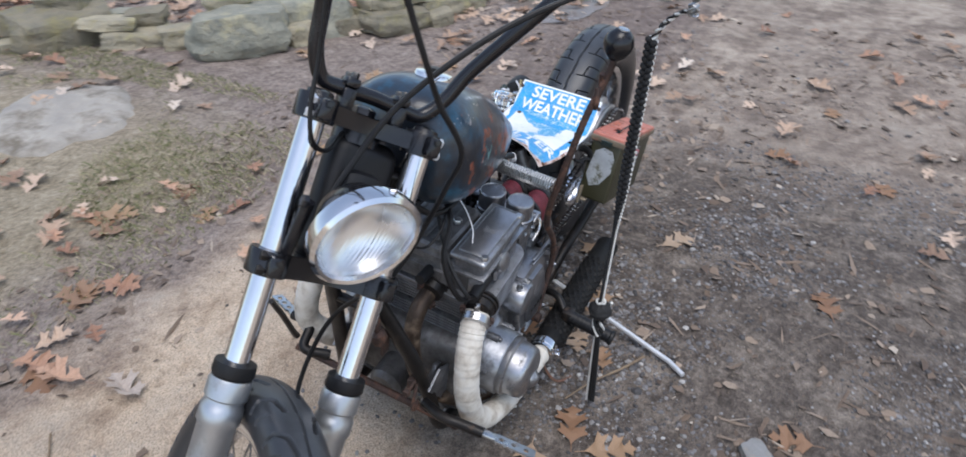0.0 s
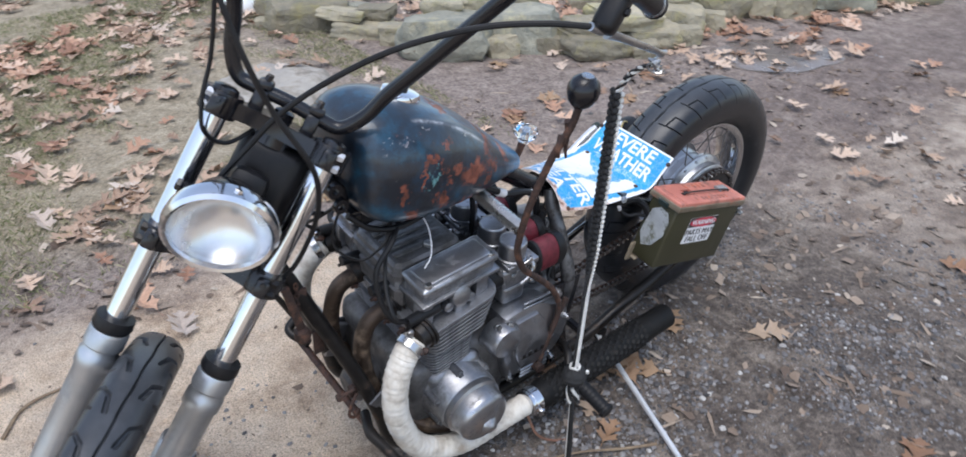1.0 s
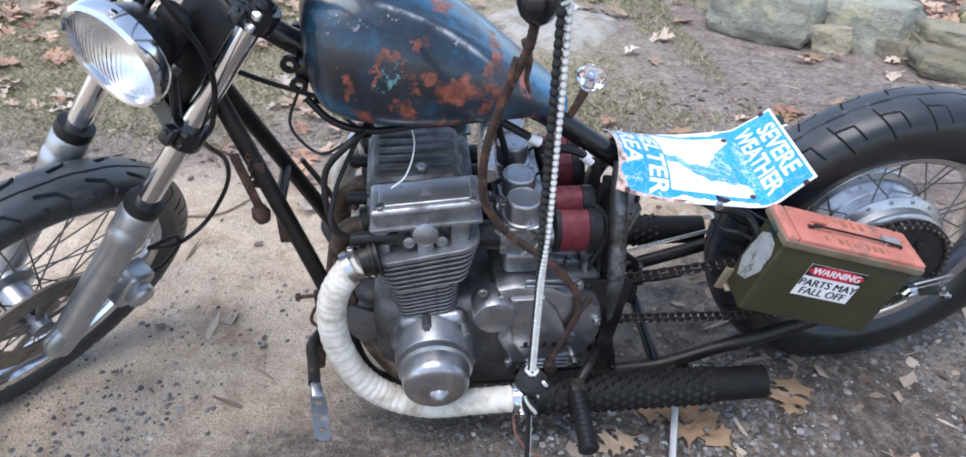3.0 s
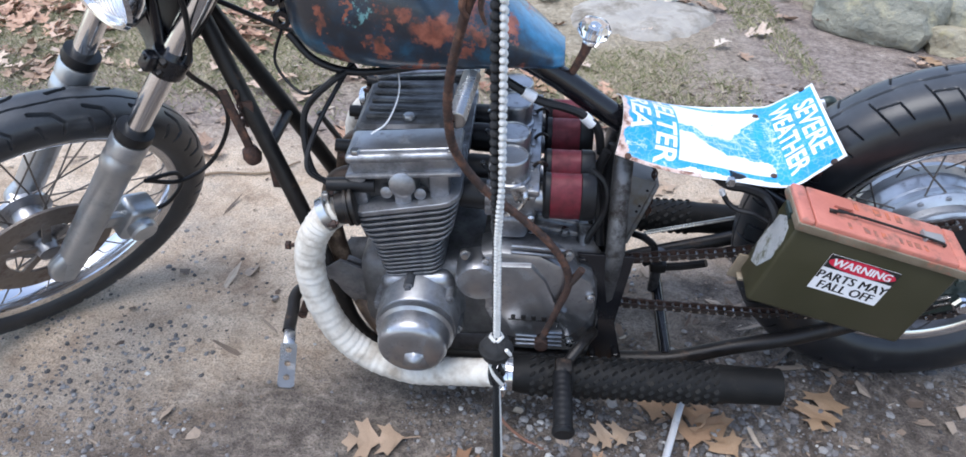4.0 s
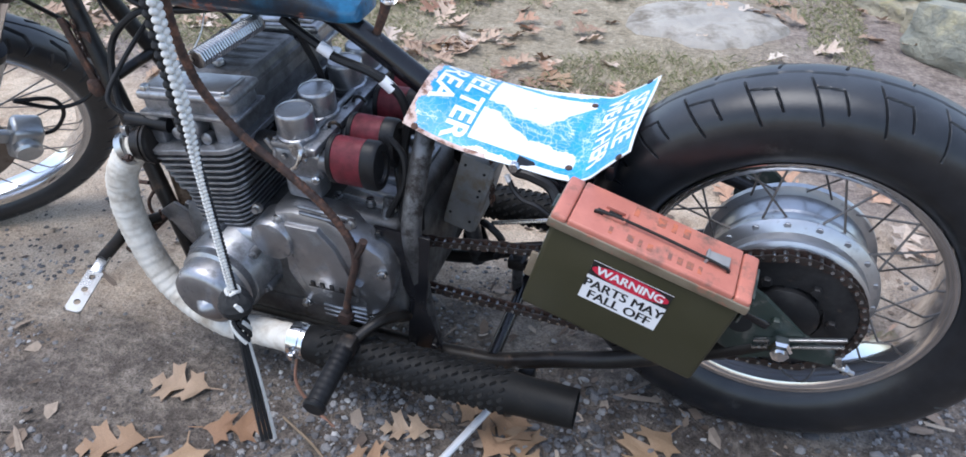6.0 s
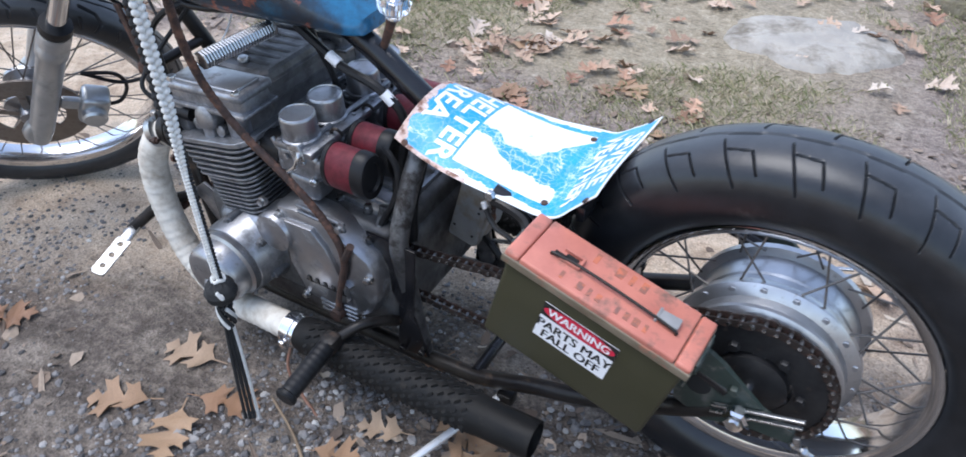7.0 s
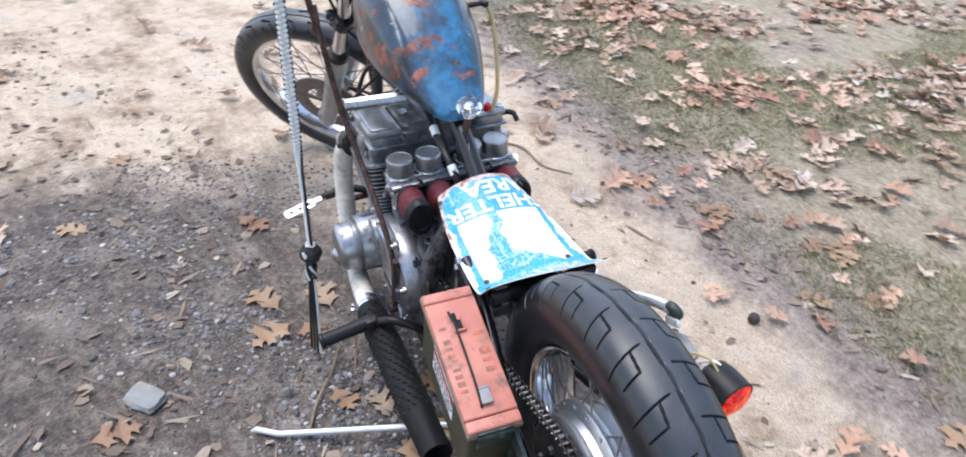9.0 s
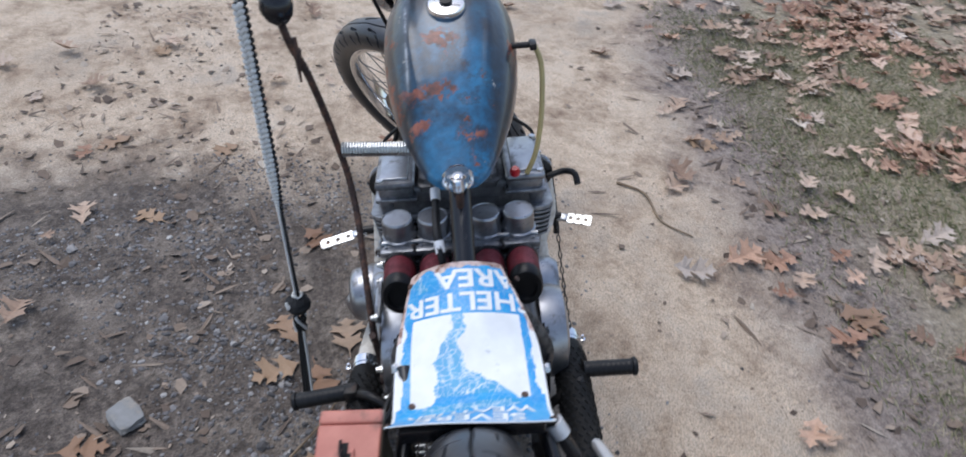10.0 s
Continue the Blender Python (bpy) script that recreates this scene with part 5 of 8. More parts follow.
# black shroud plates and loom behind the lamp
bm = nb()
block(bm, (0.058, 0.112, 0.200), FM @ pose(0.006, 0.014, -0.118), 0.026, 5)
block(bm, (0.035, 0.06, 0.09), FM @ pose(0.066, 0.0, -0.11), 0.016)
part("lamp_bracket", bm, BLACK_HOSE, bike, "rounded black shroud between the fork tubes")

bm = nb()
cal = FM @ pose(-0.052, 0.082, -0.632)
block(bm, (0.058, 0.055, 0.085), cal, 0.012, 3)
lathe(bm, [(0.026, 0.02), (0.026, 0.040), (0.022, 0.045), (0.0, 0.046)], cal @ basis((0, 0, 0), (0, 1, 0), (1, 0, 0)), 24)
block(bm, (0.05, 0.016, 0.03), cal @ pose(0.04, 0, 0.0), 0.004)
part("brake_caliper", bm, FORK_ALLOY, bike, "grey cast brake caliper behind the fork leg")

# ---- headlight
lamp_at = F(0.145, 0.0, -0.153)
lamp_way = (FWD * 0.92 + Vector((0, 0, -0.45)) - UPF * 0.05).normalized()
LM = basis(lamp_at, lamp_way, LAT) @ Matrix.Diagonal((0.88, 0.88, 0.9, 1))
bm = nb()
lathe(bm, [(0.0, -0.100), (0.030, -0.097), (0.052, -0.080), (0.066, -0.055), (0.076, -0.030), (0.082, -0.012), (0.080, -0.012)], LM, 44, capped=False)
headlight = part("headlight", bm, BLACK_PAINT, bike, "round headlight with chrome rim and ribbed glass lens")
bm = nb()
lathe(bm, [(0.084, -0.03), (0.089, -0.028), (0.093, -0.012), (0.092, 0.0), (0.086, 0.006), (0.081, 0.003), (0.079, -0.004), (0.083, -0.012), (0.084, -0.03)], LM, 60)
bolt(bm, LM @ V(0, 0.09, -0.01), UPF, 0.006, 0.006)
part("rim", bm, CHROME, headlight)
bm = nb()
lathe(bm, [(0.080, -0.006), (0.074, -0.020), (0.060, -0.038), (0.040, -0.053), (0.020, -0.061), (0.008, -0.063), (0.0, -0.0632)], LM, 48, capped=False)
part("reflector", bm, SATIN, headlight)
bm = nb()
n_r, n_a = 32, 96
rings = []
for back in (0, 1):
    for i in range(n_r + 1):
        r = 0.0802 * i / n_r
        row = []
        for j in range(n_a):
            a = 2 * math.pi * j / n_a
            x, y = r * math.cos(a), r * math.sin(a)
            dome = 0.014 * (1 - (r / 0.08) ** 2) - 0.005
            rib = 0.0005 * math.cos(x * 760) if back else 0.0
            row.append(LM @ V(x, y, dome - back * 0.004 + rib))
        rings.append(row)
vs = [[bm.verts.new(p) for p in row] for row in rings[1:n_r + 1]]
vb = [[bm.verts.new(p) for p in row] for row in rings[n_r + 2:]]
for grid in (vs, vb):
    for a, b in zip(grid, grid[1:]):
        for j in range(n_a):
            bm.faces.new((a[j], a[(j + 1) % n_a], b[(j + 1) % n_a], b[j]))
    bm.faces.new(grid[0])
for j in range(n_a):
    bm.faces.new((vs[-1][j], vs[-1][(j + 1) % n_a], vb[-1][(j + 1) % n_a], vb[-1][j]))
lens = part("lens", bm, LENS, headlight, angle=80)
lens.visible_shadow = False
for s in (1, -1):
    bm = nb()
    rod(bm, lamp_at + LAT * s * 0.062 - lamp_way * 0.060, F(0.05, s * 0.070, -0.215), 0.009, 10)
    bolt(bm, lamp_at + LAT * s * 0.066 - lamp_way * 0.058, LAT * s, 0.010, 0.008)
    part("mount", bm, BLACK_PAINT, headlight)

# ---- handlebar, in the fork's directions, leaning ahead above the yoke
def H(x, y, z):
    return F(x + 0.2 * max(0.0, z - 0.05), y, z)


BAR = [(0.018, 0.0, 0.043), (0.018, 0.05, 0.041), (0.018, 0.084, 0.044), (0.024, 0.108, 0.078), (0.034, 0.122, 0.125), (0.059, 0.141, 0.178), (0.118, 0.177, 0.283), (0.166, 0.208, 0.370),
       (0.178, 0.232, 0.402), (0.174, 0.262, 0.414), (0.152, 0.315, 0.415), (0.060, 0.388, 0.425)]
bm = nb()
whole = [H(x, -y, z) for x, y, z in BAR[:0:-1]] + [H(*p) for p in BAR]
tube(bm, whole, 0.0115, 14, 8)
handlebar = part("handlebar", bm, BLACK_PAINT, bike, "tall narrow black handlebar turned to the left")
for s in (1, -1):
    a, b = H(0.146, s * 0.330, 0.412), H(0.045, s * 0.398, 0.428)
    bm = nb()
    tube(bm, [a + (b - a) * k / 12 for k in range(13)], lambda q: 0.0165 + 0.0004 * math.cos(q * 90) + (0.003 if q > 0.96 else 0), 14, 3)
    grip = part("grip", bm, BLACK_HOSE, handlebar)
    bm = nb()
    lathe(bm, [(0.0175, -0.016), (0.0182, -0.015), (0.0182, -0.010), (0.0175, -0.009)], basis(b, b - a), 18)
    part("ring", bm, DULL_CHROME, grip)
    bm = nb()
    c = H(0.160, s * 0.316, 0.374)
    pm = basis(c, UPF, b - a)
    block(bm, (0.034, 0.034, 0.066), pm, 0.011, 3)
    lathe(bm, [(0.013, -0.014), (0.020, -0.014), (0.020, 0.014), (0.013, 0.014)], basis(H(0.160, s * 0.318, 0.408), b - a), 16)
    bolt(bm, pm @ V(0.0, -0.017, 0.004), pm.to_3x3() @ V(0, -1, 0), 0.006, 0.005)
    part("lever_perch", bm, BLACK_HOSE, handlebar)
    bm = nb()
    tube(bm, [H(0.155, s * 0.330, 0.345), H(0.133, s * 0.352, 0.353), H(0.114, s * 0.390, 0.362), H(0.084, s * 0.434, 0.372)], lambda q: 0.0088 - 0.0035 * q + (0.004 if q > 0.97 else 0), 10, 6, flat=0.55)
    part("brake_lever" if s < 0 else "clutch_lever", bm, DULL_CHROME, handlebar)
    bm = nb()
    rod(bm, H(0.163, s * 0.318, 0.343), H(0.182, s * 0.296, 0.338), 0.006, 10)
    part("cable_adjuster", bm, DULL_CHROME, handlebar)
    bm = nb()
    block(bm, (0.030, 0.022, 0.036), FM @ pose(0.020, s * 0.042, 0.026), 0.005)
    block(bm, (0.034, 0.024, 0.016), FM @ pose(0.020, s * 0.042, 0.052), 0.006)
    for dx in (-0.011, 0.011):
        bolt(bm, F(0.020 + dx, s * 0.042, 0.058), UPF, 0.006, 0.009)
    part("riser", bm, BLACK_PAINT, handlebar)


def cable(name, pts, r, material=BLACK_HOSE, label="", parent=bike):
    bm = nb()
    tube(bm, pts, r, 8, 8)
    return part(name, bm, material, parent, label)


cable("clutch_cable", [H(0.180, 0.298, 0.339), H(0.176, 0.246, 0.314), H(0.165, 0.180, 0.272), H(0.150, 0.110, 0.208), H(0.135, 0.058, 0.142), H(0.115, 0.008, 0.056), H(0.09, -0.018, -0.02), H(0.06, -0.04, -0.14), V(1.20, -0.03, 0.70), V(1.10, -0.03, 0.66)], 0.0045)
cable("throttle_cable", [H(0.165, -0.300, 0.39), F(0.205, -0.200, 0.31), F(0.158, -0.176, 0.231), F(0.118, -0.146, 0.143), F(0.088, -0.120, 0.06), F(0.078, -0.108, 0.0), F(0.068, -0.088, -0.045), F(0.045, -0.055, -0.052), F(0.02, -0.03, -0.02)], 0.0034)
cable("brake_hose", [F(0.250, -0.280, 0.365), F(0.285, -0.190, 0.235), F(0.270, -0.105, 0.138), F(0.250, -0.050, 0.085), F(0.225, 0.0, 0.045), F(0.195, 0.068, 0.002), F(0.132, 0.099, -0.048), F(0.088, 0.114, -0.10), H(0.045, 0.118, -0.18), H(0.018, 0.105, -0.233), H(-0.08, 0.10, -0.30),
                     H(-0.133, 0.10, -0.378), H(-0.143, 0.10, -0.473), H(-0.09, 0.105, -0.512), H(-0.010, 0.105, -0.495)], 0.0042)
cable("caliper_hose", [H(-0.010, 0.105, -0.495), H(-0.073, 0.10, -0.493), H(-0.102, 0.10, -0.53), H(-0.10, 0.095, -0.59), H(-0.075, 0.085, -0.625)], 0.0042)

# ---- frame tubes
bm = nb()
tube(bm, [F(-0.015, 0, -0.05), (1.08, 0, 0.755), (0.90, 0, 0.70), (0.78, 0, 0.672), (0.70, 0, 0.630), (0.62, 0, 0.574), (0.560, 0, 0.532)], 0.020, 16, 6)
part("backbone_tube", bm, BLACK_PAINT, bike)
for s in (1, -1):
    lift = 0.0 if s > 0 else 1.0  # the right-hand rail is bent up higher
    bm = nb()
    pts = [(1.262, s * 0.010, 0.738), (1.213, s * 0.036, 0.610), (1.165, s * 0.062, 0.485), (1.118, s * 0.088, 0.360), (1.078, s * 0.108, 0.235), (1.048, s * 0.118, 0.125), (0.99, s * 0.12, 0.080),
           (0.80, s * 0.12, 0.076), (0.60, s * 0.12, 0.076 + 0.015 * lift), (0.50, s * 0.12, 0.082 + 0.050 * lift), (0.43, s * 0.121, 0.093 + 0.062 * lift), (0.33, s * 0.123, 0.136 + 0.050 * lift), (0.23, s * 0.130, 0.180 + 0.036 * lift), (0.10, s * 0.142, 0.262), (0.02, s * 0.142, 0.315)]
    tube(bm, pts, 0.0148, 14, 6)
    part("cradle_tube", bm, WORN_BLACK, bike, "black downtube and lower rail worn to bare steel")
    bm = nb()
    tube(bm, [(0.565, s * 0.028, 0.548), (0.571, s * 0.050, 0.51), (0.574, s * 0.092, 0.45), (0.575, s * 0.132, 0.37), (0.575, s * 0.128, 0.30), (0.572, s * 0.121, 0.20), (0.56, s * 0.12, 0.09)], 0.0165, 12, 6)
    part("seat_post", bm, BARE_STEEL, bike, "seat post worn to bare streaked steel")
    bm = nb()
    tube(bm, [(0.412, s * 0.103, 0.512 if s > 0 else 0.488), (0.36, s * 0.100, 0.490 if s > 0 else 0.472), (0.30, s * 0.105, 0.455), (0.12, s * 0.138, 0.385), (0.03, s * 0.145, 0.350)], 0.012, 12, 6)
    stay = part("upper_stay", bm, BLACK_PAINT, bike)
    bm = nb()
    bolt(bm, (0.410, s * 0.114, 0.513 if s > 0 else 0.488), (0, s, 0.1), 0.0085, 0.008)
    part("stay_bolt", bm, DULL_CHROME, stay)
    bm = nb()
    tube(bm, [(0.414, s * 0.10, 0.511 if s > 0 else 0.487), (0.451, s * 0.062, 0.498), (0.50, s * 0.05, 0.510), (0.568, s * 0.04, 0.530)], 0.006, 8)
    part("seat_rail", bm, WORN_BLACK, bike)
    bm = nb()
    plate = [(0.638, 0.365), (0.541, 0.362), (0.552, 0.269), (0.560, 0.20), (0.536, 0.105), (0.604, 0.091), (0.586, 0.219), (0.610, 0.280)]
    prism(bm, [(x, -z) for x, z in plate], 0.005, basis((0, s * 0.138, 0), (0, 1, 0), (1, 0, 0)), 0.0015)
    for x, z in ((0.628, 0.354), (0.548, 0.115), (0.59, 0.105)):
        bolt(bm, (x, s * 0.1405, z), (0, s, 0), 0.007, 0.007)
    part("engine_plate", bm, BLACK_PAINT, bike, "flat black steel engine mounting plate")
    bm = nb()
    axle_plate = [(0.085, 0.40), (0.06, 0.425), (0.02, 0.40), (-0.04, 0.345), (-0.085, 0.325), (-0.09, 0.300), (-0.02, 0.300), (0.03, 0.275), (0.075, 0.300)]
    prism(bm, [(x + 0.022, -z) for x, z in axle_plate], 0.007, basis((0, s * 0.150, 0), (0, 1, 0), (1, 0, 0)), 0.0015)
    bolt(bm, (0.022, s * 0.1535, 0.363), (0, s, 0), 0.008, 0.008)
    plate_part = part("axle_plate", bm, GREEN_STEEL, bike, "chipped green axle plate with adjuster slot")
    # flat dark disc painted in for the shade of a hole
    bm = nb()
    lathe(bm, [(0.0, 0), (0.017, 0), (0.017, 0.0008), (0.0, 0.0008)], along_y(0.067, s * 0.1537, 0.345, s), 24)
    part("hole_shade_disc", bm, NEAR_BLACK, plate_part)
    bm = nb()
    for dz in (-0.007, 0.007):
        block(bm, (0.12, 0.006, 0.004), pose(-0.013, s * 0.158, 0.335 + dz, 0, 18, 0), 0.001)
    block(bm, (0.008, 0.006, 0.018), pose(-0.070, s * 0.158, 0.317, 0, 18, 0), 0.001)
    rod(bm, (-0.063, s * 0.158, 0.31), (-0.093, s * 0.158, 0.30), 0.004, 8)
    bolt(bm, (-0.078, s * 0.158, 0.305), (-1, 0, -0.3), 0.008, 0.006)
    part("chain_adjuster", bm, DULL_CHROME, bike)
bm = nb()
rod(bm, (0.448, -0.12, 0.095), (0.448, 0.12, 0.095), 0.012, 12)
part("cross_tube", bm, BLACK_PAINT, bike)
bm = nb()
rod(bm, (0.456, -0.06, 0.205), (0.458, -0.06, 0.095), 0.0105, 14)
strut = part("centre_strut", bm, BARE_STEEL, bike, "bare grey steel strut")
bm = nb()
block(bm, (0.034, 0.034, 0.024), pose(0.457, -0.06, 0.168), 0.006)
tube(bm, [(0.452, -0.055, 0.165), (0.41, -0.045, 0.180), (0.37, -0.03, 0.205)], 0.008, 8)
part("clamp_arm", bm, WORN_BLACK, strut)
bm = nb()
rod(bm, (0.626, 0.095, 0.388), (0.630, 0.122, 0.345), 0.0105, 14)
lathe(bm, [(0.0135, 0), (0.0135, 0.006), (0.0105, 0.008)], basis((0.626, 0.095, 0.384), (-0.07, -0.5, 0.85)), 16)
part("steel_spacer", bm, BARE_STEEL, bike)
bm = nb()
rod(bm, (1.17, -0.07, 0.50), (1.17, 0.07, 0.50), 0.010, 10)
part("frame_brace", bm, WORN_BLACK, bike)
for size, x, y, z in (((0.02, 0.006, 0.05), 1.195, 0.055, 0.56), ((0.022, 0.006, 0.06), 1.17, 0.055, 0.44), ((0.018, 0.012, 0.03), 1.122, 0.090, 0.30)):
    bm = nb()
    block(bm, size, pose(x, y, z), 0.002)
    part("frame_tab", bm, RUST, bike)

# ---- engine
engine = sub("engine", bike, "four-cylinder air-cooled engine with stained alloy cases")
bm = nb()
block(bm, (0.43, 0.30, 0.19), pose(0.805, 0, 0.235), 0.03, 4)
block(bm, (0.24, 0.27, 0.07), pose(0.86, 0, 0.115), 0.02, 3)
block(bm, (0.20, 0.26, 0.06), pose(0.70, 0, 0.345, 0, -6, 0), 0.015, 3)
# darker than the cast alloy: shade on the engine's front is in this colour
part("crankcase", bm, ENGINE_DARK, engine)
bm = nb()
lathe(bm, [(0.066, 0.202), (0.068, 0.206), (0.068, 0.224), (0.062, 0.228), (0.0605, 0.252), (0.057, 0.262), (0.048, 0.268), (0.030, 0.271), (0.0, 0.272)], along_y(0.911, 0, 0.235), 64)
part("generator_cover", bm, POLISHED, engine, "domed brushed alloy generator cover")
bm = nb()
loft(bm, [[V(0.906 + k * px, y, 0.222 + k * pz) for px, pz in ((-0.030, -0.026), (0.0, -0.036), (0.028, -0.024), (0.020, 0.016), (0.0, 0.022), (-0.020, 0.016))] for k, y in ((0.95, 0.262), (0.74, 0.273), (0.48, 0.280), (0.26, 0.284), (0.08, 0.285))])
part("cover_boss", bm, POLISHED, engine, angle=85)
bm = nb()
lathe(bm, [(0.0, 0.10), (0.084, 0.10), (0.082, 0.150), (0.075, 0.158), (0.072, 0.208), (0.070, 0.211), (0.0, 0.211)], along_y(0.911, 0, 0.235), 56)
block(bm, (0.135, 0.16, 0.08), pose(0.912, 0.088, 0.272, 0, 6, 0), 0.022, 4)
for a in range(20, 380, 60):
    c = V(0.911 + 0.074 * math.cos(radians(a)), 0.168, 0.235 + 0.074 * math.sin(radians(a)))
    lug = nb()
    lathe(lug, [(0.009, -0.03), (0.009, 0.018), (0.0055, 0.019), (0.0055, 0.025), (0.0, 0.025)], basis(c, (0, 1, 0)), 12)
    part("case_screw", lug, CAST, engine)
part("generator_case", bm, CAST, engine)
bm = nb()
round_end = [(0.676 + 0.078 * math.cos(radians(a)), -0.278 + 0.098 * math.sin(radians(a))) for a in range(215, 75, -14)]
prism(bm, [(0.800, -0.385), (0.765, -0.392), (0.700, -0.388), *round_end, (0.730, -0.178), (0.775, -0.185), (0.792, -0.26)], 0.055, basis((0, 0.150, 0), (0, 1, 0), (1, 0, 0)), 0.014)
prism(bm, [(0.775, -0.370), (0.715, -0.372), (0.690, -0.340), (0.660, -0.262), (0.664, -0.225), (0.700, -0.205), (0.745, -0.212), (0.768, -0.262)], 0.014, basis((0, 0.181, 0), (0, 1, 0), (1, 0, 0)), 0.006)
part("sprocket_cover", bm, POLISHED, engine, "bare alloy sprocket cover")
bm = nb()
prism(bm, [(0.760, -0.350), (0.735, -0.356), (0.690, -0.285), (0.650, -0.268), (0.652, -0.262), (0.700, -0.272)], 0.012, basis((0, 0.180, 0), (0, 1, 0), (1, 0, 0)), 0.003)
for k in range(4):
    block(bm, (0.085, 0.006, 0.006), pose(0.695, 0.178, 0.172 + 0.011 * k), 0.002, 1)
for k in range(2):
    block(bm, (0.10, 0.008, 0.007), pose(0.70, 0.172, 0.388 + 0.013 * k, 0, -3, 0), 0.002, 1)
part("cover_rib", bm, CAST, engine)
bm = nb()
for k in range(5):
    block(bm, (0.008, 0.003, 0.011), pose(0.742 - 0.018 * k, 0.1885, 0.252), 0.0008, 1)
block(bm, (0.09, 0.0015, 0.0025), pose(0.706, 0.1883, 0.2455), 0.0005, 1)
part("maker_mark", bm, WORN_BLACK, engine)
bm = nb()
lathe(bm, [(0.041, 0.145), (0.040, 0.186), (0.036, 0.194), (0.02, 0.198), (0.0, 0.199)], along_y(0.802, 0, 0.333), 40)
part("starter_gear_cover", bm, POLISHED, engine)
bm = nb()
lathe(bm, [(0.098, 0.14), (0.098, 0.17), (0.09, 0.19), (0.06, 0.198), (0.0, 0.20)], along_y(0.74, 0, 0.245, -1), 48)
part("clutch_cover", bm, POLISHED, engine)
bm = nb()
lathe(bm, [(0.06, 0.14), (0.06, 0.185), (0.05, 0.20), (0.0, 0.204)], along_y(0.898, 0, 0.240, -1), 40)
part("points_cover", bm, POLISHED, engine)

# cylinders and head: fins are plates of their own
bm = nb()
block(bm, (0.092, 0.27, 0.20), pose(0.925, 0, 0.385, 0, 10, 0), 0.008)
# near-black block, so the shade between the fins is in its colour
part("cylinder_block", bm, WORN_BLACK, engine)


def fin_mesh(name, lx, ly, th, material, r=0.034):
    bm = nb()
    poly = []
    for cx, cy, a0 in ((lx / 2 - r, ly / 2 - r, 0), (-lx / 2 + r, ly / 2 - r, 90), (-lx / 2 + r, -ly / 2 + r, 180), (lx / 2 - r, -ly / 2 + r, 270)):
        poly += [(cx + r * math.cos(radians(a0 + 22.5 * k)), cy + r * math.sin(radians(a0 + 22.5 * k))) for k in range(5)]
    prism(bm, poly, th, Matrix(), th * 0.25)
    me = bpy.data.meshes.new(name)
    bmesh.ops.recalc_face_normals(bm, faces=bm.faces)
    bm.to_mesh(me)
    bm.free()
    me.materials.append(material)
    return me


low_fin, high_fin = fin_mesh("cylinder_fin", 0.172, 0.335, 0.0032, FIN_ALLOY), fin_mesh("head_fin", 0.205, 0.372, 0.0038, FIN_ALLOY)
for k in range(8):
    piece("cylinder_fin", low_fin, pose(0.921 + 0.0008 * k, 0, 0.314 + 0.0098 * k, 0, 11, 0) @ Matrix.Diagonal((0.66 + 0.014 * k, 0.95 + 0.004 * k, 1, 1)), engine)
for k in range(7):
    piece("head_fin", high_fin, pose(0.918 + 0.001 * k, 0, 0.402 + 0.0125 * k, 0, 11, 0) @ Matrix.Diagonal((0.70 + 0.038 * k, 0.95 + 0.008 * k, 2.2 if k == 6 else 1, 1)), engine)
bm = nb()
block(bm, (0.150, 0.295, 0.075), pose(0.927, 0, 0.508, 0, 7, 0), 0.012, 3)
part("cylinder_head", bm, ENGINE_DARK, engine)
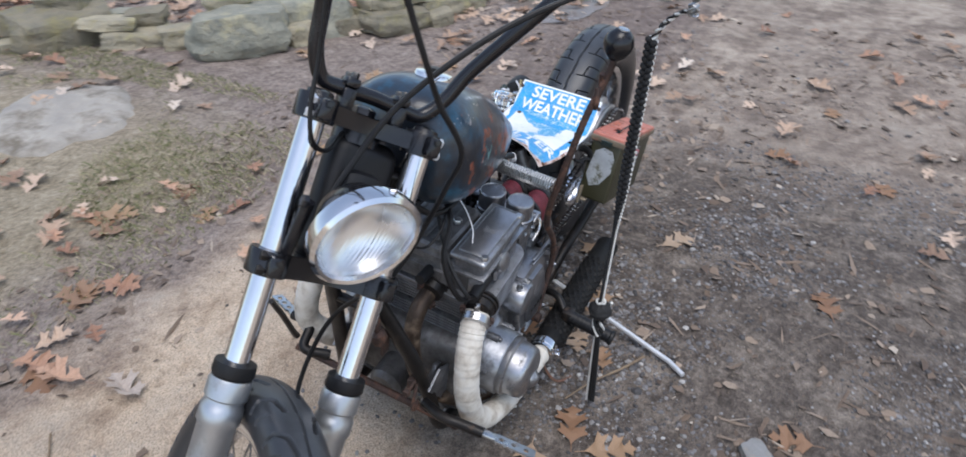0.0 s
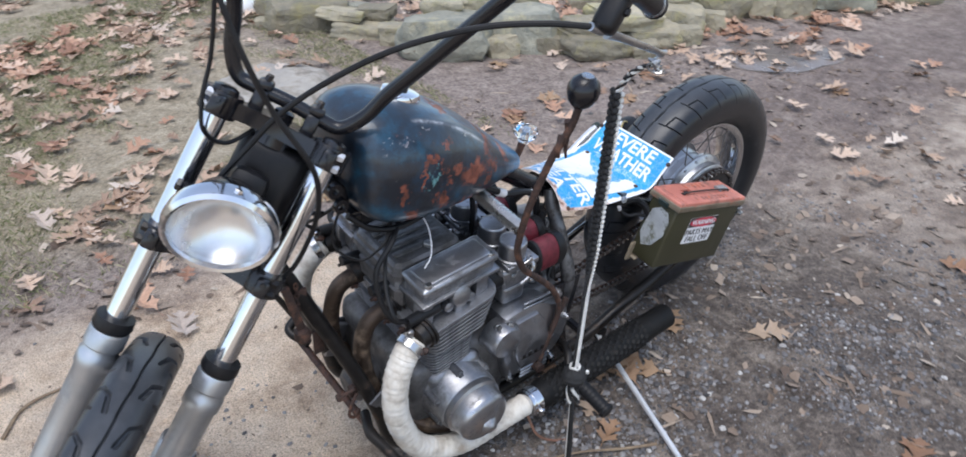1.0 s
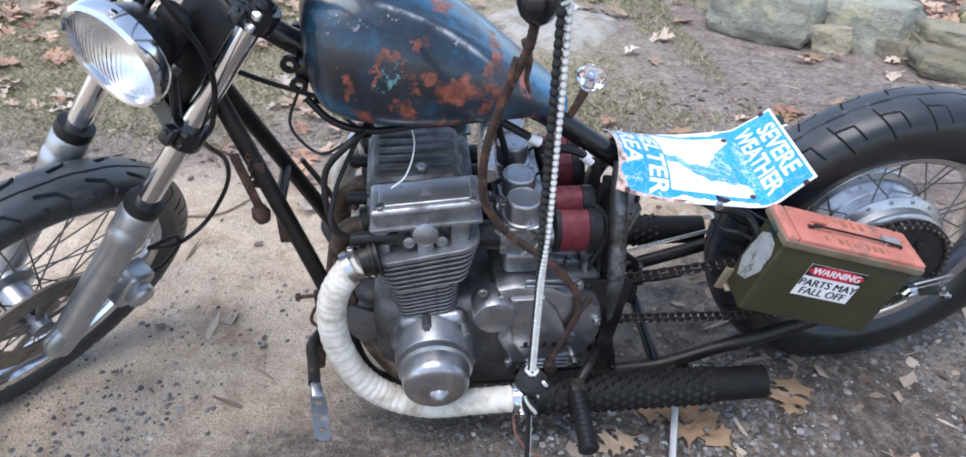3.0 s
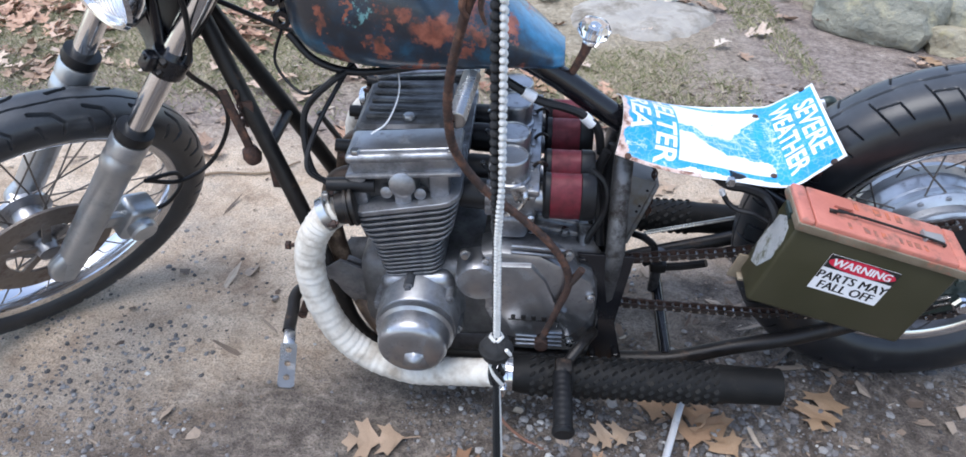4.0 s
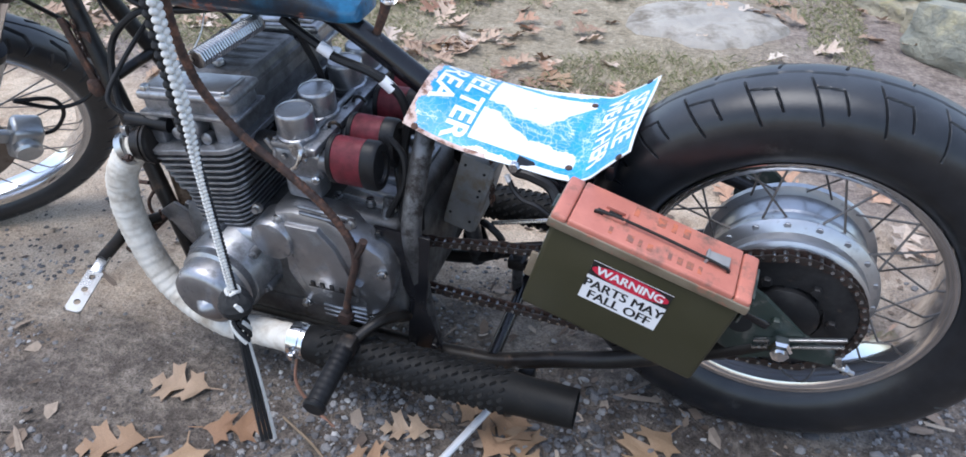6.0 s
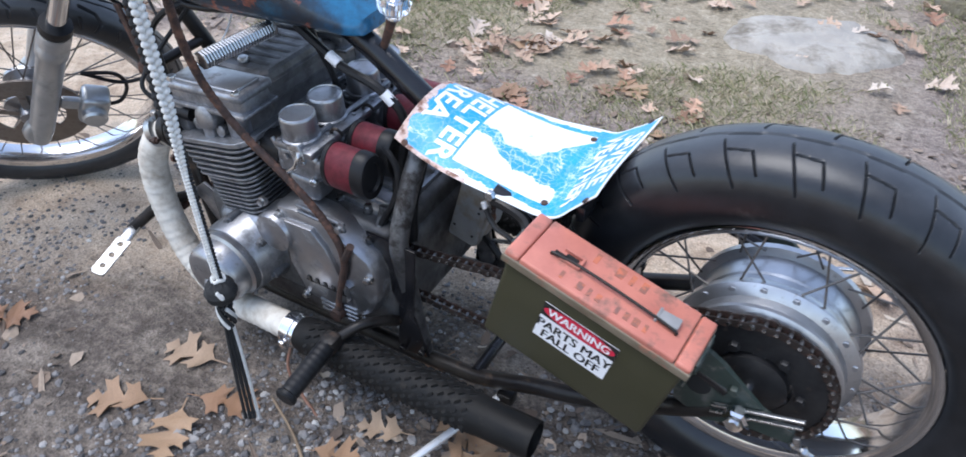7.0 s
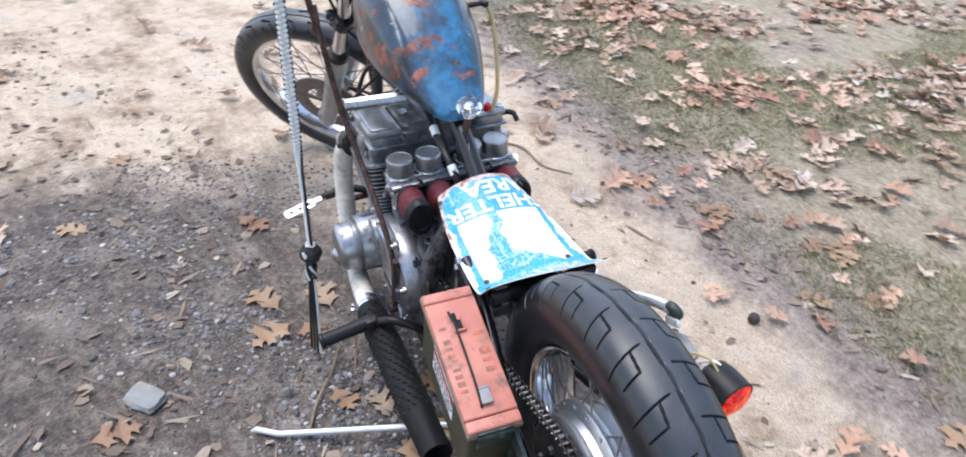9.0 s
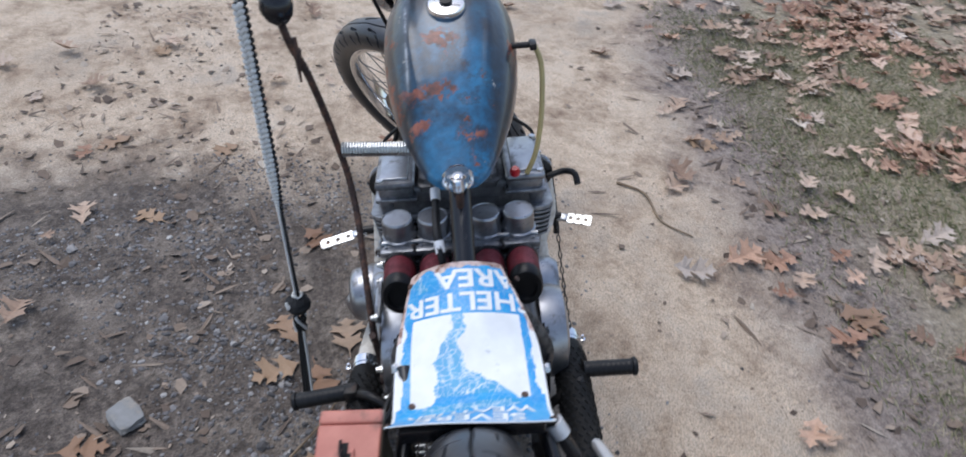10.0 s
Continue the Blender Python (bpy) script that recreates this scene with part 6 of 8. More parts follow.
for s in (1, -1):
    bm = nb()
    block(bm, (0.172, 0.070, 0.040), pose(0.920, s * 0.128, 0.548, 0, 5, 0), 0.012, 3)
    block(bm, (0.180, 0.078, 0.016), pose(0.920, s * 0.128, 0.562, 0, 5, 0), 0.007, 4)
    block(bm, (0.184, 0.082, 0.008), pose(0.920, s * 0.128, 0.531, 0, 5, 0), 0.003)
    part("cam_cover", bm, CAST, engine, "flat-topped alloy cam cover")
    bm = nb()
    block(bm, (0.150, 0.056, 0.006), pose(0.921, s * 0.130, 0.5715, 0, 5, 0), 0.0025, 3)
    part("cover_plate", bm, POLISHED, engine)
    for x in (0.845, 0.993):
        bm = nb()
        bolt(bm, (x, s * 0.157, 0.563 if x > 0.9 else 0.572), (0, 0, 1), 0.008, 0.008)
        part("cover_bolt", bm, DULL_CHROME, engine)
    bm = nb()
    CM = basis((0.922, s * 0.150, 0.512), (0, s, 0.2), (1, 0, 0))
    lathe(bm, [(0.024, 0), (0.026, 0.006), (0.021, 0.022), (0.014, 0.026), (0.0, 0.026)], CM, 24)
    for a in (90 * s + 60, 90 * s - 60):
        lathe(bm, [(0.010, 0), (0.010, 0.014), (0.005, 0.016), (0.0, 0.016)], CM @ pose(0.031 * math.cos(radians(a)), 0.018, 0), 12)
    block(bm, (0.030, 0.030, 0.055), pose(0.922, s * 0.158, 0.488), 0.008)
    part("cam_end_cap", bm, CAST, engine)
    for dx in (-0.062, 0.070):
        bm = nb()
        block(bm, (0.034, 0.03, 0.06), pose(0.927 + dx, s * 0.150, 0.502 - 0.12 * dx), 0.009)
        part("head_boss", bm, CAST, engine)
    for j, (x, y) in enumerate(((1.025, 0.155), (1.035, 0.055))):
        bm = nb()
        d = Vector((0.95, s * 0.12 if j == 0 else 0, 0.06)).normalized()
        o = V(x - 0.055, s * y, 0.502)
        tube(bm, [o, o + d * 0.03, o + d * 0.055, o + d * 0.075], (0.0135, 0.0105), 12)
        cap = part("spark_plug_cap", bm, BLACK_HOSE, engine)
        if j == 1:
            continue
        bm = nb()
        e = o + d * 0.072
        tube(bm, [e, e + V(0.03, 0, 0.03), V(1.062, s * 0.12, 0.58), V(1.025, s * 0.07, 0.64), V(1.00, s * 0.05, 0.675)], 0.004, 8)
        part("plug_lead", bm, BLACK_HOSE, cap)
bm = nb()
loft(bm, [[V(0.935 + sx * lx, 0.004 + sy * ly, z - 0.019 + 0.05 * sx * lx * -1) for sx, sy in ((1, 0.86), (0.86, 1), (-0.86, 1), (-1, 0.86), (-1, -0.86), (-0.86, -1), (0.86, -1), (1, -0.86))]
          for z, lx, ly in ((0.50, 0.084, 0.092), (0.535, 0.084, 0.092), (0.537, 0.079, 0.088), (0.552, 0.077, 0.080), (0.554, 0.083, 0.085), (0.567, 0.083, 0.085), (0.570, 0.078, 0.080), (0.580, 0.076, 0.077), (0.585, 0.070, 0.071))])
part("breather_cover", bm, ENGINE_DARK, engine, "ribbed dark breather cover", angle=25)
for k in range(5):
    bm = nb()
    block(bm, (0.126, 0.013, 0.007), pose(0.935, -0.050 + 0.025 * k, 0.566), 0.003, 2)
    part("breather_rib", bm, ENGINE_DARK, engine)
bm = nb()
bolt(bm, (0.925, 0.060, 0.568), (0, 0, 1), 0.010, 0.008)
part("breather_bolt", bm, DULL_CHROME, engine)
for s in (1, -1):
    bm = nb()
    block(bm, (0.03, 0.012, 0.09), pose(1.055, s * 0.10, 0.245, 0, -25, 0), 0.003)
    prism(bm, [(1.06, -0.30), (1.10, -0.27), (1.04, -0.19), (0.99, -0.21), (1.0, -0.27)], 0.005, basis((0, s * 0.118, 0), (0, 1, 0), (1, 0, 0)), 0.001)
    part("front_mount", bm, CAST, engine)
bm = nb()
lathe(bm, [(0.0, 0), (0.036, 0), (0.04, 0.006), (0.04, 0.07), (0.03, 0.082), (0.0, 0.084)], basis((1.005, 0, 0.205), (1, 0, -0.1)), 28)
part("oil_filter", bm, ENGINE_DARK, engine)

# wires that loop down ahead of the head, and the hardware hanging at the downtubes
cable("ignition_wire", [(1.00, 0.07, 0.665), (1.036, 0.10, 0.65), (1.075, 0.112, 0.61), (1.080, 0.130, 0.56), (1.066, 0.150, 0.515), (1.035, 0.163, 0.506)], 0.0055)
bm = nb()
block(bm, (0.016, 0.006, 0.13), pose(1.214, 0.062, 0.545, 0, 12, 0), 0.002)
for k in range(6):
    m = pose(1.206, 0.060, 0.600 - 0.011 * k, 0, 0, 90 * (k % 2))
    tube(bm, [m @ V(0.0035 * math.cos(t), 0, 0.008 * math.sin(t)) for t in (2 * math.pi * q / 10 for q in range(11))], 0.0015, 5, smooth=False)
lathe(bm, [(0.0, -0.016), (0.012, -0.014), (0.017, 0.0), (0.013, 0.014), (0.006, 0.018), (0.0, 0.018)], basis((1.203, 0.062, 0.482), (0.2, 0, 1)), 9)
part("hanging_tab", bm, RUST, bike, "rusty steel tab and short chain hanging at the downtube")
bm = nb()
tube(bm, [(1.118, 0.10, 0.30), (1.135, 0.105, 0.275), (1.140, 0.105, 0.25), (1.128, 0.105, 0.238), (1.117, 0.105, 0.255)], 0.0035, 8)
rod(bm, (1.125, 0.10, 0.315), (1.158, 0.10, 0.312), 0.004, 8)
bolt(bm, (1.155, 0.10, 0.312), (1, 0, 0), 0.009, 0.008)
part("wire_hook", bm, RUST, bike)
bm = nb()
tube(bm, [(1.17, -0.215, 0.40), (1.135, -0.22, 0.33), (1.10, -0.225, 0.25), (1.09, -0.225, 0.23)], (0.006, 0.008), 8)
part("brake_pedal", bm, WORN_BLACK, bike)

# ---- carburettors and filters
CARB_Y = (0.123, 0.056, -0.042, -0.106)
carbs = sub("carburettor_bank", bike, "row of four alloy carburettors with red pod filters")
for i, y in enumerate(CARB_Y):
    bm = nb()
    block(bm, (0.085, 0.050, 0.055), pose(0.752, y, 0.466), 0.012, 3)
    lathe(bm, [(0.024, -0.055), (0.024, 0.05), (0.018, 0.055)], basis((0.752, y, 0.470), (-1, 0, 0)), 20)
    block(bm, (0.075, 0.062, 0.012), pose(0.752, y, 0.500), 0.004)
    for dx, dy in ((-0.03, 0.024), (0.03, 0.024), (-0.03, -0.024), (0.03, -0.024)):
        bolt(bm, (0.752 + dx, y + dy, 0.505), (0, 0, 1), 0.004, 0.005)
    body = part("carburettor", bm, CAST, carbs)
    bm = nb()
    lathe(bm, [(0.030, 0.504), (0.0325, 0.507), (0.0325, 0.511), (0.0295, 0.513), (0.0295, 0.546), (0.0285, 0.550), (0.0268, 0.5515), (0.0260, 0.5495), (0.0, 0.5498)], Matrix.Translation((0.756, y, 0)), 36)
    part("cap", bm, POLISHED, body, "brushed round carburettor cap")
    bm = nb()
    block(bm, (0.062, 0.046, 0.05), pose(0.755, y, 0.418), 0.012, 3)
    bolt(bm, (0.755, y, 0.392), (0, 0, -1), 0.007, 0.006)
    part("float_bowl", bm, CAST, body)
    bm = nb()
    lathe(bm, [(0.026, 0), (0.026, 0.03), (0.022, 0.05), (0.022, 0.075)], basis((0.795, y, 0.470), (1, 0, 0.05)), 20)
    part("intake_boot", bm, BLACK_HOSE, body)
    fm = basis((0.704, y, 0.473), (-1, 0, 0), (0, 0, 1)) @ Matrix.Diagonal((0.91, 0.91, 0.93, 1))
    bm = nb()
    lathe(bm, [(0.024, -0.012), (0.026, 0.0), (0.043, 0.004), (0.046, 0.006), (0.046, 0.014), (0.042, 0.016)], fm, 36, 0.74)
    filt = part("pod_filter", bm, BLACK_HOSE, carbs)
    bm = nb()
    lathe(bm, [(0.044, 0.014), (0.0448, 0.016), (0.0448, 0.066), (0.043, 0.068)], fm, 60, 0.74)
    part("gauze", bm, RED_GAUZE, filt, "dark red filter gauze")
    bm = nb()
    lathe(bm, [(0.043, 0.066), (0.0465, 0.068), (0.0465, 0.086), (0.042, 0.092), (0.030, 0.092), (0.028, 0.086), (0.0, 0.086)], fm, 36, 0.74)
    part("end_cap", bm, BLACK_HOSE, filt)
bm = nb()
block(bm, (0.02, 0.30, 0.014), pose(0.718, 0.008, 0.500), 0.004)
block(bm, (0.012, 0.28, 0.02), pose(0.79, 0.008, 0.455), 0.004)
rod(bm, (0.735, -0.14, 0.508), (0.735, 0.155, 0.508), 0.005, 8)
part("carburettor_rail", bm, CAST, carbs)
VENT = [(0.80, 0.045, 0.655), (0.742, 0.045, 0.618), (0.715, 0.045, 0.602), (0.67, 0.045, 0.590), (0.643, 0.043, 0.576), (0.618, 0.038, 0.548), (0.608, 0.034, 0.500)]
cable("vent_hose", VENT, 0.0075)
cable("drain_hose", [(0.63, 0.075, 0.50), (0.60, 0.085, 0.47), (0.60, 0.10, 0.42), (0.63, 0.115, 0.36)], 0.006)
cable("fuel_hose", [(0.80, 0.02, 0.69), (0.79, 0.02, 0.62), (0.775, 0.01, 0.56), (0.77, 0.005, 0.50)], 0.006)
for k in (1, 4):
    bm = nb()
    p, q = V(*VENT[k]), V(*VENT[k + 1])
    rod(bm, p, p + (q - p).normalized() * 0.022, 0.0092, 10)
    part("hose_clip", bm, LABEL_WHITE, bike)

# linkage, screws and brackets round the carburettors
for i, y in enumerate(CARB_Y):
    bm = nb()
    rod(bm, (0.79, y + 0.018, 0.475), (0.805, y + 0.018, 0.50), 0.004, 8)
    part("vent_pipe", bm, DULL_CHROME, carbs)
    bm = nb()
    lathe(bm, [(0.0, 0), (0.007, 0.001), (0.007, 0.010), (0.004, 0.013), (0.0, 0.013)], basis((0.722, y + 0.022, 0.446), (-0.3, 1, 0.1)), 10)
    part("adjusting_screw", bm, DULL_CHROME, carbs)
    for x in (0.735, 0.770):
        bm = nb()
        bolt(bm, (x, y + 0.0255, 0.480), (0, 1, 0), 0.005, 0.005)
        part("body_screw", bm, DULL_CHROME, carbs)
for y in (0.090, 0.007, -0.074):
    bm = nb()
    block(bm, (0.05, 0.012, 0.020), pose(0.745, y, 0.486), 0.003)
    tube(bm, [(0.722, y, 0.50), (0.715, y + 0.005, 0.515), (0.705, y + 0.004, 0.518), (0.698, y, 0.508)], 0.003, 6)
    bolt(bm, (0.745, y, 0.496), (0, 0, 1), 0.005, 0.006)
    part("linkage", bm, WORN_BLACK, carbs)
bm = nb()
tube(bm, [(0.732, 0.155, 0.508), (0.730, 0.164, 0.498), (0.738, 0.168, 0.480), (0.760, 0.165, 0.462)], 0.004, 8)
block(bm, (0.026, 0.006, 0.030), pose(0.738, 0.158, 0.50, 0, 20, 0), 0.003)
part("throttle_drum", bm, DULL_CHROME, carbs)
# bolts and lugs on the cases
for x, y, z, d in ((0.66, 0.10, 0.378, (0, 0, 1)), (0.72, 0.10, 0.376, (0, 0, 1)), (0.64, 0.03, 0.38, (0, 0, 1)), (0.825, 0.177, 0.385, (0, 1, 0)), (0.655, 0.178, 0.395, (0, 1, 0)), (0.612, 0.178, 0.30, (0, 1, 0)),
                   (0.64, 0.178, 0.185, (0, 1, 0)), (0.77, 0.178, 0.19, (0, 1, 0)), (0.79, 0.178, 0.37, (0, 1, 0))):
    bm = nb()
    lathe(bm, [(0.009, -0.004), (0.009, 0.002), (0.006, 0.003), (0.006, 0.009), (0.0, 0.0095)], basis((x, y, z), d), 8)
    part("case_bolt", bm, DULL_CHROME, engine)
bm = nb()
block(bm, (0.10, 0.20, 0.02), pose(0.665, 0.0, 0.372, 0, -8, 0), 0.006)
for k in range(5):
    block(bm, (0.09, 0.008, 0.012), pose(0.665, -0.08 + 0.04 * k, 0.385, 0, -8, 0), 0.003)
part("top_cover", bm, CAST, engine)

# ---- exhaust; the right-hand side sits higher and closer in
for s in (1, -1):
    near, lift = (1.0, 0.0) if s > 0 else (0.84, 0.032)
    bm = nb()
    pts = [(1.028, 0.172, 0.462), (1.057, 0.178, 0.440), (1.083, 0.188, 0.388), (1.085, 0.196, 0.302), (1.055, 0.205, 0.210), (1.003, 0.213, 0.155), (0.926, 0.222, 0.131), (0.845, 0.230, 0.143), (0.745, 0.238, 0.158)]
    tube(bm, [(x, s * y * (near if z < 0.3 else 1.0), z + (lift if z < 0.3 else 0.0)) for x, y, z in pts], lambda q: 0.0245 + 0.0016 * ((q * 38 + 0.15 * math.sin(q * 97)) % 1.0), 20, 26)
    pipe = part("header_pipe", bm, WRAP, bike, "header pipe bound in off-white heat wrap")
    bm = nb()
    lathe(bm, [(0.025, -0.008), (0.029, -0.007), (0.029, 0.007), (0.025, 0.008)], basis((1.046, s * 0.177, 0.458), (0.032, s * 0.008, -0.016)), 20)
    block(bm, (0.012, 0.010, 0.018), pose(1.045, s * 0.177, 0.490), 0.003)
    part("pipe_clamp", bm, DULL_CHROME, pipe)
    for nm, at, way, mother in (("exhaust_collar", (1.018, s * 0.171, 0.468), (1, s * 0.2, -0.15), pipe), ("exhaust_collar", (1.016, s * 0.062, 0.462), (1, 0, -0.3), None)):
        CO = basis(at, way)
        bm = nb()
        prof = [(0.022, -0.020), (0.028, -0.019)]
        for k in range(2):
            prof += [(0.029, -0.018 + 0.009 * k), (0.0345 - 0.0015 * k, -0.017 + 0.009 * k), (0.0345 - 0.0015 * k, -0.0125 + 0.009 * k), (0.029, -0.0115 + 0.009 * k)]
        lathe(bm, prof + [(0.027, 0.012), (0.022, 0.013)], CO, 24)
        if mother is None:
            inner = nb()
            tube(inner, [(1.02, s * 0.060, 0.455), (1.065, s * 0.060, 0.432), (1.082, s * 0.062, 0.36), (1.070, s * 0.075, 0.27), (1.035, s * 0.105, 0.195), (0.985, s * 0.150, 0.155), (0.93, s * 0.180, 0.145)], 0.0175, 16, 8)
            mother = part("inner_header", inner, HOT_PIPE, bike, "bare heat-browned inner header pipe")
        collar = part(nm, bm, WORN_BLACK, mother, "finned dark collar that clamps the pipe to the head")
        for a in (20, 200):
            bm = nb()
            o = CO @ V(0.030 * math.cos(radians(a)), 0.030 * math.sin(radians(a)), 0.012)
            rod(bm, o, o + Vector(way).normalized() * 0.018, 0.0035, 8)
            bolt(bm, o + Vector(way).normalized() * 0.004, way, 0.007, 0.007)
            part("stud", bm, RUST, collar)
    # silencer
    A, B = V(0.748, s * 0.238 * near, 0.158 + lift), V(0.272, s * 0.228 * near, 0.156 + lift)
    d = (B - A).normalized()
    SM = basis(A, d, (0, s, 0))
    ln = (B - A).length
    bm = nb()
    lathe(bm, [(0.026, 0.0), (0.030, 0.008), (0.0345, 0.03), (0.0345, ln - 0.10), (0.0330, ln - 0.092), (0.0322, ln), (0.0290, ln), (0.0280, ln - 0.06), (0.0, ln - 0.06)], SM, 36)
    sil = part("silencer", bm, SILENCER_BLACK, bike, "matt black louvred silencer")
    bm = nb()
    for row in range(21):
        for col in range(14):
            a = 2 * math.pi * (col + 0.5 * (row % 2)) / 14
            z = 0.045 + row * (ln - 0.16) / 20
            m = SM @ pose(0, 0, z, 0, 0, math.degrees(a)) @ pose(0.0345, 0, 0, 38, 0, 0)
            p = [m @ V(*q) for q in ((-0.001, -0.0048, -0.0050), (-0.001, 0.0004, -0.0072), (-0.001, 0.0004, 0.0072), (-0.001, -0.0048, 0.0050), (0.0034, 0.0010, 0.004), (0.0034, 0.0010, -0.004))]
            v = [bm.verts.new(q) for q in p]
            for f in ((0, 5, 4, 3), (0, 1, 5), (3, 4, 2)):
                bm.faces.new([v[i] for i in f])
            # near-black scoop faces and patches stand in for shade in the louvre mouths
            bm.faces.new((v[1], v[2], v[4], v[5])).material_index = 1
            mouth_shade = [bm.verts.new(m @ V(*q)) for q in ((0.0004, 0.0008, -0.0066), (0.0002, 0.0058, -0.0040), (0.0002, 0.0058, 0.0040), (0.0004, 0.0008, 0.0066))]
            bm.faces.new(mouth_shade).material_index = 1
    lv = part("louvres", bm, [SILENCER_BLACK, NEAR_BLACK], sil, angle=10)
    lv["kind"] = "stuff"
    bm = nb()
    lathe(bm, [(0.027, -0.022), (0.0315, -0.020), (0.0315, 0.010), (0.027, 0.012)], SM, 28)
    lathe(bm, [(0.0325, -0.012), (0.0335, -0.011), (0.0335, 0.001), (0.0325, 0.002)], SM, 28)
    block(bm, (0.014, 0.016, 0.012), SM @ pose(0.036, 0, -0.005), 0.003)
    rod(bm, SM @ V(0.036, -0.018, -0.005), SM @ V(0.036, 0.018, -0.005), 0.003, 8)
    part("band_clamp", bm, CHROME, sil, "bright band clamp")
bm = nb()
tube(bm, [(0.765, 0.245, 0.128), (0.758, 0.275, 0.085), (0.72, 0.29, 0.045), (0.66, 0.31, 0.025)], 0.003, 8)
part("loose_wire", bm, BRASS_WIRE, bike, "loose copper-coloured wire tail")

# chain and lever on the right of the engine
bm = nb()
A, B = V(0.93, -0.205, 0.36), V(0.66, -0.215, 0.20)
for k in range(24):
    c = A + (B - A) * (k / 23) + V(0, 0, -0.05 * math.sin(math.pi * k / 23))
    m = basis(c, B - A, (0, 1, 0) if k % 2 else (0, 0, 1))
    tube(bm, [m @ V(0.0035 * math.cos(t), 0, 0.0095 * math.sin(t)) for t in (2 * math.pi * q / 10 for q in range(11))], 0.0015, 5, smooth=False)
part("side_chain", bm, WORN_BLACK, bike, "loose steel chain along the right of the engine")
bm = nb()
tube(bm, [(0.985, -0.19, 0.47), (0.985, -0.225, 0.48), (0.965, -0.245, 0.485), (0.945, -0.25, 0.47)], 0.007, 8)
part("clutch_arm", bm, BLACK_HOSE, bike)

# ---- tank
def tank_ring(x, w, zb, zt, n=96):
    out = []
    mid, up, dn = zb + (zt - zb) * 0.42, (zt - zb) * 0.58, (zt - zb) * 0.42
    for i in range(n):
        a = 2 * math.pi * i / n
        c, s = math.cos(a), math.sin(a)
        y = w * math.copysign(abs(c) ** 0.62, c)
        z = mid + (up * abs(s) ** 0.70 if s > 0 else -dn * abs(s) ** 0.5)
        if s > 0:
            y *= 1 - 0.22 * s ** 1.5
            # shallow crease along each shoulder
            z += 0.0045 * math.exp(-((abs(y) - 0.62 * w) / 0.009) ** 2) * max(0.0, math.sin(math.pi * min(1.0, max(0.0, (x - 0.76) / 0.24))))
        out.append(V(x, y, z))
    return out


TANK = [(1.098, 0.040, 0.77, 0.846), (1.090, 0.080, 0.732, 0.870), (1.076, 0.106, 0.706, 0.885), (1.052, 0.122, 0.688, 0.894), (1.01, 0.128, 0.676, 0.893), (0.95, 0.127, 0.668, 0.874),
        (0.89, 0.119, 0.665, 0.845), (0.83, 0.106, 0.665, 0.805), (0.78, 0.090, 0.665, 0.764), (0.735, 0.073, 0.663, 0.726), (0.700, 0.055, 0.657, 0.697), (0.680, 0.036, 0.655, 0.682)]
bm = nb()
fine = spline([V(t[0], t[1], 0) for t in TANK], 4)
tops = spline([V(t[2], t[3], 0) for t in TANK], 4)
loft(bm, [tank_ring(p.x, p.y, q.x, q.y) for p, q in zip(fine, tops)])
tank = part("fuel_tank", bm, TANK_PAINT, bike, "teardrop tank in scuffed blue paint with orange rust patches", angle=50)
bm = nb()
CAPM = basis((0.957, 0.0, 0.866), (-0.30, 0, 1), (1, 0, 0))
lathe(bm, [(0.034, 0.0), (0.036, 0.006), (0.036, 0.013), (0.033, 0.018), (0.024, 0.020), (0.0, 0.021)], CAPM, 40)
capo = part("fuel_cap", bm, CHROME, tank, "chrome filler cap")
bm = nb()
lathe(bm, [(0.012, 0.020), (0.012, 0.026), (0.0, 0.027)], CAPM, 20)
part("vent", bm, WORN_BLACK, capo)
bm = nb()
block(bm, (0.028, 0.10, 0.035), pose(1.10, 0.0, 0.745), 0.006)
block(bm, (0.03, 0.11, 0.012), pose(1.075, 0.0, 0.700), 0.004)
for s in (1, -1):
    lathe(bm, [(0.006, 0), (0.014, 0), (0.014, 0.008), (0.006, 0.008), (0.006, 0)], along_y(1.118, s * 0.05, 0.765, s), 16)
    lathe(bm, [(0.006, 0), (0.014, 0), (0.014, 0.008), (0.006, 0.008), (0.006, 0)], along_y(1.108, s * 0.05, 0.730, s), 16)
part("tank_mount", bm, BLACK_PAINT, tank)
bm = nb()
block(bm, (0.12, 0.07, 0.03), pose(1.0, 0.0, 0.670), 0.010)
tube(bm, [(1.10, 0.06, 0.71), (1.06, 0.075, 0.675), (1.0, 0.08, 0.66), (0.92, 0.07, 0.665), (0.86, 0.05, 0.672)], 0.006, 10)
part("coil_pack", bm, BLACK_HOSE, bike)
cable("ignition_wire", [(1.11, 0.05, 0.72), (1.13, 0.06, 0.66), (1.09, 0.08, 0.62), (1.05, 0.09, 0.64), (1.02, 0.08, 0.66)], 0.0025)
cable("pale_wire", [(0.945, 0.03, 0.66), (0.935, 0.07, 0.625), (0.95, 0.105, 0.59), (0.975, 0.12, 0.575)], 0.0013, LABEL_WHITE, "thin pale wire")
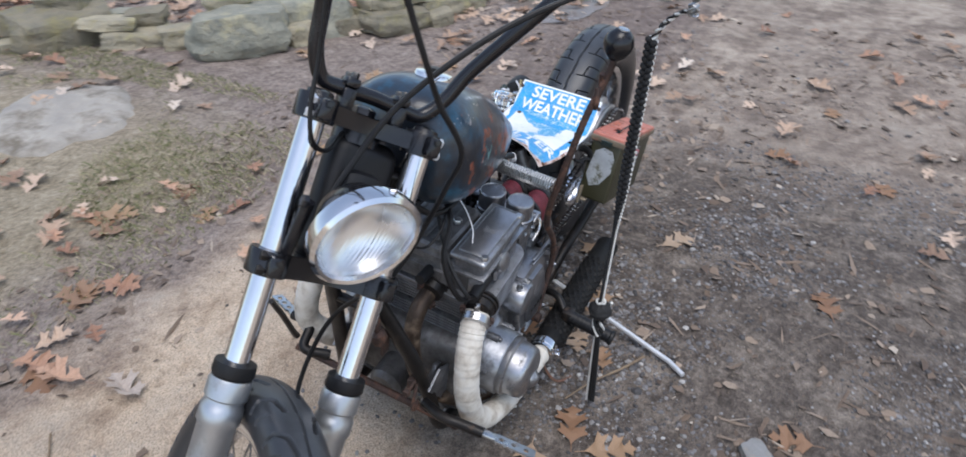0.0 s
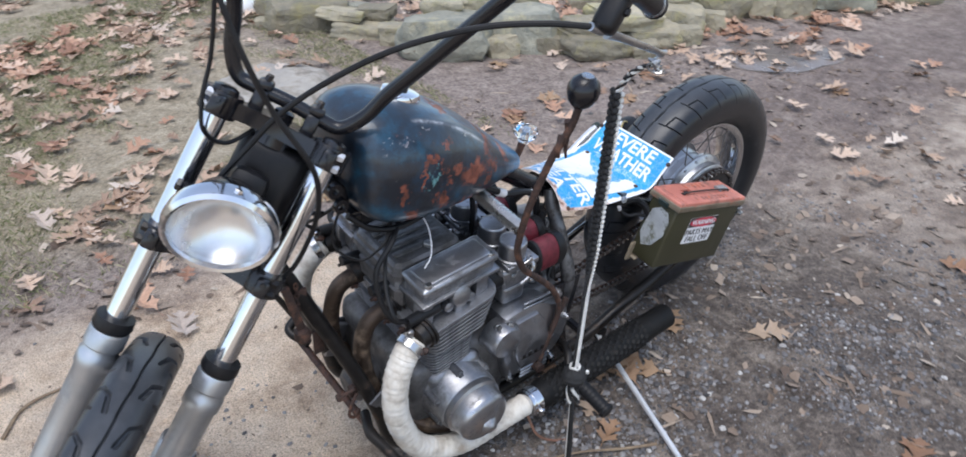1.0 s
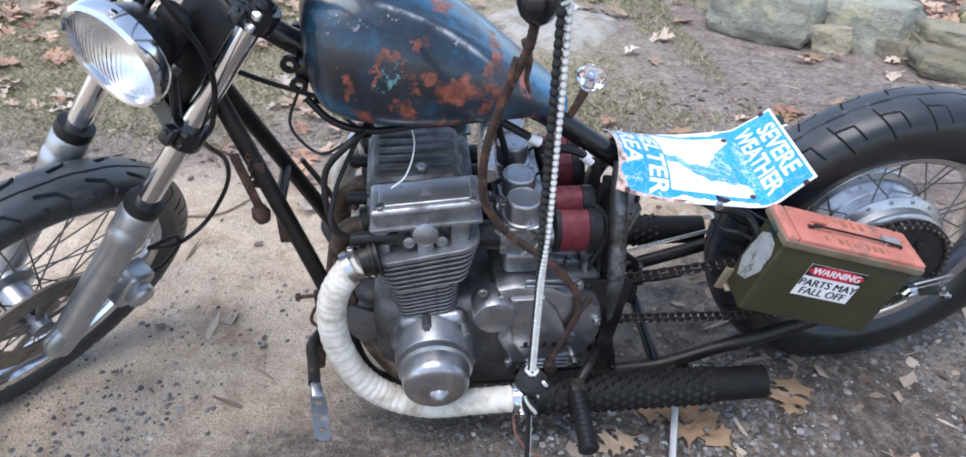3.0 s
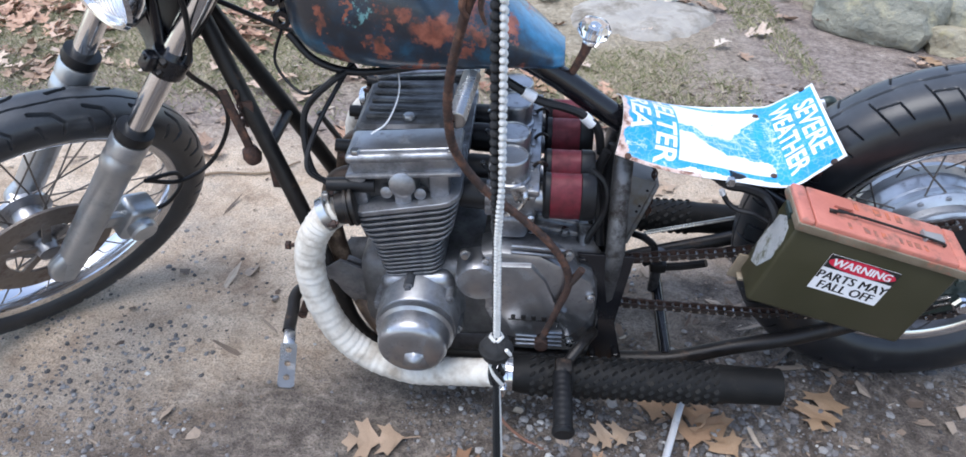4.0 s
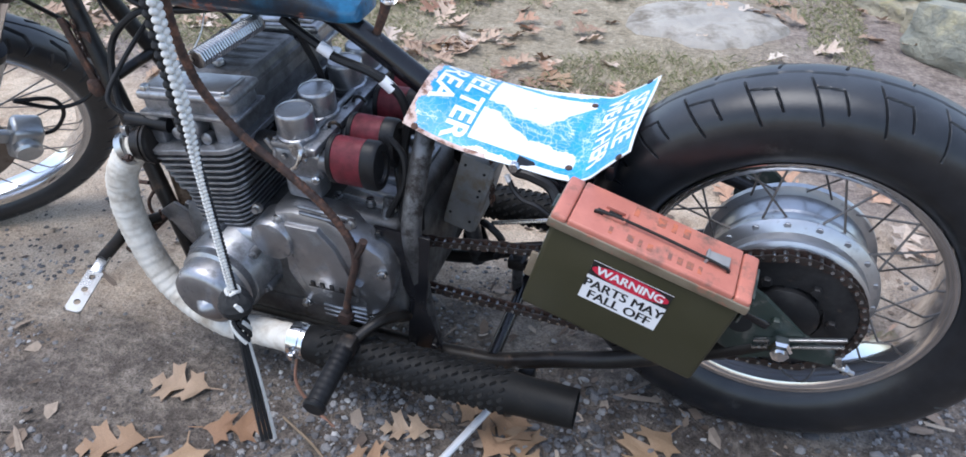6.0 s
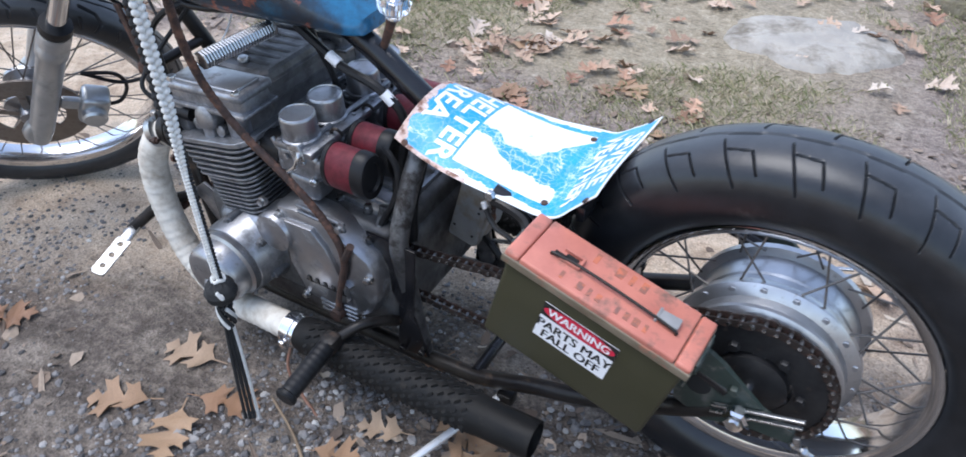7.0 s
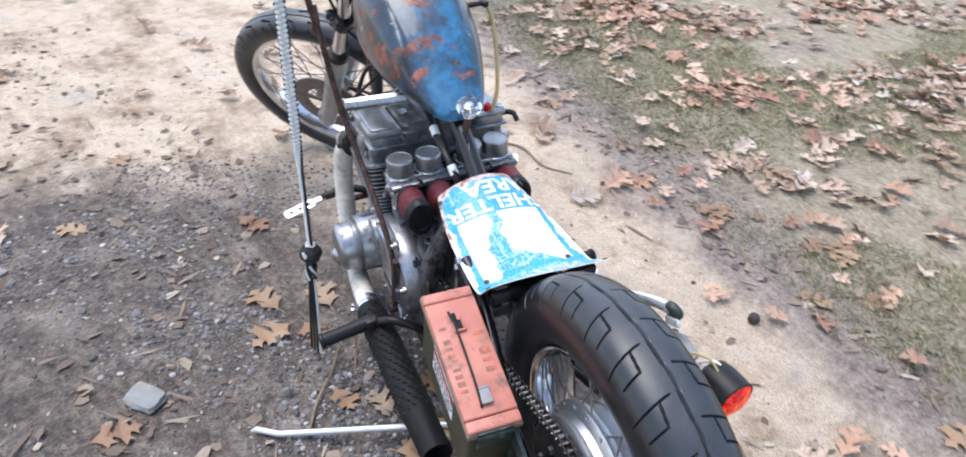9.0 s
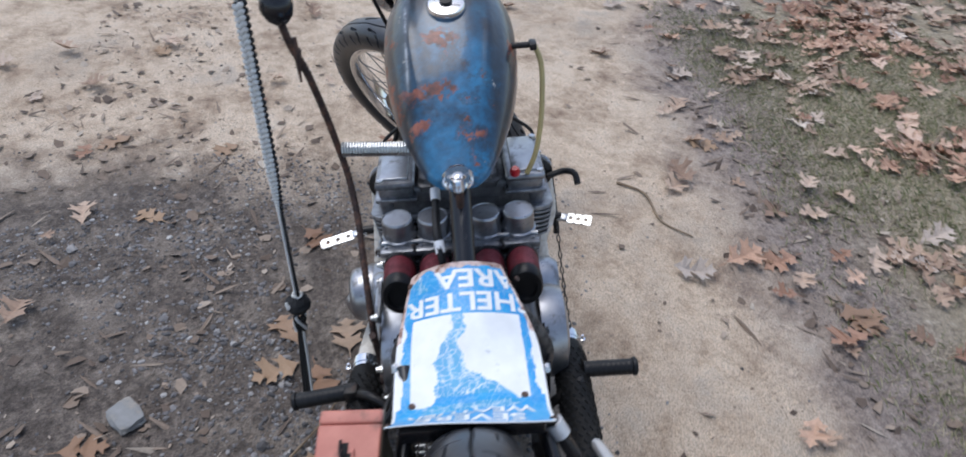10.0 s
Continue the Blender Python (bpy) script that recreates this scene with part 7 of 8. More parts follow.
# petcock and hose on the right of the tank
bm = nb()
rod(bm, (0.93, -0.115, 0.80), (0.93, -0.150, 0.80), 0.006, 10)
block(bm, (0.03, 0.014, 0.014), pose(0.93, -0.155, 0.80), 0.004)
part("petcock", bm, WORN_BLACK, tank)
cable("clear_hose", [(0.93, -0.158, 0.80), (0.915, -0.170, 0.76), (0.88, -0.165, 0.68), (0.845, -0.150, 0.62), (0.83, -0.13, 0.58)], 0.005, YELLOW_HOSE, "yellowed clear hose")
bm = nb()
lathe(bm, [(0.0, 0), (0.009, 0.002), (0.010, 0.012), (0.006, 0.02), (0.0, 0.02)], basis((0.80, -0.105, 0.60), (-0.4, 0, 1)), 14)
part("red_cap", bm, RED_PLASTIC, bike, "small red plastic cap")

# ---- spring, shift lever, crystal knob
bm = nb()
a, b = V(0.820, 0.075, 0.660), V(0.829, 0.212, 0.664)
turns = 26
ax = (b - a).normalized()
n1 = ax.orthogonal().normalized()
n2 = ax.cross(n1)
tube(bm, [a + (b - a) * (k / (turns * 8)) + 0.0125 * (math.cos(k * math.pi / 4) * n1 + math.sin(k * math.pi / 4) * n2) for k in range(turns * 8 + 1)], 0.0024, 6, smooth=False)
spring = part("coil_spring", bm, DULL_CHROME, bike, "close-wound steel coil spring")
bm = nb()
rod(bm, a, b, 0.0108, 14)
part("core", bm, DULL_CHROME, spring)
LEVER = [(0.786, 0.266, 0.943), (0.792, 0.258, 0.89), (0.812, 0.244, 0.826), (0.833, 0.232, 0.738), (0.838, 0.222, 0.668), (0.830, 0.212, 0.610), (0.795, 0.202, 0.545), (0.738, 0.195, 0.486), (0.690, 0.190, 0.432),
         (0.658, 0.187, 0.375), (0.652, 0.186, 0.330), (0.664, 0.186, 0.285), (0.682, 0.186, 0.225), (0.690, 0.186, 0.190)]
bm = nb()
tube(bm, LEVER, lambda q: 0.0066 + 0.0005 * math.cos(q * 620), 10, 24)
lever = part("shift_lever", bm, RUST, bike, "bent rusty bar as hand shift lever")
bm = nb()
lathe(bm, [(0.0, -0.028), (0.012, -0.027), (0.021, -0.018), (0.0265, -0.004), (0.027, 0.006), (0.0225, 0.018), (0.014, 0.0255), (0.010, 0.027), (0.0, 0.0275)], basis((0.785, 0.265, 0.956), (-0.06, 0.12, 1)), 36)
knob = part("knob", bm, BLACK_PAINT, lever, "black ball shift knob")
bm = nb()
lathe(bm, [(0.010, 0.0262), (0.010, 0.0285), (0.0, 0.029)], basis((0.785, 0.265, 0.956), (-0.06, 0.12, 1)), 20)
part("inset", bm, DULL_CHROME, knob)
bm = nb()
tube(bm, [(0.652, 0.186, 0.335), (0.640, 0.186, 0.355), (0.632, 0.186, 0.372)], 0.007, 8)
part("welded_stub", bm, RUST, lever)
bm = nb()
lathe(bm, [(0.0, -0.012), (0.012, -0.012), (0.012, 0.012), (0.0, 0.012)], along_y(0.690, 0.186, 0.188), 14)
part("pivot", bm, RUST, lever)
bm = nb()
tube(bm, [(0.795, 0.252, 0.90), (0.788, 0.250, 0.87), (0.790, 0.252, 0.845), (0.784, 0.251, 0.825)], (0.006, 0.002), 8)
tube(bm, [(0.803, 0.250, 0.875), (0.812, 0.256, 0.85), (0.806, 0.254, 0.835)], (0.006, 0.003), 8)
part("tie_wire", bm, RUST, lever)
bm = nb()
tube(bm, [(0.680, 0.0, 0.60), (0.668, 0, 0.625), (0.650, 0, 0.665), (0.645, 0, 0.682)], (0.005, 0.009), 10)
stem = part("knob_stem", bm, RUST, bike, "rusty stem with a cut glass knob")
bm = nb()
lathe(bm, [(0.0, -0.022), (0.010, -0.021), (0.015, -0.012), (0.0255, -0.002), (0.0265, 0.008), (0.020, 0.018), (0.009, 0.020), (0.0, 0.020)], basis((0.638, 0, 0.700), (-0.2, 0, 1)), 10)
part("glass_knob", bm, CRYSTAL, stem, "faceted clear glass knob", angle=10)
bm = nb()
lathe(bm, [(0.0, -0.020), (0.007, -0.019), (0.008, 0.006), (0.0, 0.010)], basis((0.638, 0, 0.700), (-0.2, 0, 1)), 12)
part("knob_core", bm, CHROME, stem)

# ---- seat made of a bent road sign
SIGN_LINE = spline([V(0.250, 0, 0.572), V(0.286, 0, 0.540), V(0.322, 0, 0.515), V(0.39, 0, 0.521), (0.48, 0, 0.546), V(0.578, 0, 0.579)], 16)
SIGN_CUM = [0.0]
for p, q in zip(SIGN_LINE, SIGN_LINE[1:]):
    SIGN_CUM.append(SIGN_CUM[-1] + (Vector(q) - Vector(p)).length)
SIGN_LEN, SIGN_HALF = SIGN_CUM[-1], 0.114


def on_sign(a, b, lift=0.0):
    """A point of the bent sheet: a across from its right to its left, b from the turned-up rear edge forwards."""
    b = min(max(b, 0.0), SIGN_LEN)
    i = max(k for k in range(len(SIGN_CUM) - 1) if SIGN_CUM[k] <= b)
    t = (b - SIGN_CUM[i]) / (SIGN_CUM[i + 1] - SIGN_CUM[i])
    p, q = Vector(SIGN_LINE[i]), Vector(SIGN_LINE[i + 1])
    d = (q - p).normalized()
    up = V(-d.z, 0, d.x)
    base = p + (q - p) * t
    s = max(0.0, (b - 0.10) / (SIGN_LEN - 0.10))
    k = 0.35 + 8.4 * s ** 1.4
    wave = 0.004 * math.sin(b * 30 + a * 16) * (1 - s)
    ang = k * a
    out = V(0, math.sin(ang), math.cos(ang) * 0) / k
    drop = (1 - math.cos(ang)) / k
    nrm = (up * math.cos(ang) + V(0, math.sin(ang), 0)).normalized()
    return base + out + up * (wave - drop) + nrm * lift + V(0, 0.004, 0)


def sign_half(a, b):
    """Half the sheet's width towards that side; the front corners are cut and worn away."""
    s = max(0.0, (b - 0.20) / (SIGN_LEN - 0.20))
    return SIGN_HALF - (0.046 if a < 0 else 0.012) * s ** 1.6


def sign_paint(a, b):
    """0 bare white, 1 blue, 2 scuffed blue."""
    wob = 0.006 * noise.noise((a * 40, b * 40, 0))
    if b > SIGN_LEN - 0.010 - 2.5 * wob or (abs(a) > sign_half(a, b) - 0.006 and b > 0.24 + 8 * wob):
        return 4
    if abs(a) > sign_half(a, b) - 0.005 or b < 0.005:
        return 0
    if b > SIGN_LEN - 0.045 and a > 0.045 + 4 * wob and noise.noise((a * 26, b * 26, 7)) > -0.05:
        return 2
    if b < 0.104 + wob or b > SIGN_LEN - 0.098:
        return 2 if 0.085 < b < 0.11 and abs(a) < 0.07 else 1
    if 0.088 < abs(a) < 0.101 + wob:
        return 1
    s = (b - 0.10) / (SIGN_LEN - 0.198)
    steps = (0.0, 0.18, 0.3, 0.48, 0.67, 0.85, 1.0)
    centre = float(np.interp(s, steps, (-0.010, 0.0, 0.012, 0.032, 0.025, 0.012, 0.014)))
    half = float(np.interp(s, steps, (0.066, 0.052, 0.034, 0.022, 0.014, 0.011, 0.009)))
    return 2 if abs(a - centre) < half + 2.2 * wob and s > 0.12 else 1 if abs(a - centre) < half + 2.2 * wob else 0


bm = nb()
na, nbb = 100, 150
TH = 0.0012
def sheet(i, j):
    a, b = -1 + 2 * i / na, SIGN_LEN * j / nbb
    return a * sign_half(a, b), b


grid = [[on_sign(*sheet(i, j), 0) for i in range(na + 1)] for j in range(nbb + 1)]
low = [[on_sign(*sheet(i, j), -TH) for i in range(na + 1)] for j in range(nbb + 1)]
vt = [[bm.verts.new(p) for p in row] for row in grid]
vl = [[bm.verts.new(p) for p in row] for row in low]
for j in range(nbb):
    for i in range(na):
        f = bm.faces.new((vt[j][i], vt[j][i + 1], vt[j + 1][i + 1], vt[j + 1][i]))
        f.material_index = sign_paint(*sheet(i + 0.5, j + 0.5))
        f = bm.faces.new((vl[j][i], vl[j + 1][i], vl[j + 1][i + 1], vl[j][i + 1]))
        f.material_index = 3
for j in range(nbb):
    for i in (0, na):
        bm.faces.new((vt[j][i], vt[j + 1][i], vl[j + 1][i], vl[j][i])).material_index = 0
for i in range(na):
    for j in (0, nbb):
        bm.faces.new((vt[j][i], vt[j][i + 1], vl[j][i + 1], vl[j][i])).material_index = 0
seat = part("seat", bm, [WHITE_PAINT, BLUE_PAINT, SCRATCHED_BLUE, DULL_CHROME, SIGN_RUST], bike, "seat bent from a scuffed blue and white severe weather sign", angle=60)
for text, a, b, size, sq in (("SEVERE", 0.0, 0.028, 0.046, 0.98), ("WEATHER", 0.0, 0.069, 0.046, 0.80), ("SHELTER", -0.006, SIGN_LEN - 0.074, 0.048, 1.06), ("AREA", -0.022, SIGN_LEN - 0.030, 0.048, 1.1)):
    lettering(text, size, Matrix.Translation((a, -b, 0)), lambda x, y: on_sign(x, -y, 0.0006), "lettering", WHITE_PAINT, seat, sq * 1.06, 0.0012, 26,
              lambda x, y: abs(x) < sign_half(x, -y) - 0.004)
for a, b in ((0.086, 0.108), (-0.080, 0.108), (0.112, 0.020), (-0.112, 0.020), (0.10, SIGN_LEN - 0.02), (-0.10, SIGN_LEN - 0.02)):
    bm = nb()
    p = on_sign(a, b, 0.0)
    nrm = (on_sign(a, b, 0.01) - p).normalized()
    lathe(bm, [(0.0055, 0), (0.005, 0.002), (0.0, 0.003)], basis(p, nrm), 14)
    part("screw", bm, RUST, seat)
bm = nb()
block(bm, (0.24, 0.10, 0.02), pose(0.42, 0.0, 0.505, 0, -14, 0), 0.005)
for s in (1, -1):
    tube(bm, [(0.30, s * 0.085, 0.485), (0.36, s * 0.085, 0.490), (0.46, s * 0.06, 0.515), (0.55, s * 0.02, 0.54)], 0.011, 10)
rod(bm, (0.312, -0.115, 0.490), (0.312, 0.10, 0.490), 0.012, 12)
part("seat_pan", bm, BLACK_PAINT, bike)
bm = nb()
block(bm, (0.014, 0.205, 0.026), pose(0.277, 0.003, 0.522), 0.004)
part("seat_channel", bm, BLACK_PAINT, bike, "black steel channel under the sign's rear edge")
bm = nb()
tube(bm, [(0.318, -0.105, 0.498), (0.305, -0.128, 0.452), (0.290, -0.150, 0.402), (0.278, -0.152, 0.340)], 0.0105, 12)
strut_rear = part("seat_strut", bm, BLACK_PAINT, bike, "short black strut beside the rear tyre")
bm = nb()
lathe(bm, [(0.0108, -0.014), (0.0145, -0.013), (0.0145, 0.013), (0.0108, 0.014)], basis((0.310, -0.120, 0.470), (-0.26, -0.44, -0.86)), 18)
part("sleeve", bm, ZINC, strut_rear, "bright plated sleeve")

# ---- battery case, hoses and chain behind the engine
CASE = pose(0.543, -0.072, 0.325, 0, -16, 0)
bm = nb()
block(bm, (0.060, 0.085, 0.165), CASE, 0.006)
block(bm, (0.008, 0.091, 0.150), CASE @ pose(-0.030, 0, 0.004), 0.002)
battery = part("battery_box", bm, GREY_BOX, bike, "scuffed grey sheet metal battery box")
for dx, dz in ((-0.018, 0.060), (-0.019, 0.022), (-0.019, 0.008), (-0.019, -0.055), (0.018, 0.064), (0.020, -0.05)):
    bm = nb()
    bolt(bm, CASE @ V(dx, 0.0425, dz), (0, 1, 0), 0.0028, 0.0015)
    part("rivet", bm, NEAR_BLACK, battery)
bm = nb()
rod(bm, (0.500, -0.04, 0.266), (0.330, -0.04, 0.317), 0.004, 8)
part("linkage_rod", bm, DULL_CHROME, bike)
# hoses that run from under the sign's rear edge to the end of the tool box
cable("hose", [(0.43, 0.085, 0.503), (0.41, 0.110, 0.503), (0.385, 0.115, 0.502), (0.354, 0.118, 0.489), (0.336, 0.138, 0.466), (0.335, 0.142, 0.43), (0.34, 0.142, 0.40)], 0.0085)
cable("wire", [(0.417, 0.118, 0.489), (0.408, 0.122, 0.476), (0.392, 0.130, 0.468), (0.370, 0.136, 0.467), (0.345, 0.140, 0.455)], 0.0042)
cable("wire_end", [(0.421, 0.117, 0.497), (0.417, 0.118, 0.488)], 0.0046, ZINC)
cable("hose", [(0.52, -0.045, 0.26), (0.498, -0.03, 0.262), (0.478, -0.025, 0.245), (0.477, -0.025, 0.215), (0.49, -0.03, 0.195)], 0.007)
cable("loom", [(0.600, 0.05, 0.515), (0.612, 0.055, 0.47), (0.605, 0.085, 0.42), (0.600, 0.108, 0.36)], 0.0085)
cable("loom", [(0.585, 0.02, 0.51), (0.588, 0.04, 0.45), (0.588, 0.07, 0.40), (0.586, 0.085, 0.33)], 0.011)
cable("loom", [(0.622, 0.04, 0.505), (0.632, 0.05, 0.46), (0.622, 0.07, 0.42), (0.614, 0.085, 0.37)], 0.004)
bm = nb()
for k in range(14):
    m = pose(0.500 + 0.0012 * math.sin(k), -0.04, 0.450 - 0.0105 * k, 0, 0, 90 * (k % 2))
    tube(bm, [m @ V(0.0045 * math.cos(t), 0, 0.0095 * math.sin(t)) for t in (2 * math.pi * q / 10 for q in range(11))], 0.0017, 5, smooth=False)
part("hanging_chain", bm, RUST, bike, "short rusty chain hanging below the seat")
bm = nb()
block(bm, (0.020, 0.006, 0.050), pose(0.370, 0.142, 0.360, 0, -14, 0), 0.002)
block(bm, (0.034, 0.022, 0.006), pose(0.355, 0.150, 0.345), 0.002)
part("box_bracket", bm, LID_RIM, bike)

# ---- drive chain: one link after another round both sprockets
def chain_way():
    pts = []
    for k in range(13):
        a = radians(84 + 192 * k / 12)
        pts.append(V(0.009 + 0.107 * math.cos(a), 0.095, 0.328 + 0.107 * math.sin(a)))
    pts += [V(x, 0.092, z) for x, z in ((0.10, 0.212), (0.266, 0.200), (0.417, 0.202), (0.55, 0.206))]
    for k in range(7):
        a = radians(-100 + 200 * k / 6)
        pts.append(V(0.640 + 0.053 * math.cos(a), 0.092, 0.260 + 0.053 * math.sin(a)))
    pts += [V(x, 0.092, z) for x, z in ((0.55, 0.317), (0.456, 0.332), (0.368, 0.346), (0.18, 0.388))]
    return spline(pts + [pts[0]], 10)


way = chain_way()
PITCH = 0.0159
bm = nb()
for dy in (-0.0075, 0.0075):
    ring = [(0.0115 * math.cos(t) * 1.0, 0.0086 * math.sin(t) * (0.85 + 0.15 * math.cos(2 * t))) for t in (2 * math.pi * q / 14 for q in range(14))]
    prism(bm, ring, 0.002, basis((0, dy, 0), (0, 1, 0), (1, 0, 0)))
plates = len(bm.faces)
for dx in (-PITCH / 2, PITCH / 2):
    rod(bm, (dx, -0.0105, 0), (dx, 0.0105, 0), 0.0028, 8)
# pins in brighter metal, standing in for highlights on the rollers
bm.faces.ensure_lookup_table()
for f in bm.faces[plates:]:
    f.material_index = 1
LINK = bpy.data.meshes.new("link")
bmesh.ops.recalc_face_normals(bm, faces=bm.faces)
bm.to_mesh(LINK)
bm.free()
CHAIN_STEEL = surface("oily_chain_steel", (0.052, 0.042, 0.038), (0.026, 0.021, 0.019), 80, (0.3, 0.5), 0.5, grime=(0.075, 0.036, 0.024), gscale=60, random_tint=0.3)
LINK.materials.append(CHAIN_STEEL)
LINK.materials.append(DULL_CHROME)
chain = sub("drive_chain", bike, "oily drive chain with brown rust")
gone, k = 0.0, 0
for p, q in zip(way, way[1:]):
    ln = (q - p).length
    while gone < ln:
        c = p + (q - p) * (gone / ln)
        piece("link", LINK, basis(c, (0, 1, 0), (q - p)) @ pose(0, 0, 0, 90, 0, 0) @ Matrix.Diagonal((1, 1 if k % 2 else 0.8, 1, 1)), chain)
        gone += PITCH
        k += 1
    gone -= ln
bm = nb()
lathe(bm, [(0.0, 0), (0.045, 0), (0.045, 0.008), (0.0, 0.008)], along_y(0.640, 0.088, 0.260), 30)
part("front_sprocket", bm, WORN_BLACK, bike)

# ---- ammunition box on the left of the rear wheel
BX = Vector((0.257, -0.0145, 0.068)).normalized()
BY = Vector((0.02, 1, 0.0))
BY = (BY - BY.dot(BX) * BX).normalized()
BZ = BX.cross(BY)
BOX = Matrix((BX, BY, BZ)).transposed().to_4x4()
BOX.translation = (0.195, 0.1815, 0.4945)
BL, BW, BH = 0.270, 0.090, 0.185
bm = nb()
block(bm, (BL - 0.008, BW - 0.008, BH - 0.02), BOX @ pose(0, 0, -BH / 2 - 0.008), 0.007, 3)
ammo = part("tool_box", bm, OLIVE, bike, "olive drab steel ammunition box with faded orange lid")
bm = nb()
block(bm, (BL - 0.046, BW, 0.012), BOX @ pose(0, 0, -0.006), 0.003, 3)
for e in (1, -1):
    block(bm, (0.0215, BW, 0.012), BOX @ pose(e * (BL / 2 - 0.011), 0, -0.0065), 0.004, 3)
lid = part("lid", bm, ORANGE, ammo, "faded orange painted lid with scuffed edges")
bm = nb()
loft(bm, [[BOX @ V(sx * (BL / 2 - i), sy * (BW / 2 - i), z) for sx, sy in ((1, 1), (-1, 1), (-1, -1), (1, -1))] for i, z in ((0.0, -0.0085), (-0.0012, -0.010), (-0.0012, -0.021), (0.001, -0.024))])
part("lid_rim", bm, LID_RIM, ammo, "lid edge in worn olive and orange paint")
bm = nb()
for dy in (-0.009, 0.009):
    block(bm, (0.030, 0.003, 0.006), BOX @ pose(0.060, dy, 0.002), 0.001)
block(bm, (0.004, 0.020, 0.007), BOX @ pose(0.046, 0, 0.0025), 0.001)
part("handle_bracket", bm, ORANGE, lid, "bent up lid tab in scuffed orange paint")
bm = nb()
block(bm, (0.028, 0.019, 0.004), BOX @ pose(-0.082, 0, 0.0055, 0, 6, 0), 0.0015)
block(bm, (0.004, 0.022, 0.008), BOX @ pose(-0.067, 0, 0.003), 0.001)
part("handle_bracket", bm, GREY_BOX, lid, "bare grey steel lid tab")
bm = nb()
tube(bm, [BOX @ V(*p) for p in ((0.086, 0.010, 0.0015), (0.084, 0.010, 0.005), (0.070, 0.009, 0.0055), (0.055, 0.007, 0.006), (0.0, 0.007, 0.0065), (-0.070, 0.009, 0.006), (-0.095, 0.011, 0.005), (-0.097, 0.011, 0.001))], 0.0021, 8, 6)
part("carry_handle", bm, WORN_BLACK, lid)
# flat dark blocks stand in for the shade of the slots
bm = nb()
block(bm, (0.020, 0.010, 0.0012), BOX @ pose(0.074, 0.004, 0.0006), 0.0)
block(bm, (0.018, 0.012, 0.0012), BOX @ pose(0.060, 0, 0.0006), 0.0)
part("slot_shade", bm, NEAR_BLACK, lid)
for x0, y0, n, w, h in ((0.035, -0.027, 6, 0.013, 0.018), (0.058, 0.029, 10, 0.010, 0.013)):
    for k in range(n):
        if k in (1, 5):
            continue
        bm = nb()
        block(bm, (w * (0.5 + 0.2 * (k % 3)), h, 0.0006), BOX @ pose(x0 - 1.35 * w * k, y0, 0.0003), 0.0, 1)
        part("stencil_bar", bm, STENCIL, lid)
bm = nb()
block(bm, (0.004, 0.030, 0.014), BOX @ pose(BL / 2 + 0.0005, 0, -0.022), 0.0015)
rod(bm, BOX @ V(BL / 2 + 0.003, -0.015, -0.018), BOX @ V(BL / 2 + 0.003, 0.015, -0.018), 0.003, 8)
part("latch", bm, GREEN_STEEL, ammo)
bm = nb()
block(bm, (0.004, 0.06, 0.05), BOX @ pose(-BL / 2 - 0.002, 0, -0.03), 0.0015)
rod(bm, BOX @ V(-BL / 2 - 0.003, -0.03, -0.018), BOX @ V(-BL / 2 - 0.003, 0.03, -0.018), 0.004, 10)
part("hinge", bm, GREEN_STEEL, ammo)
bm = nb()
prism(bm, [(-0.032, -0.118), (-0.016, -0.146), (0.010, -0.134), (0.031, -0.096), (0.031, -0.060), (0.020, -0.040), (-0.004, -0.036), (-0.024, -0.050), (-0.030, -0.084)], 0.001, BOX @ basis((BL / 2 - 0.0037, 0.0, 0), (1, 0, 0), (0, 1, 0)))
part("shiny_patch", bm, BARE_PATCH, ammo, "worn patch of bare pale metal on the box end")
# warning label
LABEL_C = BOX.inverted() @ V(0.223, 0.228, 0.415)
ST = BOX @ Matrix.Translation((LABEL_C.x, BW / 2 - 0.0036, LABEL_C.z)) @ pose(0, 0, 0, 90, 0, 180)
LW, LH = 0.112, 0.072
bm = nb()
block(bm, (LW, LH, 0.001), ST, 0)
label = part("warning_label", bm, LABEL_WHITE, ammo, "white warning sticker with red oval and black capitals")
bm = nb()
block(bm, (LW, LH * 0.36, 0.0004), ST @ pose(0, LH * 0.32, 0.0007), 0)
part("black_band", bm, LABEL_BLACK, label)
bm = nb()
lathe(bm, [(0.0, 0.0), (0.054, 0.0), (0.054, 0.0003), (0.0, 0.0003)], ST @ pose(0, LH * 0.32, 0.0011), 40, 0.235)
part("red_oval", bm, LABEL_RED, label)
for text, y, size, mat_, lift, sq in (("WARNING", LH * 0.32, 0.0205, LABEL_WHITE, 0.0018, 0.95), ("PARTS MAY", -LH * 0.07, 0.0225, LABEL_BLACK, 0.0008, 0.98), ("FALL OFF", -LH * 0.34, 0.0225, LABEL_BLACK, 0.0008, 0.98)):
    for dx, dz in ((-0.0007, 0.0), (0.0007, 0.0002)):
        lettering(text, size, Matrix.Translation((dx, y, 0)), lambda x, yy, k=lift + dz: ST @ V(x, yy, k), "lettering", mat_, label, sq, 0.0)

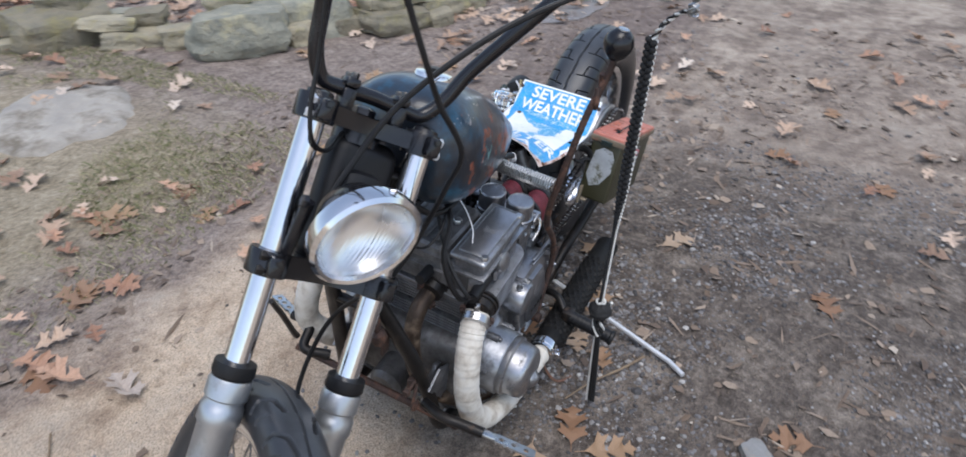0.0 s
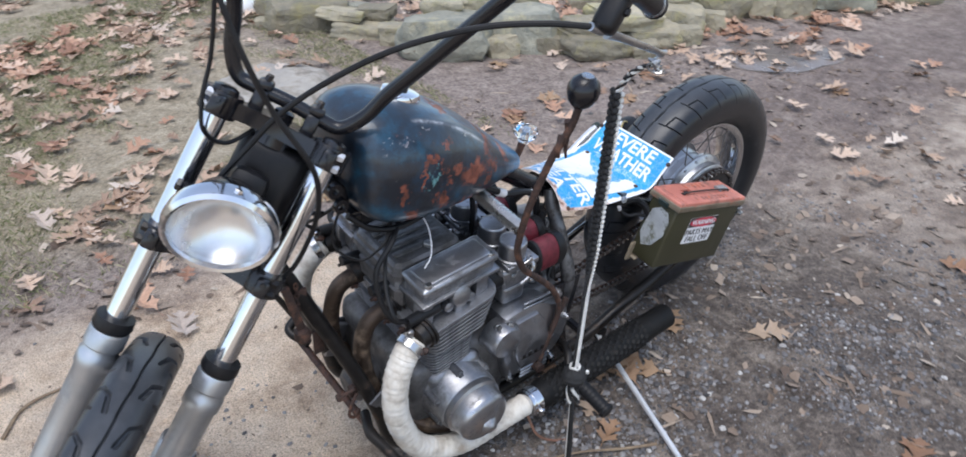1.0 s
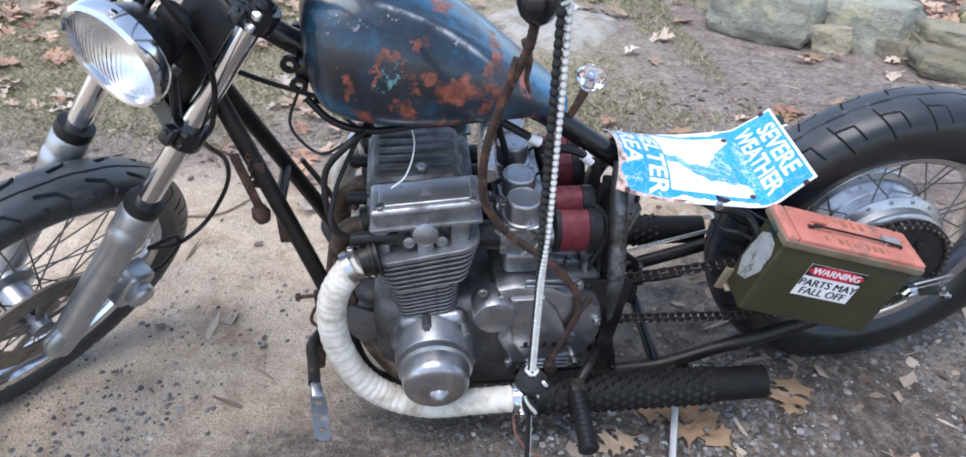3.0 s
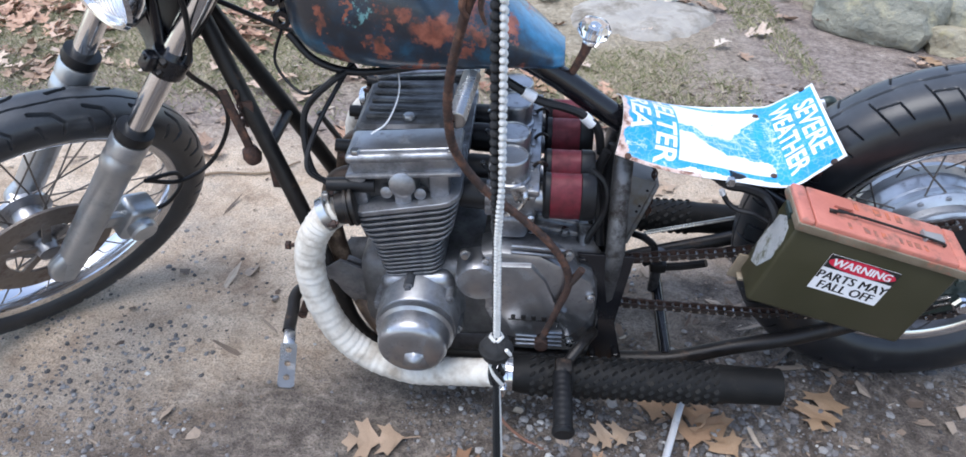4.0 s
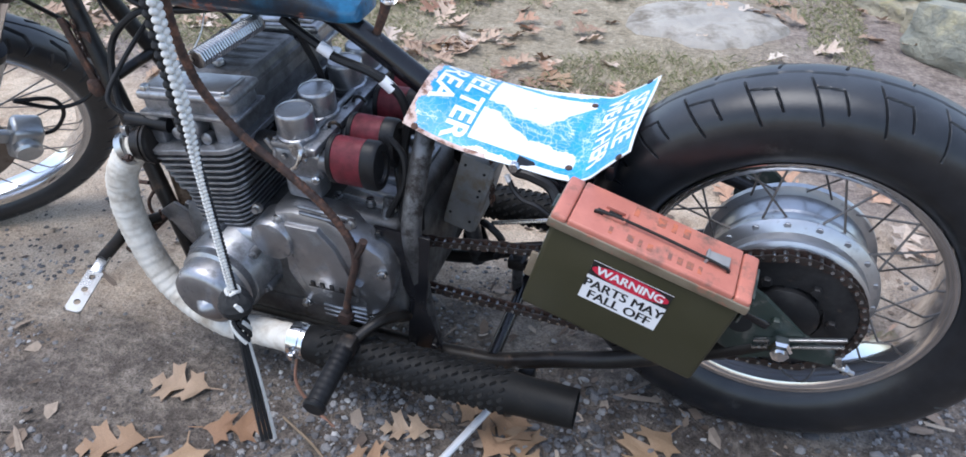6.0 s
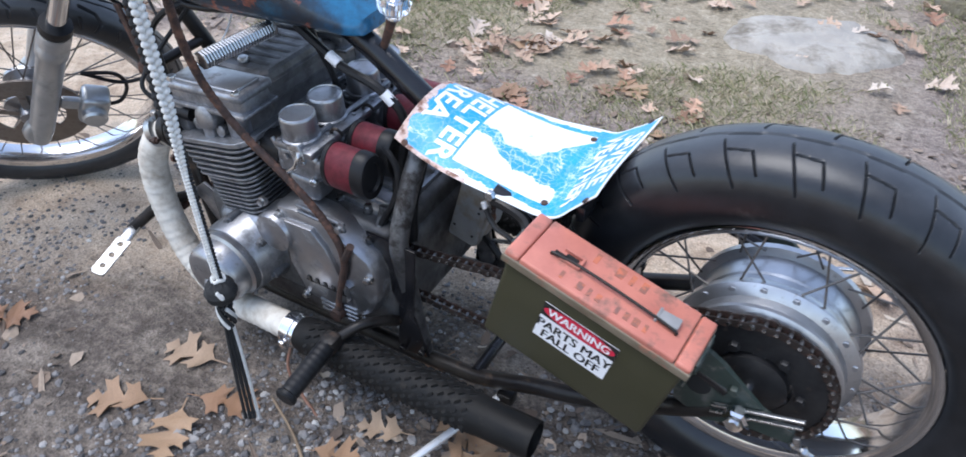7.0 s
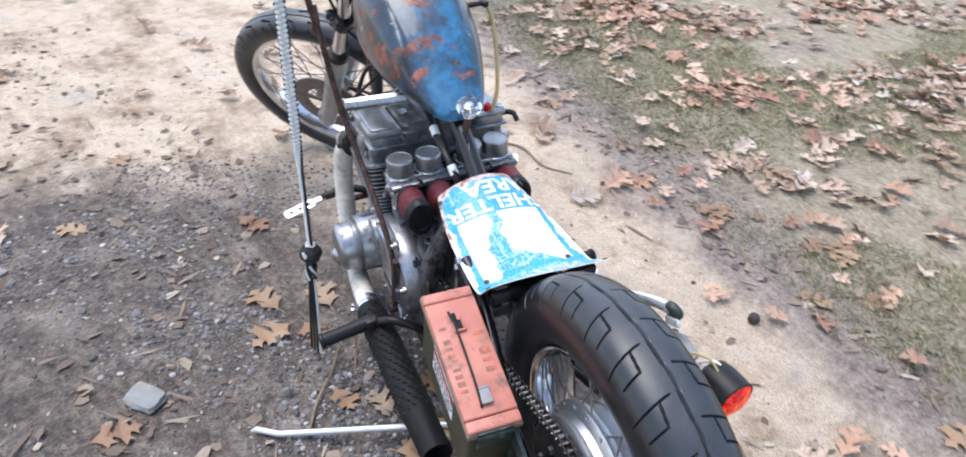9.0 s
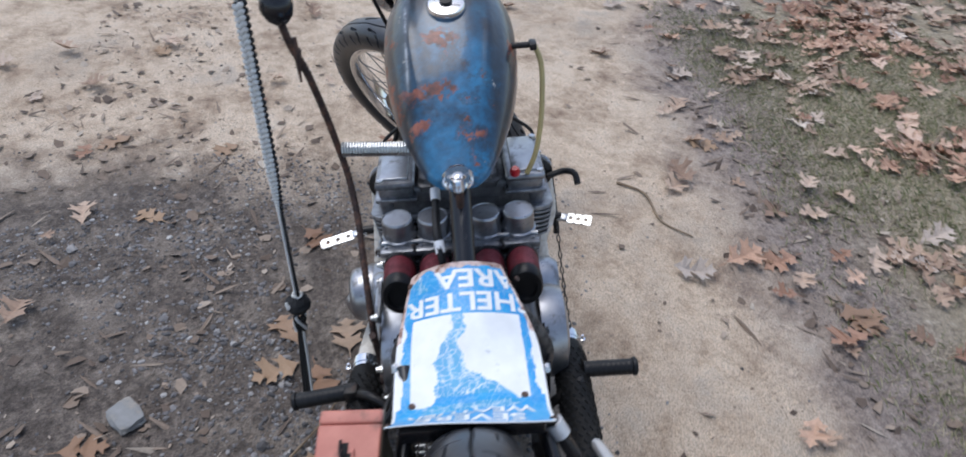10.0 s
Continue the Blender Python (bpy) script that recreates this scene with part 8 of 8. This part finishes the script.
# ---- foot pegs, stand, lamps at the tail
for s, y0, y1 in ((1, 0.262, 0.366), (-1, 0.222, 0.320)):
    bm = nb()
    a, b = V(0.652, s * y0, 0.198 if s > 0 else 0.212), V(0.650, s * y1, 0.185 if s > 0 else 0.212)
    tube(bm, [a + (b - a) * k / 10 for k in range(11)], lambda q: 0.0165 + 0.0003 * math.cos(q * 60), 16, 4)
    lathe(bm, [(0.0165, 0), (0.019, 0.002), (0.019, 0.008), (0.016, 0.011), (0.0, 0.011)], basis(b, b - a), 18)
    peg = part("foot_peg", bm, BLACK_HOSE, bike, "black rubber foot peg")
    bm = nb()
    tube(bm, [a, (0.645, s * (y0 - 0.02), 0.20), (0.62, s * 0.21, 0.215), (0.60, s * 0.17, 0.20), (0.595, s * 0.142, 0.175)], 0.0095, 10)
    block(bm, (0.03, 0.03, 0.03), pose(0.650, s * (y0 - 0.008), 0.199), 0.006)
    part("peg_bracket", bm, WORN_BLACK, peg)
    bm = nb()
    f0, f1 = (V(1.122, 0.248, 0.258), V(1.100, 0.363, 0.242)) if s > 0 else (V(1.085, -0.225, 0.285), V(1.060, -0.305, 0.276))
    fm = basis(f0, Vector((-0.35, 0.1, 1)), f1 - f0)
    ln = (f1 - f0).length
    hole = [(0.0055 * math.cos(t), 0.0055 * math.sin(t)) for t in (2 * math.pi * q / 16 for q in range(16))]
    # a flat bar with three holes right through, built as strips round each hole
    hw, th = 0.0135, 0.004
    for z in (-th / 2, th / 2):
        for i, cx in enumerate((ln * 0.40, ln * 0.62, ln * 0.84)):
            x0, x1 = (ln * 0.29, ln * 0.51, ln * 0.73)[i], (ln * 0.51, ln * 0.73, ln)[i]
            sq = []
            for q in range(16):
                t = 2 * math.pi * q / 16
                c, sn = math.cos(t), math.sin(t)
                k = min((x1 - cx if c > 0 else cx - x0) / max(abs(c), 1e-6), hw / max(abs(sn), 1e-6))
                sq.append((cx + c * k, sn * k))
            hv = [bm.verts.new(fm @ V(cx + x, y, z)) for x, y in hole]
            sv = [bm.verts.new(fm @ V(x, y, z)) for x, y in sq]
            for q in range(16):
                bm.faces.new((hv[q], hv[(q + 1) % 16], sv[(q + 1) % 16], sv[q]))
            if z > 0:
                hl_ = [bm.verts.new(fm @ V(cx + x, y, -z)) for x, y in hole]
                for q in range(16):
                    bm.faces.new((hv[q], hv[(q + 1) % 16], hl_[(q + 1) % 16], hl_[q]))
    for y in (-hw, hw):
        vs4 = [bm.verts.new(fm @ V(x, y, z)) for x, z in ((ln * 0.29, -th / 2), (ln, -th / 2), (ln, th / 2), (ln * 0.29, th / 2))]
        bm.faces.new(vs4)
    bm.faces.new([bm.verts.new(fm @ V(ln, y, z)) for y, z in ((-hw, -th / 2), (hw, -th / 2), (hw, th / 2), (-hw, th / 2))])
    bmesh.ops.remove_doubles(bm, verts=bm.verts, dist=0.0002)
    block(bm, (ln * 0.34, 0.020, 0.010), fm @ pose(ln * 0.14, 0, 0), 0.004)
    part("forward_peg", bm, DULL_CHROME, bike, "chromed flat forward peg with three holes")
    bm = nb()
    tube(bm, [f0 + V(0, s * 0.01, 0), f0 - V(-0.006, s * 0.04, -0.002), V(1.132, s * 0.17, 0.26), V(1.112, s * 0.118, 0.25)], 0.011, 10)
    part("forward_peg_arm", bm, WORN_BLACK, bike)
bm = nb()
rod(bm, (1.118, -0.20, 0.235), (1.118, 0.20, 0.235), 0.008, 10)
part("control_rod", bm, RUST, bike)


def up_to_bike(x, y, z):
    """A place in the world as the leaning motorcycle sees it."""
    return bike.matrix_basis.inverted() @ V(x, y, z)


bm = nb()
knee, tip = up_to_bike(0.525, 0.515, 0.012), up_to_bike(0.555, 0.560, 0.010)
hinge = V(0.392, 0.115, 0.066)
tube(bm, [hinge, hinge + (knee - hinge) * 0.93, knee, knee + (tip - knee) * 0.3, tip], 0.0068, 12, smooth=False)
stand = part("side_stand", bm, ZINC, bike, "bent chromed rod side stand on the dirt")
bm = nb()
block(bm, (0.03, 0.03, 0.03), pose(0.385, 0.118, 0.066), 0.005)
part("stand_pivot", bm, WORN_BLACK, stand)

TL = V(0.015, -0.215, 0.413)
tail_way = Vector((-0.90, -0.10, -0.08))
TMX = basis(TL, tail_way, (0, 1, 0))
bm = nb()
lathe(bm, [(0.0, -0.05), (0.022, -0.048), (0.034, -0.04), (0.038, -0.02), (0.038, 0.022), (0.035, 0.024), (0.034, 0.010), (0.0, 0.008)], TMX, 36)
tail = part("tail_lamp", bm, BLACK_HOSE, bike, "round black tail lamp with glowing red lens")
bm = nb()
lathe(bm, [(0.0344, 0.010), (0.0344, 0.022), (0.028, 0.028), (0.016, 0.031), (0.0, 0.032)], TMX, 36)
part("lens", bm, TAIL_RED, tail)
bm = nb()
tube(bm, [TL - tail_way.normalized() * 0.045, (0.065, -0.19, 0.42), (0.085, -0.165, 0.40), (0.085, -0.150, 0.37)], 0.010, 10)
part("bracket", bm, DULL_CHROME, tail)
bm = nb()
tube(bm, [(0.340, -0.189, 0.380), (0.277, -0.192, 0.425), (0.222, -0.196, 0.456), (0.176, -0.200, 0.475)], (0.013, 0.015), 12, flat=0.7)
sig = part("rear_foot_arm", bm, ZINC, bike, "chromed flat arm beside the rear wheel")
bm = nb()
lathe(bm, [(0.0, -0.008), (0.017, -0.008), (0.020, -0.004), (0.020, 0.004), (0.017, 0.008), (0.0, 0.008)], basis((0.170, -0.205, 0.471), (0.2, -0.9, 0.35)), 20)
part("pivot", bm, GREEN_STEEL, sig)
bm = nb()
block(bm, (0.038, 0.008, 0.016), pose(0.158, -0.197, 0.458, 0, 24, 0), 0.003)
bolt(bm, (0.152, -0.202, 0.456), (0, -1, 0.2), 0.006, 0.006)
part("tab", bm, ZINC, sig)

bm = nb()
prism(bm, [(0.20, -0.150), (0.13, -0.158), (0.085, -0.185), (0.10, -0.222), (0.15, -0.226), (0.19, -0.20)], 0.006, Matrix.Translation((0, 0, 0.418)), 0.002)
part("lamp_bracket_plate", bm, GREY_BOX, bike, "flat grey steel plate that carries the tail lamp")
cable("tail_wire", [(0.10, -0.17, 0.43), (0.08, -0.185, 0.455), (0.05, -0.20, 0.46), (0.02, -0.205, 0.44)], 0.0025, YELLOW_HOSE)
cable("tail_wire", [(0.09, -0.175, 0.42), (0.065, -0.195, 0.445), (0.045, -0.215, 0.45), (0.01, -0.21, 0.43)], 0.0028, LABEL_WHITE)

# ---- braided cord that hangs from the clutch lever
cord = tagged(new("lever_cord"), "black and white braided cord hanging from the clutch lever", "cord")
TOP, BALL, END = Vector((0.764, 0.424, 0.928)), Vector((0.761, 0.386, 0.311)), Vector((0.754, 0.384, 0.014))
LEVER_TIP = Vector((0.756, 0.484, 0.988))
face = Vector((-0.90, 0.44, 0)).normalized()
edge = Vector((face.y, -face.x, 0))


def braid(name, material, shift, r, twist0, twist1):
    """Beads of cord from the top to the ball, half a turn and thinner below the middle."""
    bm = nb()
    low = BALL + V(0, 0, 0.018)
    t, ln = 0.0, (low - TOP).length
    while t < 1:
        k0 = min(1.0, max(0.0, (t - 0.50) / 0.16))
        q = r * (1 - 0.42 * k0)
        p = TOP + (low - TOP) * t
        ang = radians(twist0 + (twist1 - twist0) * min(1.0, max(0.0, (t - 0.54) / 0.14)))
        e = edge * math.cos(ang) + face * math.sin(ang)
        fcn = face * math.cos(ang) - edge * math.sin(ang)
        for k in (-1, 1):
            c = p + fcn * shift * q / r + e * (k * q * 0.62) + V(0, 0, -k * q * 0.35)
            lathe(bm, [(0, -q), (q * 0.75, -q * 0.62), (q, 0), (q * 0.75, q * 0.62), (0, q)], basis(c, e * k + V(0, 0, 0.55), fcn) @ Matrix.Diagonal((0.75, 0.85, 1.05, 1)), 8)
        t += 1.6 * q / ln
    return part(name, bm, material, cord)


braid("white_braid", CORD_WHITE, 0.0052, 0.0062, 16, -50)["kind"] = "stuff"
braid("black_braid", CORD_BLACK, -0.0044, 0.0076, 16, -50)["kind"] = "stuff"
bm = nb()
way_up = spline([TOP + V(0, 0, 0.004), TOP + V(-0.001, 0.015, 0.03), TOP + V(-0.006, 0.035, 0.05), LEVER_TIP], 10)
tube(bm, [p + V(0.0035 * math.cos(k * 0.9), 0.0035 * math.sin(k * 0.9), 0) for k, p in enumerate(way_up)], 0.0024, 6, 4)
part("lashing", bm, CORD_WHITE, cord, "frayed white lashing at the lever end")
bm = nb()
tube(bm, [p + V(-0.004 * math.cos(k * 0.9), -0.004 * math.sin(k * 0.9), 0) for k, p in enumerate(way_up)], 0.0021, 6, 4)
tube(bm, [p + V(0.005 * math.sin(k * 1.4), 0.004 * math.cos(k * 1.4), 0.001) for k, p in enumerate(way_up[8:])], 0.0018, 6, 4)
part("tie_wire", bm, WORN_BLACK, cord)
bm = nb()
tube(bm, [LEVER_TIP + V(0.010 * math.cos(t) + 0.004 * math.sin(t * 0.37), 0.007 * math.sin(t * 2), 0.011 * math.sin(t * 1.1)) for t in (0.45 * k for k in range(52))], 0.0021, 6)
part("knot", bm, DULL_CHROME, cord, "wire knot round the lever tip")
bm = nb()
bmesh.ops.create_uvsphere(bm, u_segments=28, v_segments=20, radius=0.0245)
for v in bm.verts:
    d = v.co.normalized()
    g = max(abs(d.x), abs(d.y), abs(d.z))
    a, b = sorted((d.x, d.y, d.z), key=abs)[:2]
    v.co = BALL + v.co * (1 + 0.06 * math.cos(26 * a)) * (0.93 + 0.08 * g)
ball = part("knotted_ball", bm, CORD_BLACK, cord, "black knotted cord ball")
bm = nb()
tube(bm, [BALL + V(0.009 * math.cos(t), 0.009 * math.sin(t), 0.0235 + 0.002 * math.sin(3 * t)) for t in (0.35 * k for k in range(20))], 0.0028, 6)
tube(bm, [BALL + V(-0.012, 0.012, 0.012), BALL + V(-0.022, 0.016, 0.004), BALL + V(-0.016, 0.02, 0.016)], 0.003, 6)
part("white_turn", bm, CORD_WHITE, ball)
K = BALL + (END - BALL) * 0.17
for k in range(6):
    a = k * math.pi / 3
    bm = nb()
    tube(bm, [K + V(0.010 * math.cos(a + q * 0.5), 0.010 * math.sin(a + q * 0.5), 0.022 - 0.010 * q) for q in range(5)], 0.0036, 6, 3)
    part("knot_strand", bm, CORD_BLACK, cord)
bm = nb()
for k in range(3):
    a = k * 2.1 + 0.5
    tube(bm, [K + V(0.0115 * math.cos(a + q * 0.5), 0.0115 * math.sin(a + q * 0.5), 0.022 - 0.010 * q) for q in range(5)], 0.0034, 6, 3)
part("lower_knot_white", bm, CORD_WHITE, cord)
for k, dx in enumerate((-0.0085, -0.0028, 0.0028, 0.0085)):
    bm = nb()
    o = edge * dx
    m1 = K + (END - K) * 0.5 + o * 1.1
    tube(bm, [K + o * 0.7 - V(0, 0, 0.02), m1, END + o * 1.3 + V(0, 0, 0.004 * k)], 0.0030, 8)
    part("tassel_strand", bm, CORD_BLACK if k in (1, 3) else CORD_WHITE if k == 0 else CORD_BLACK, cord)
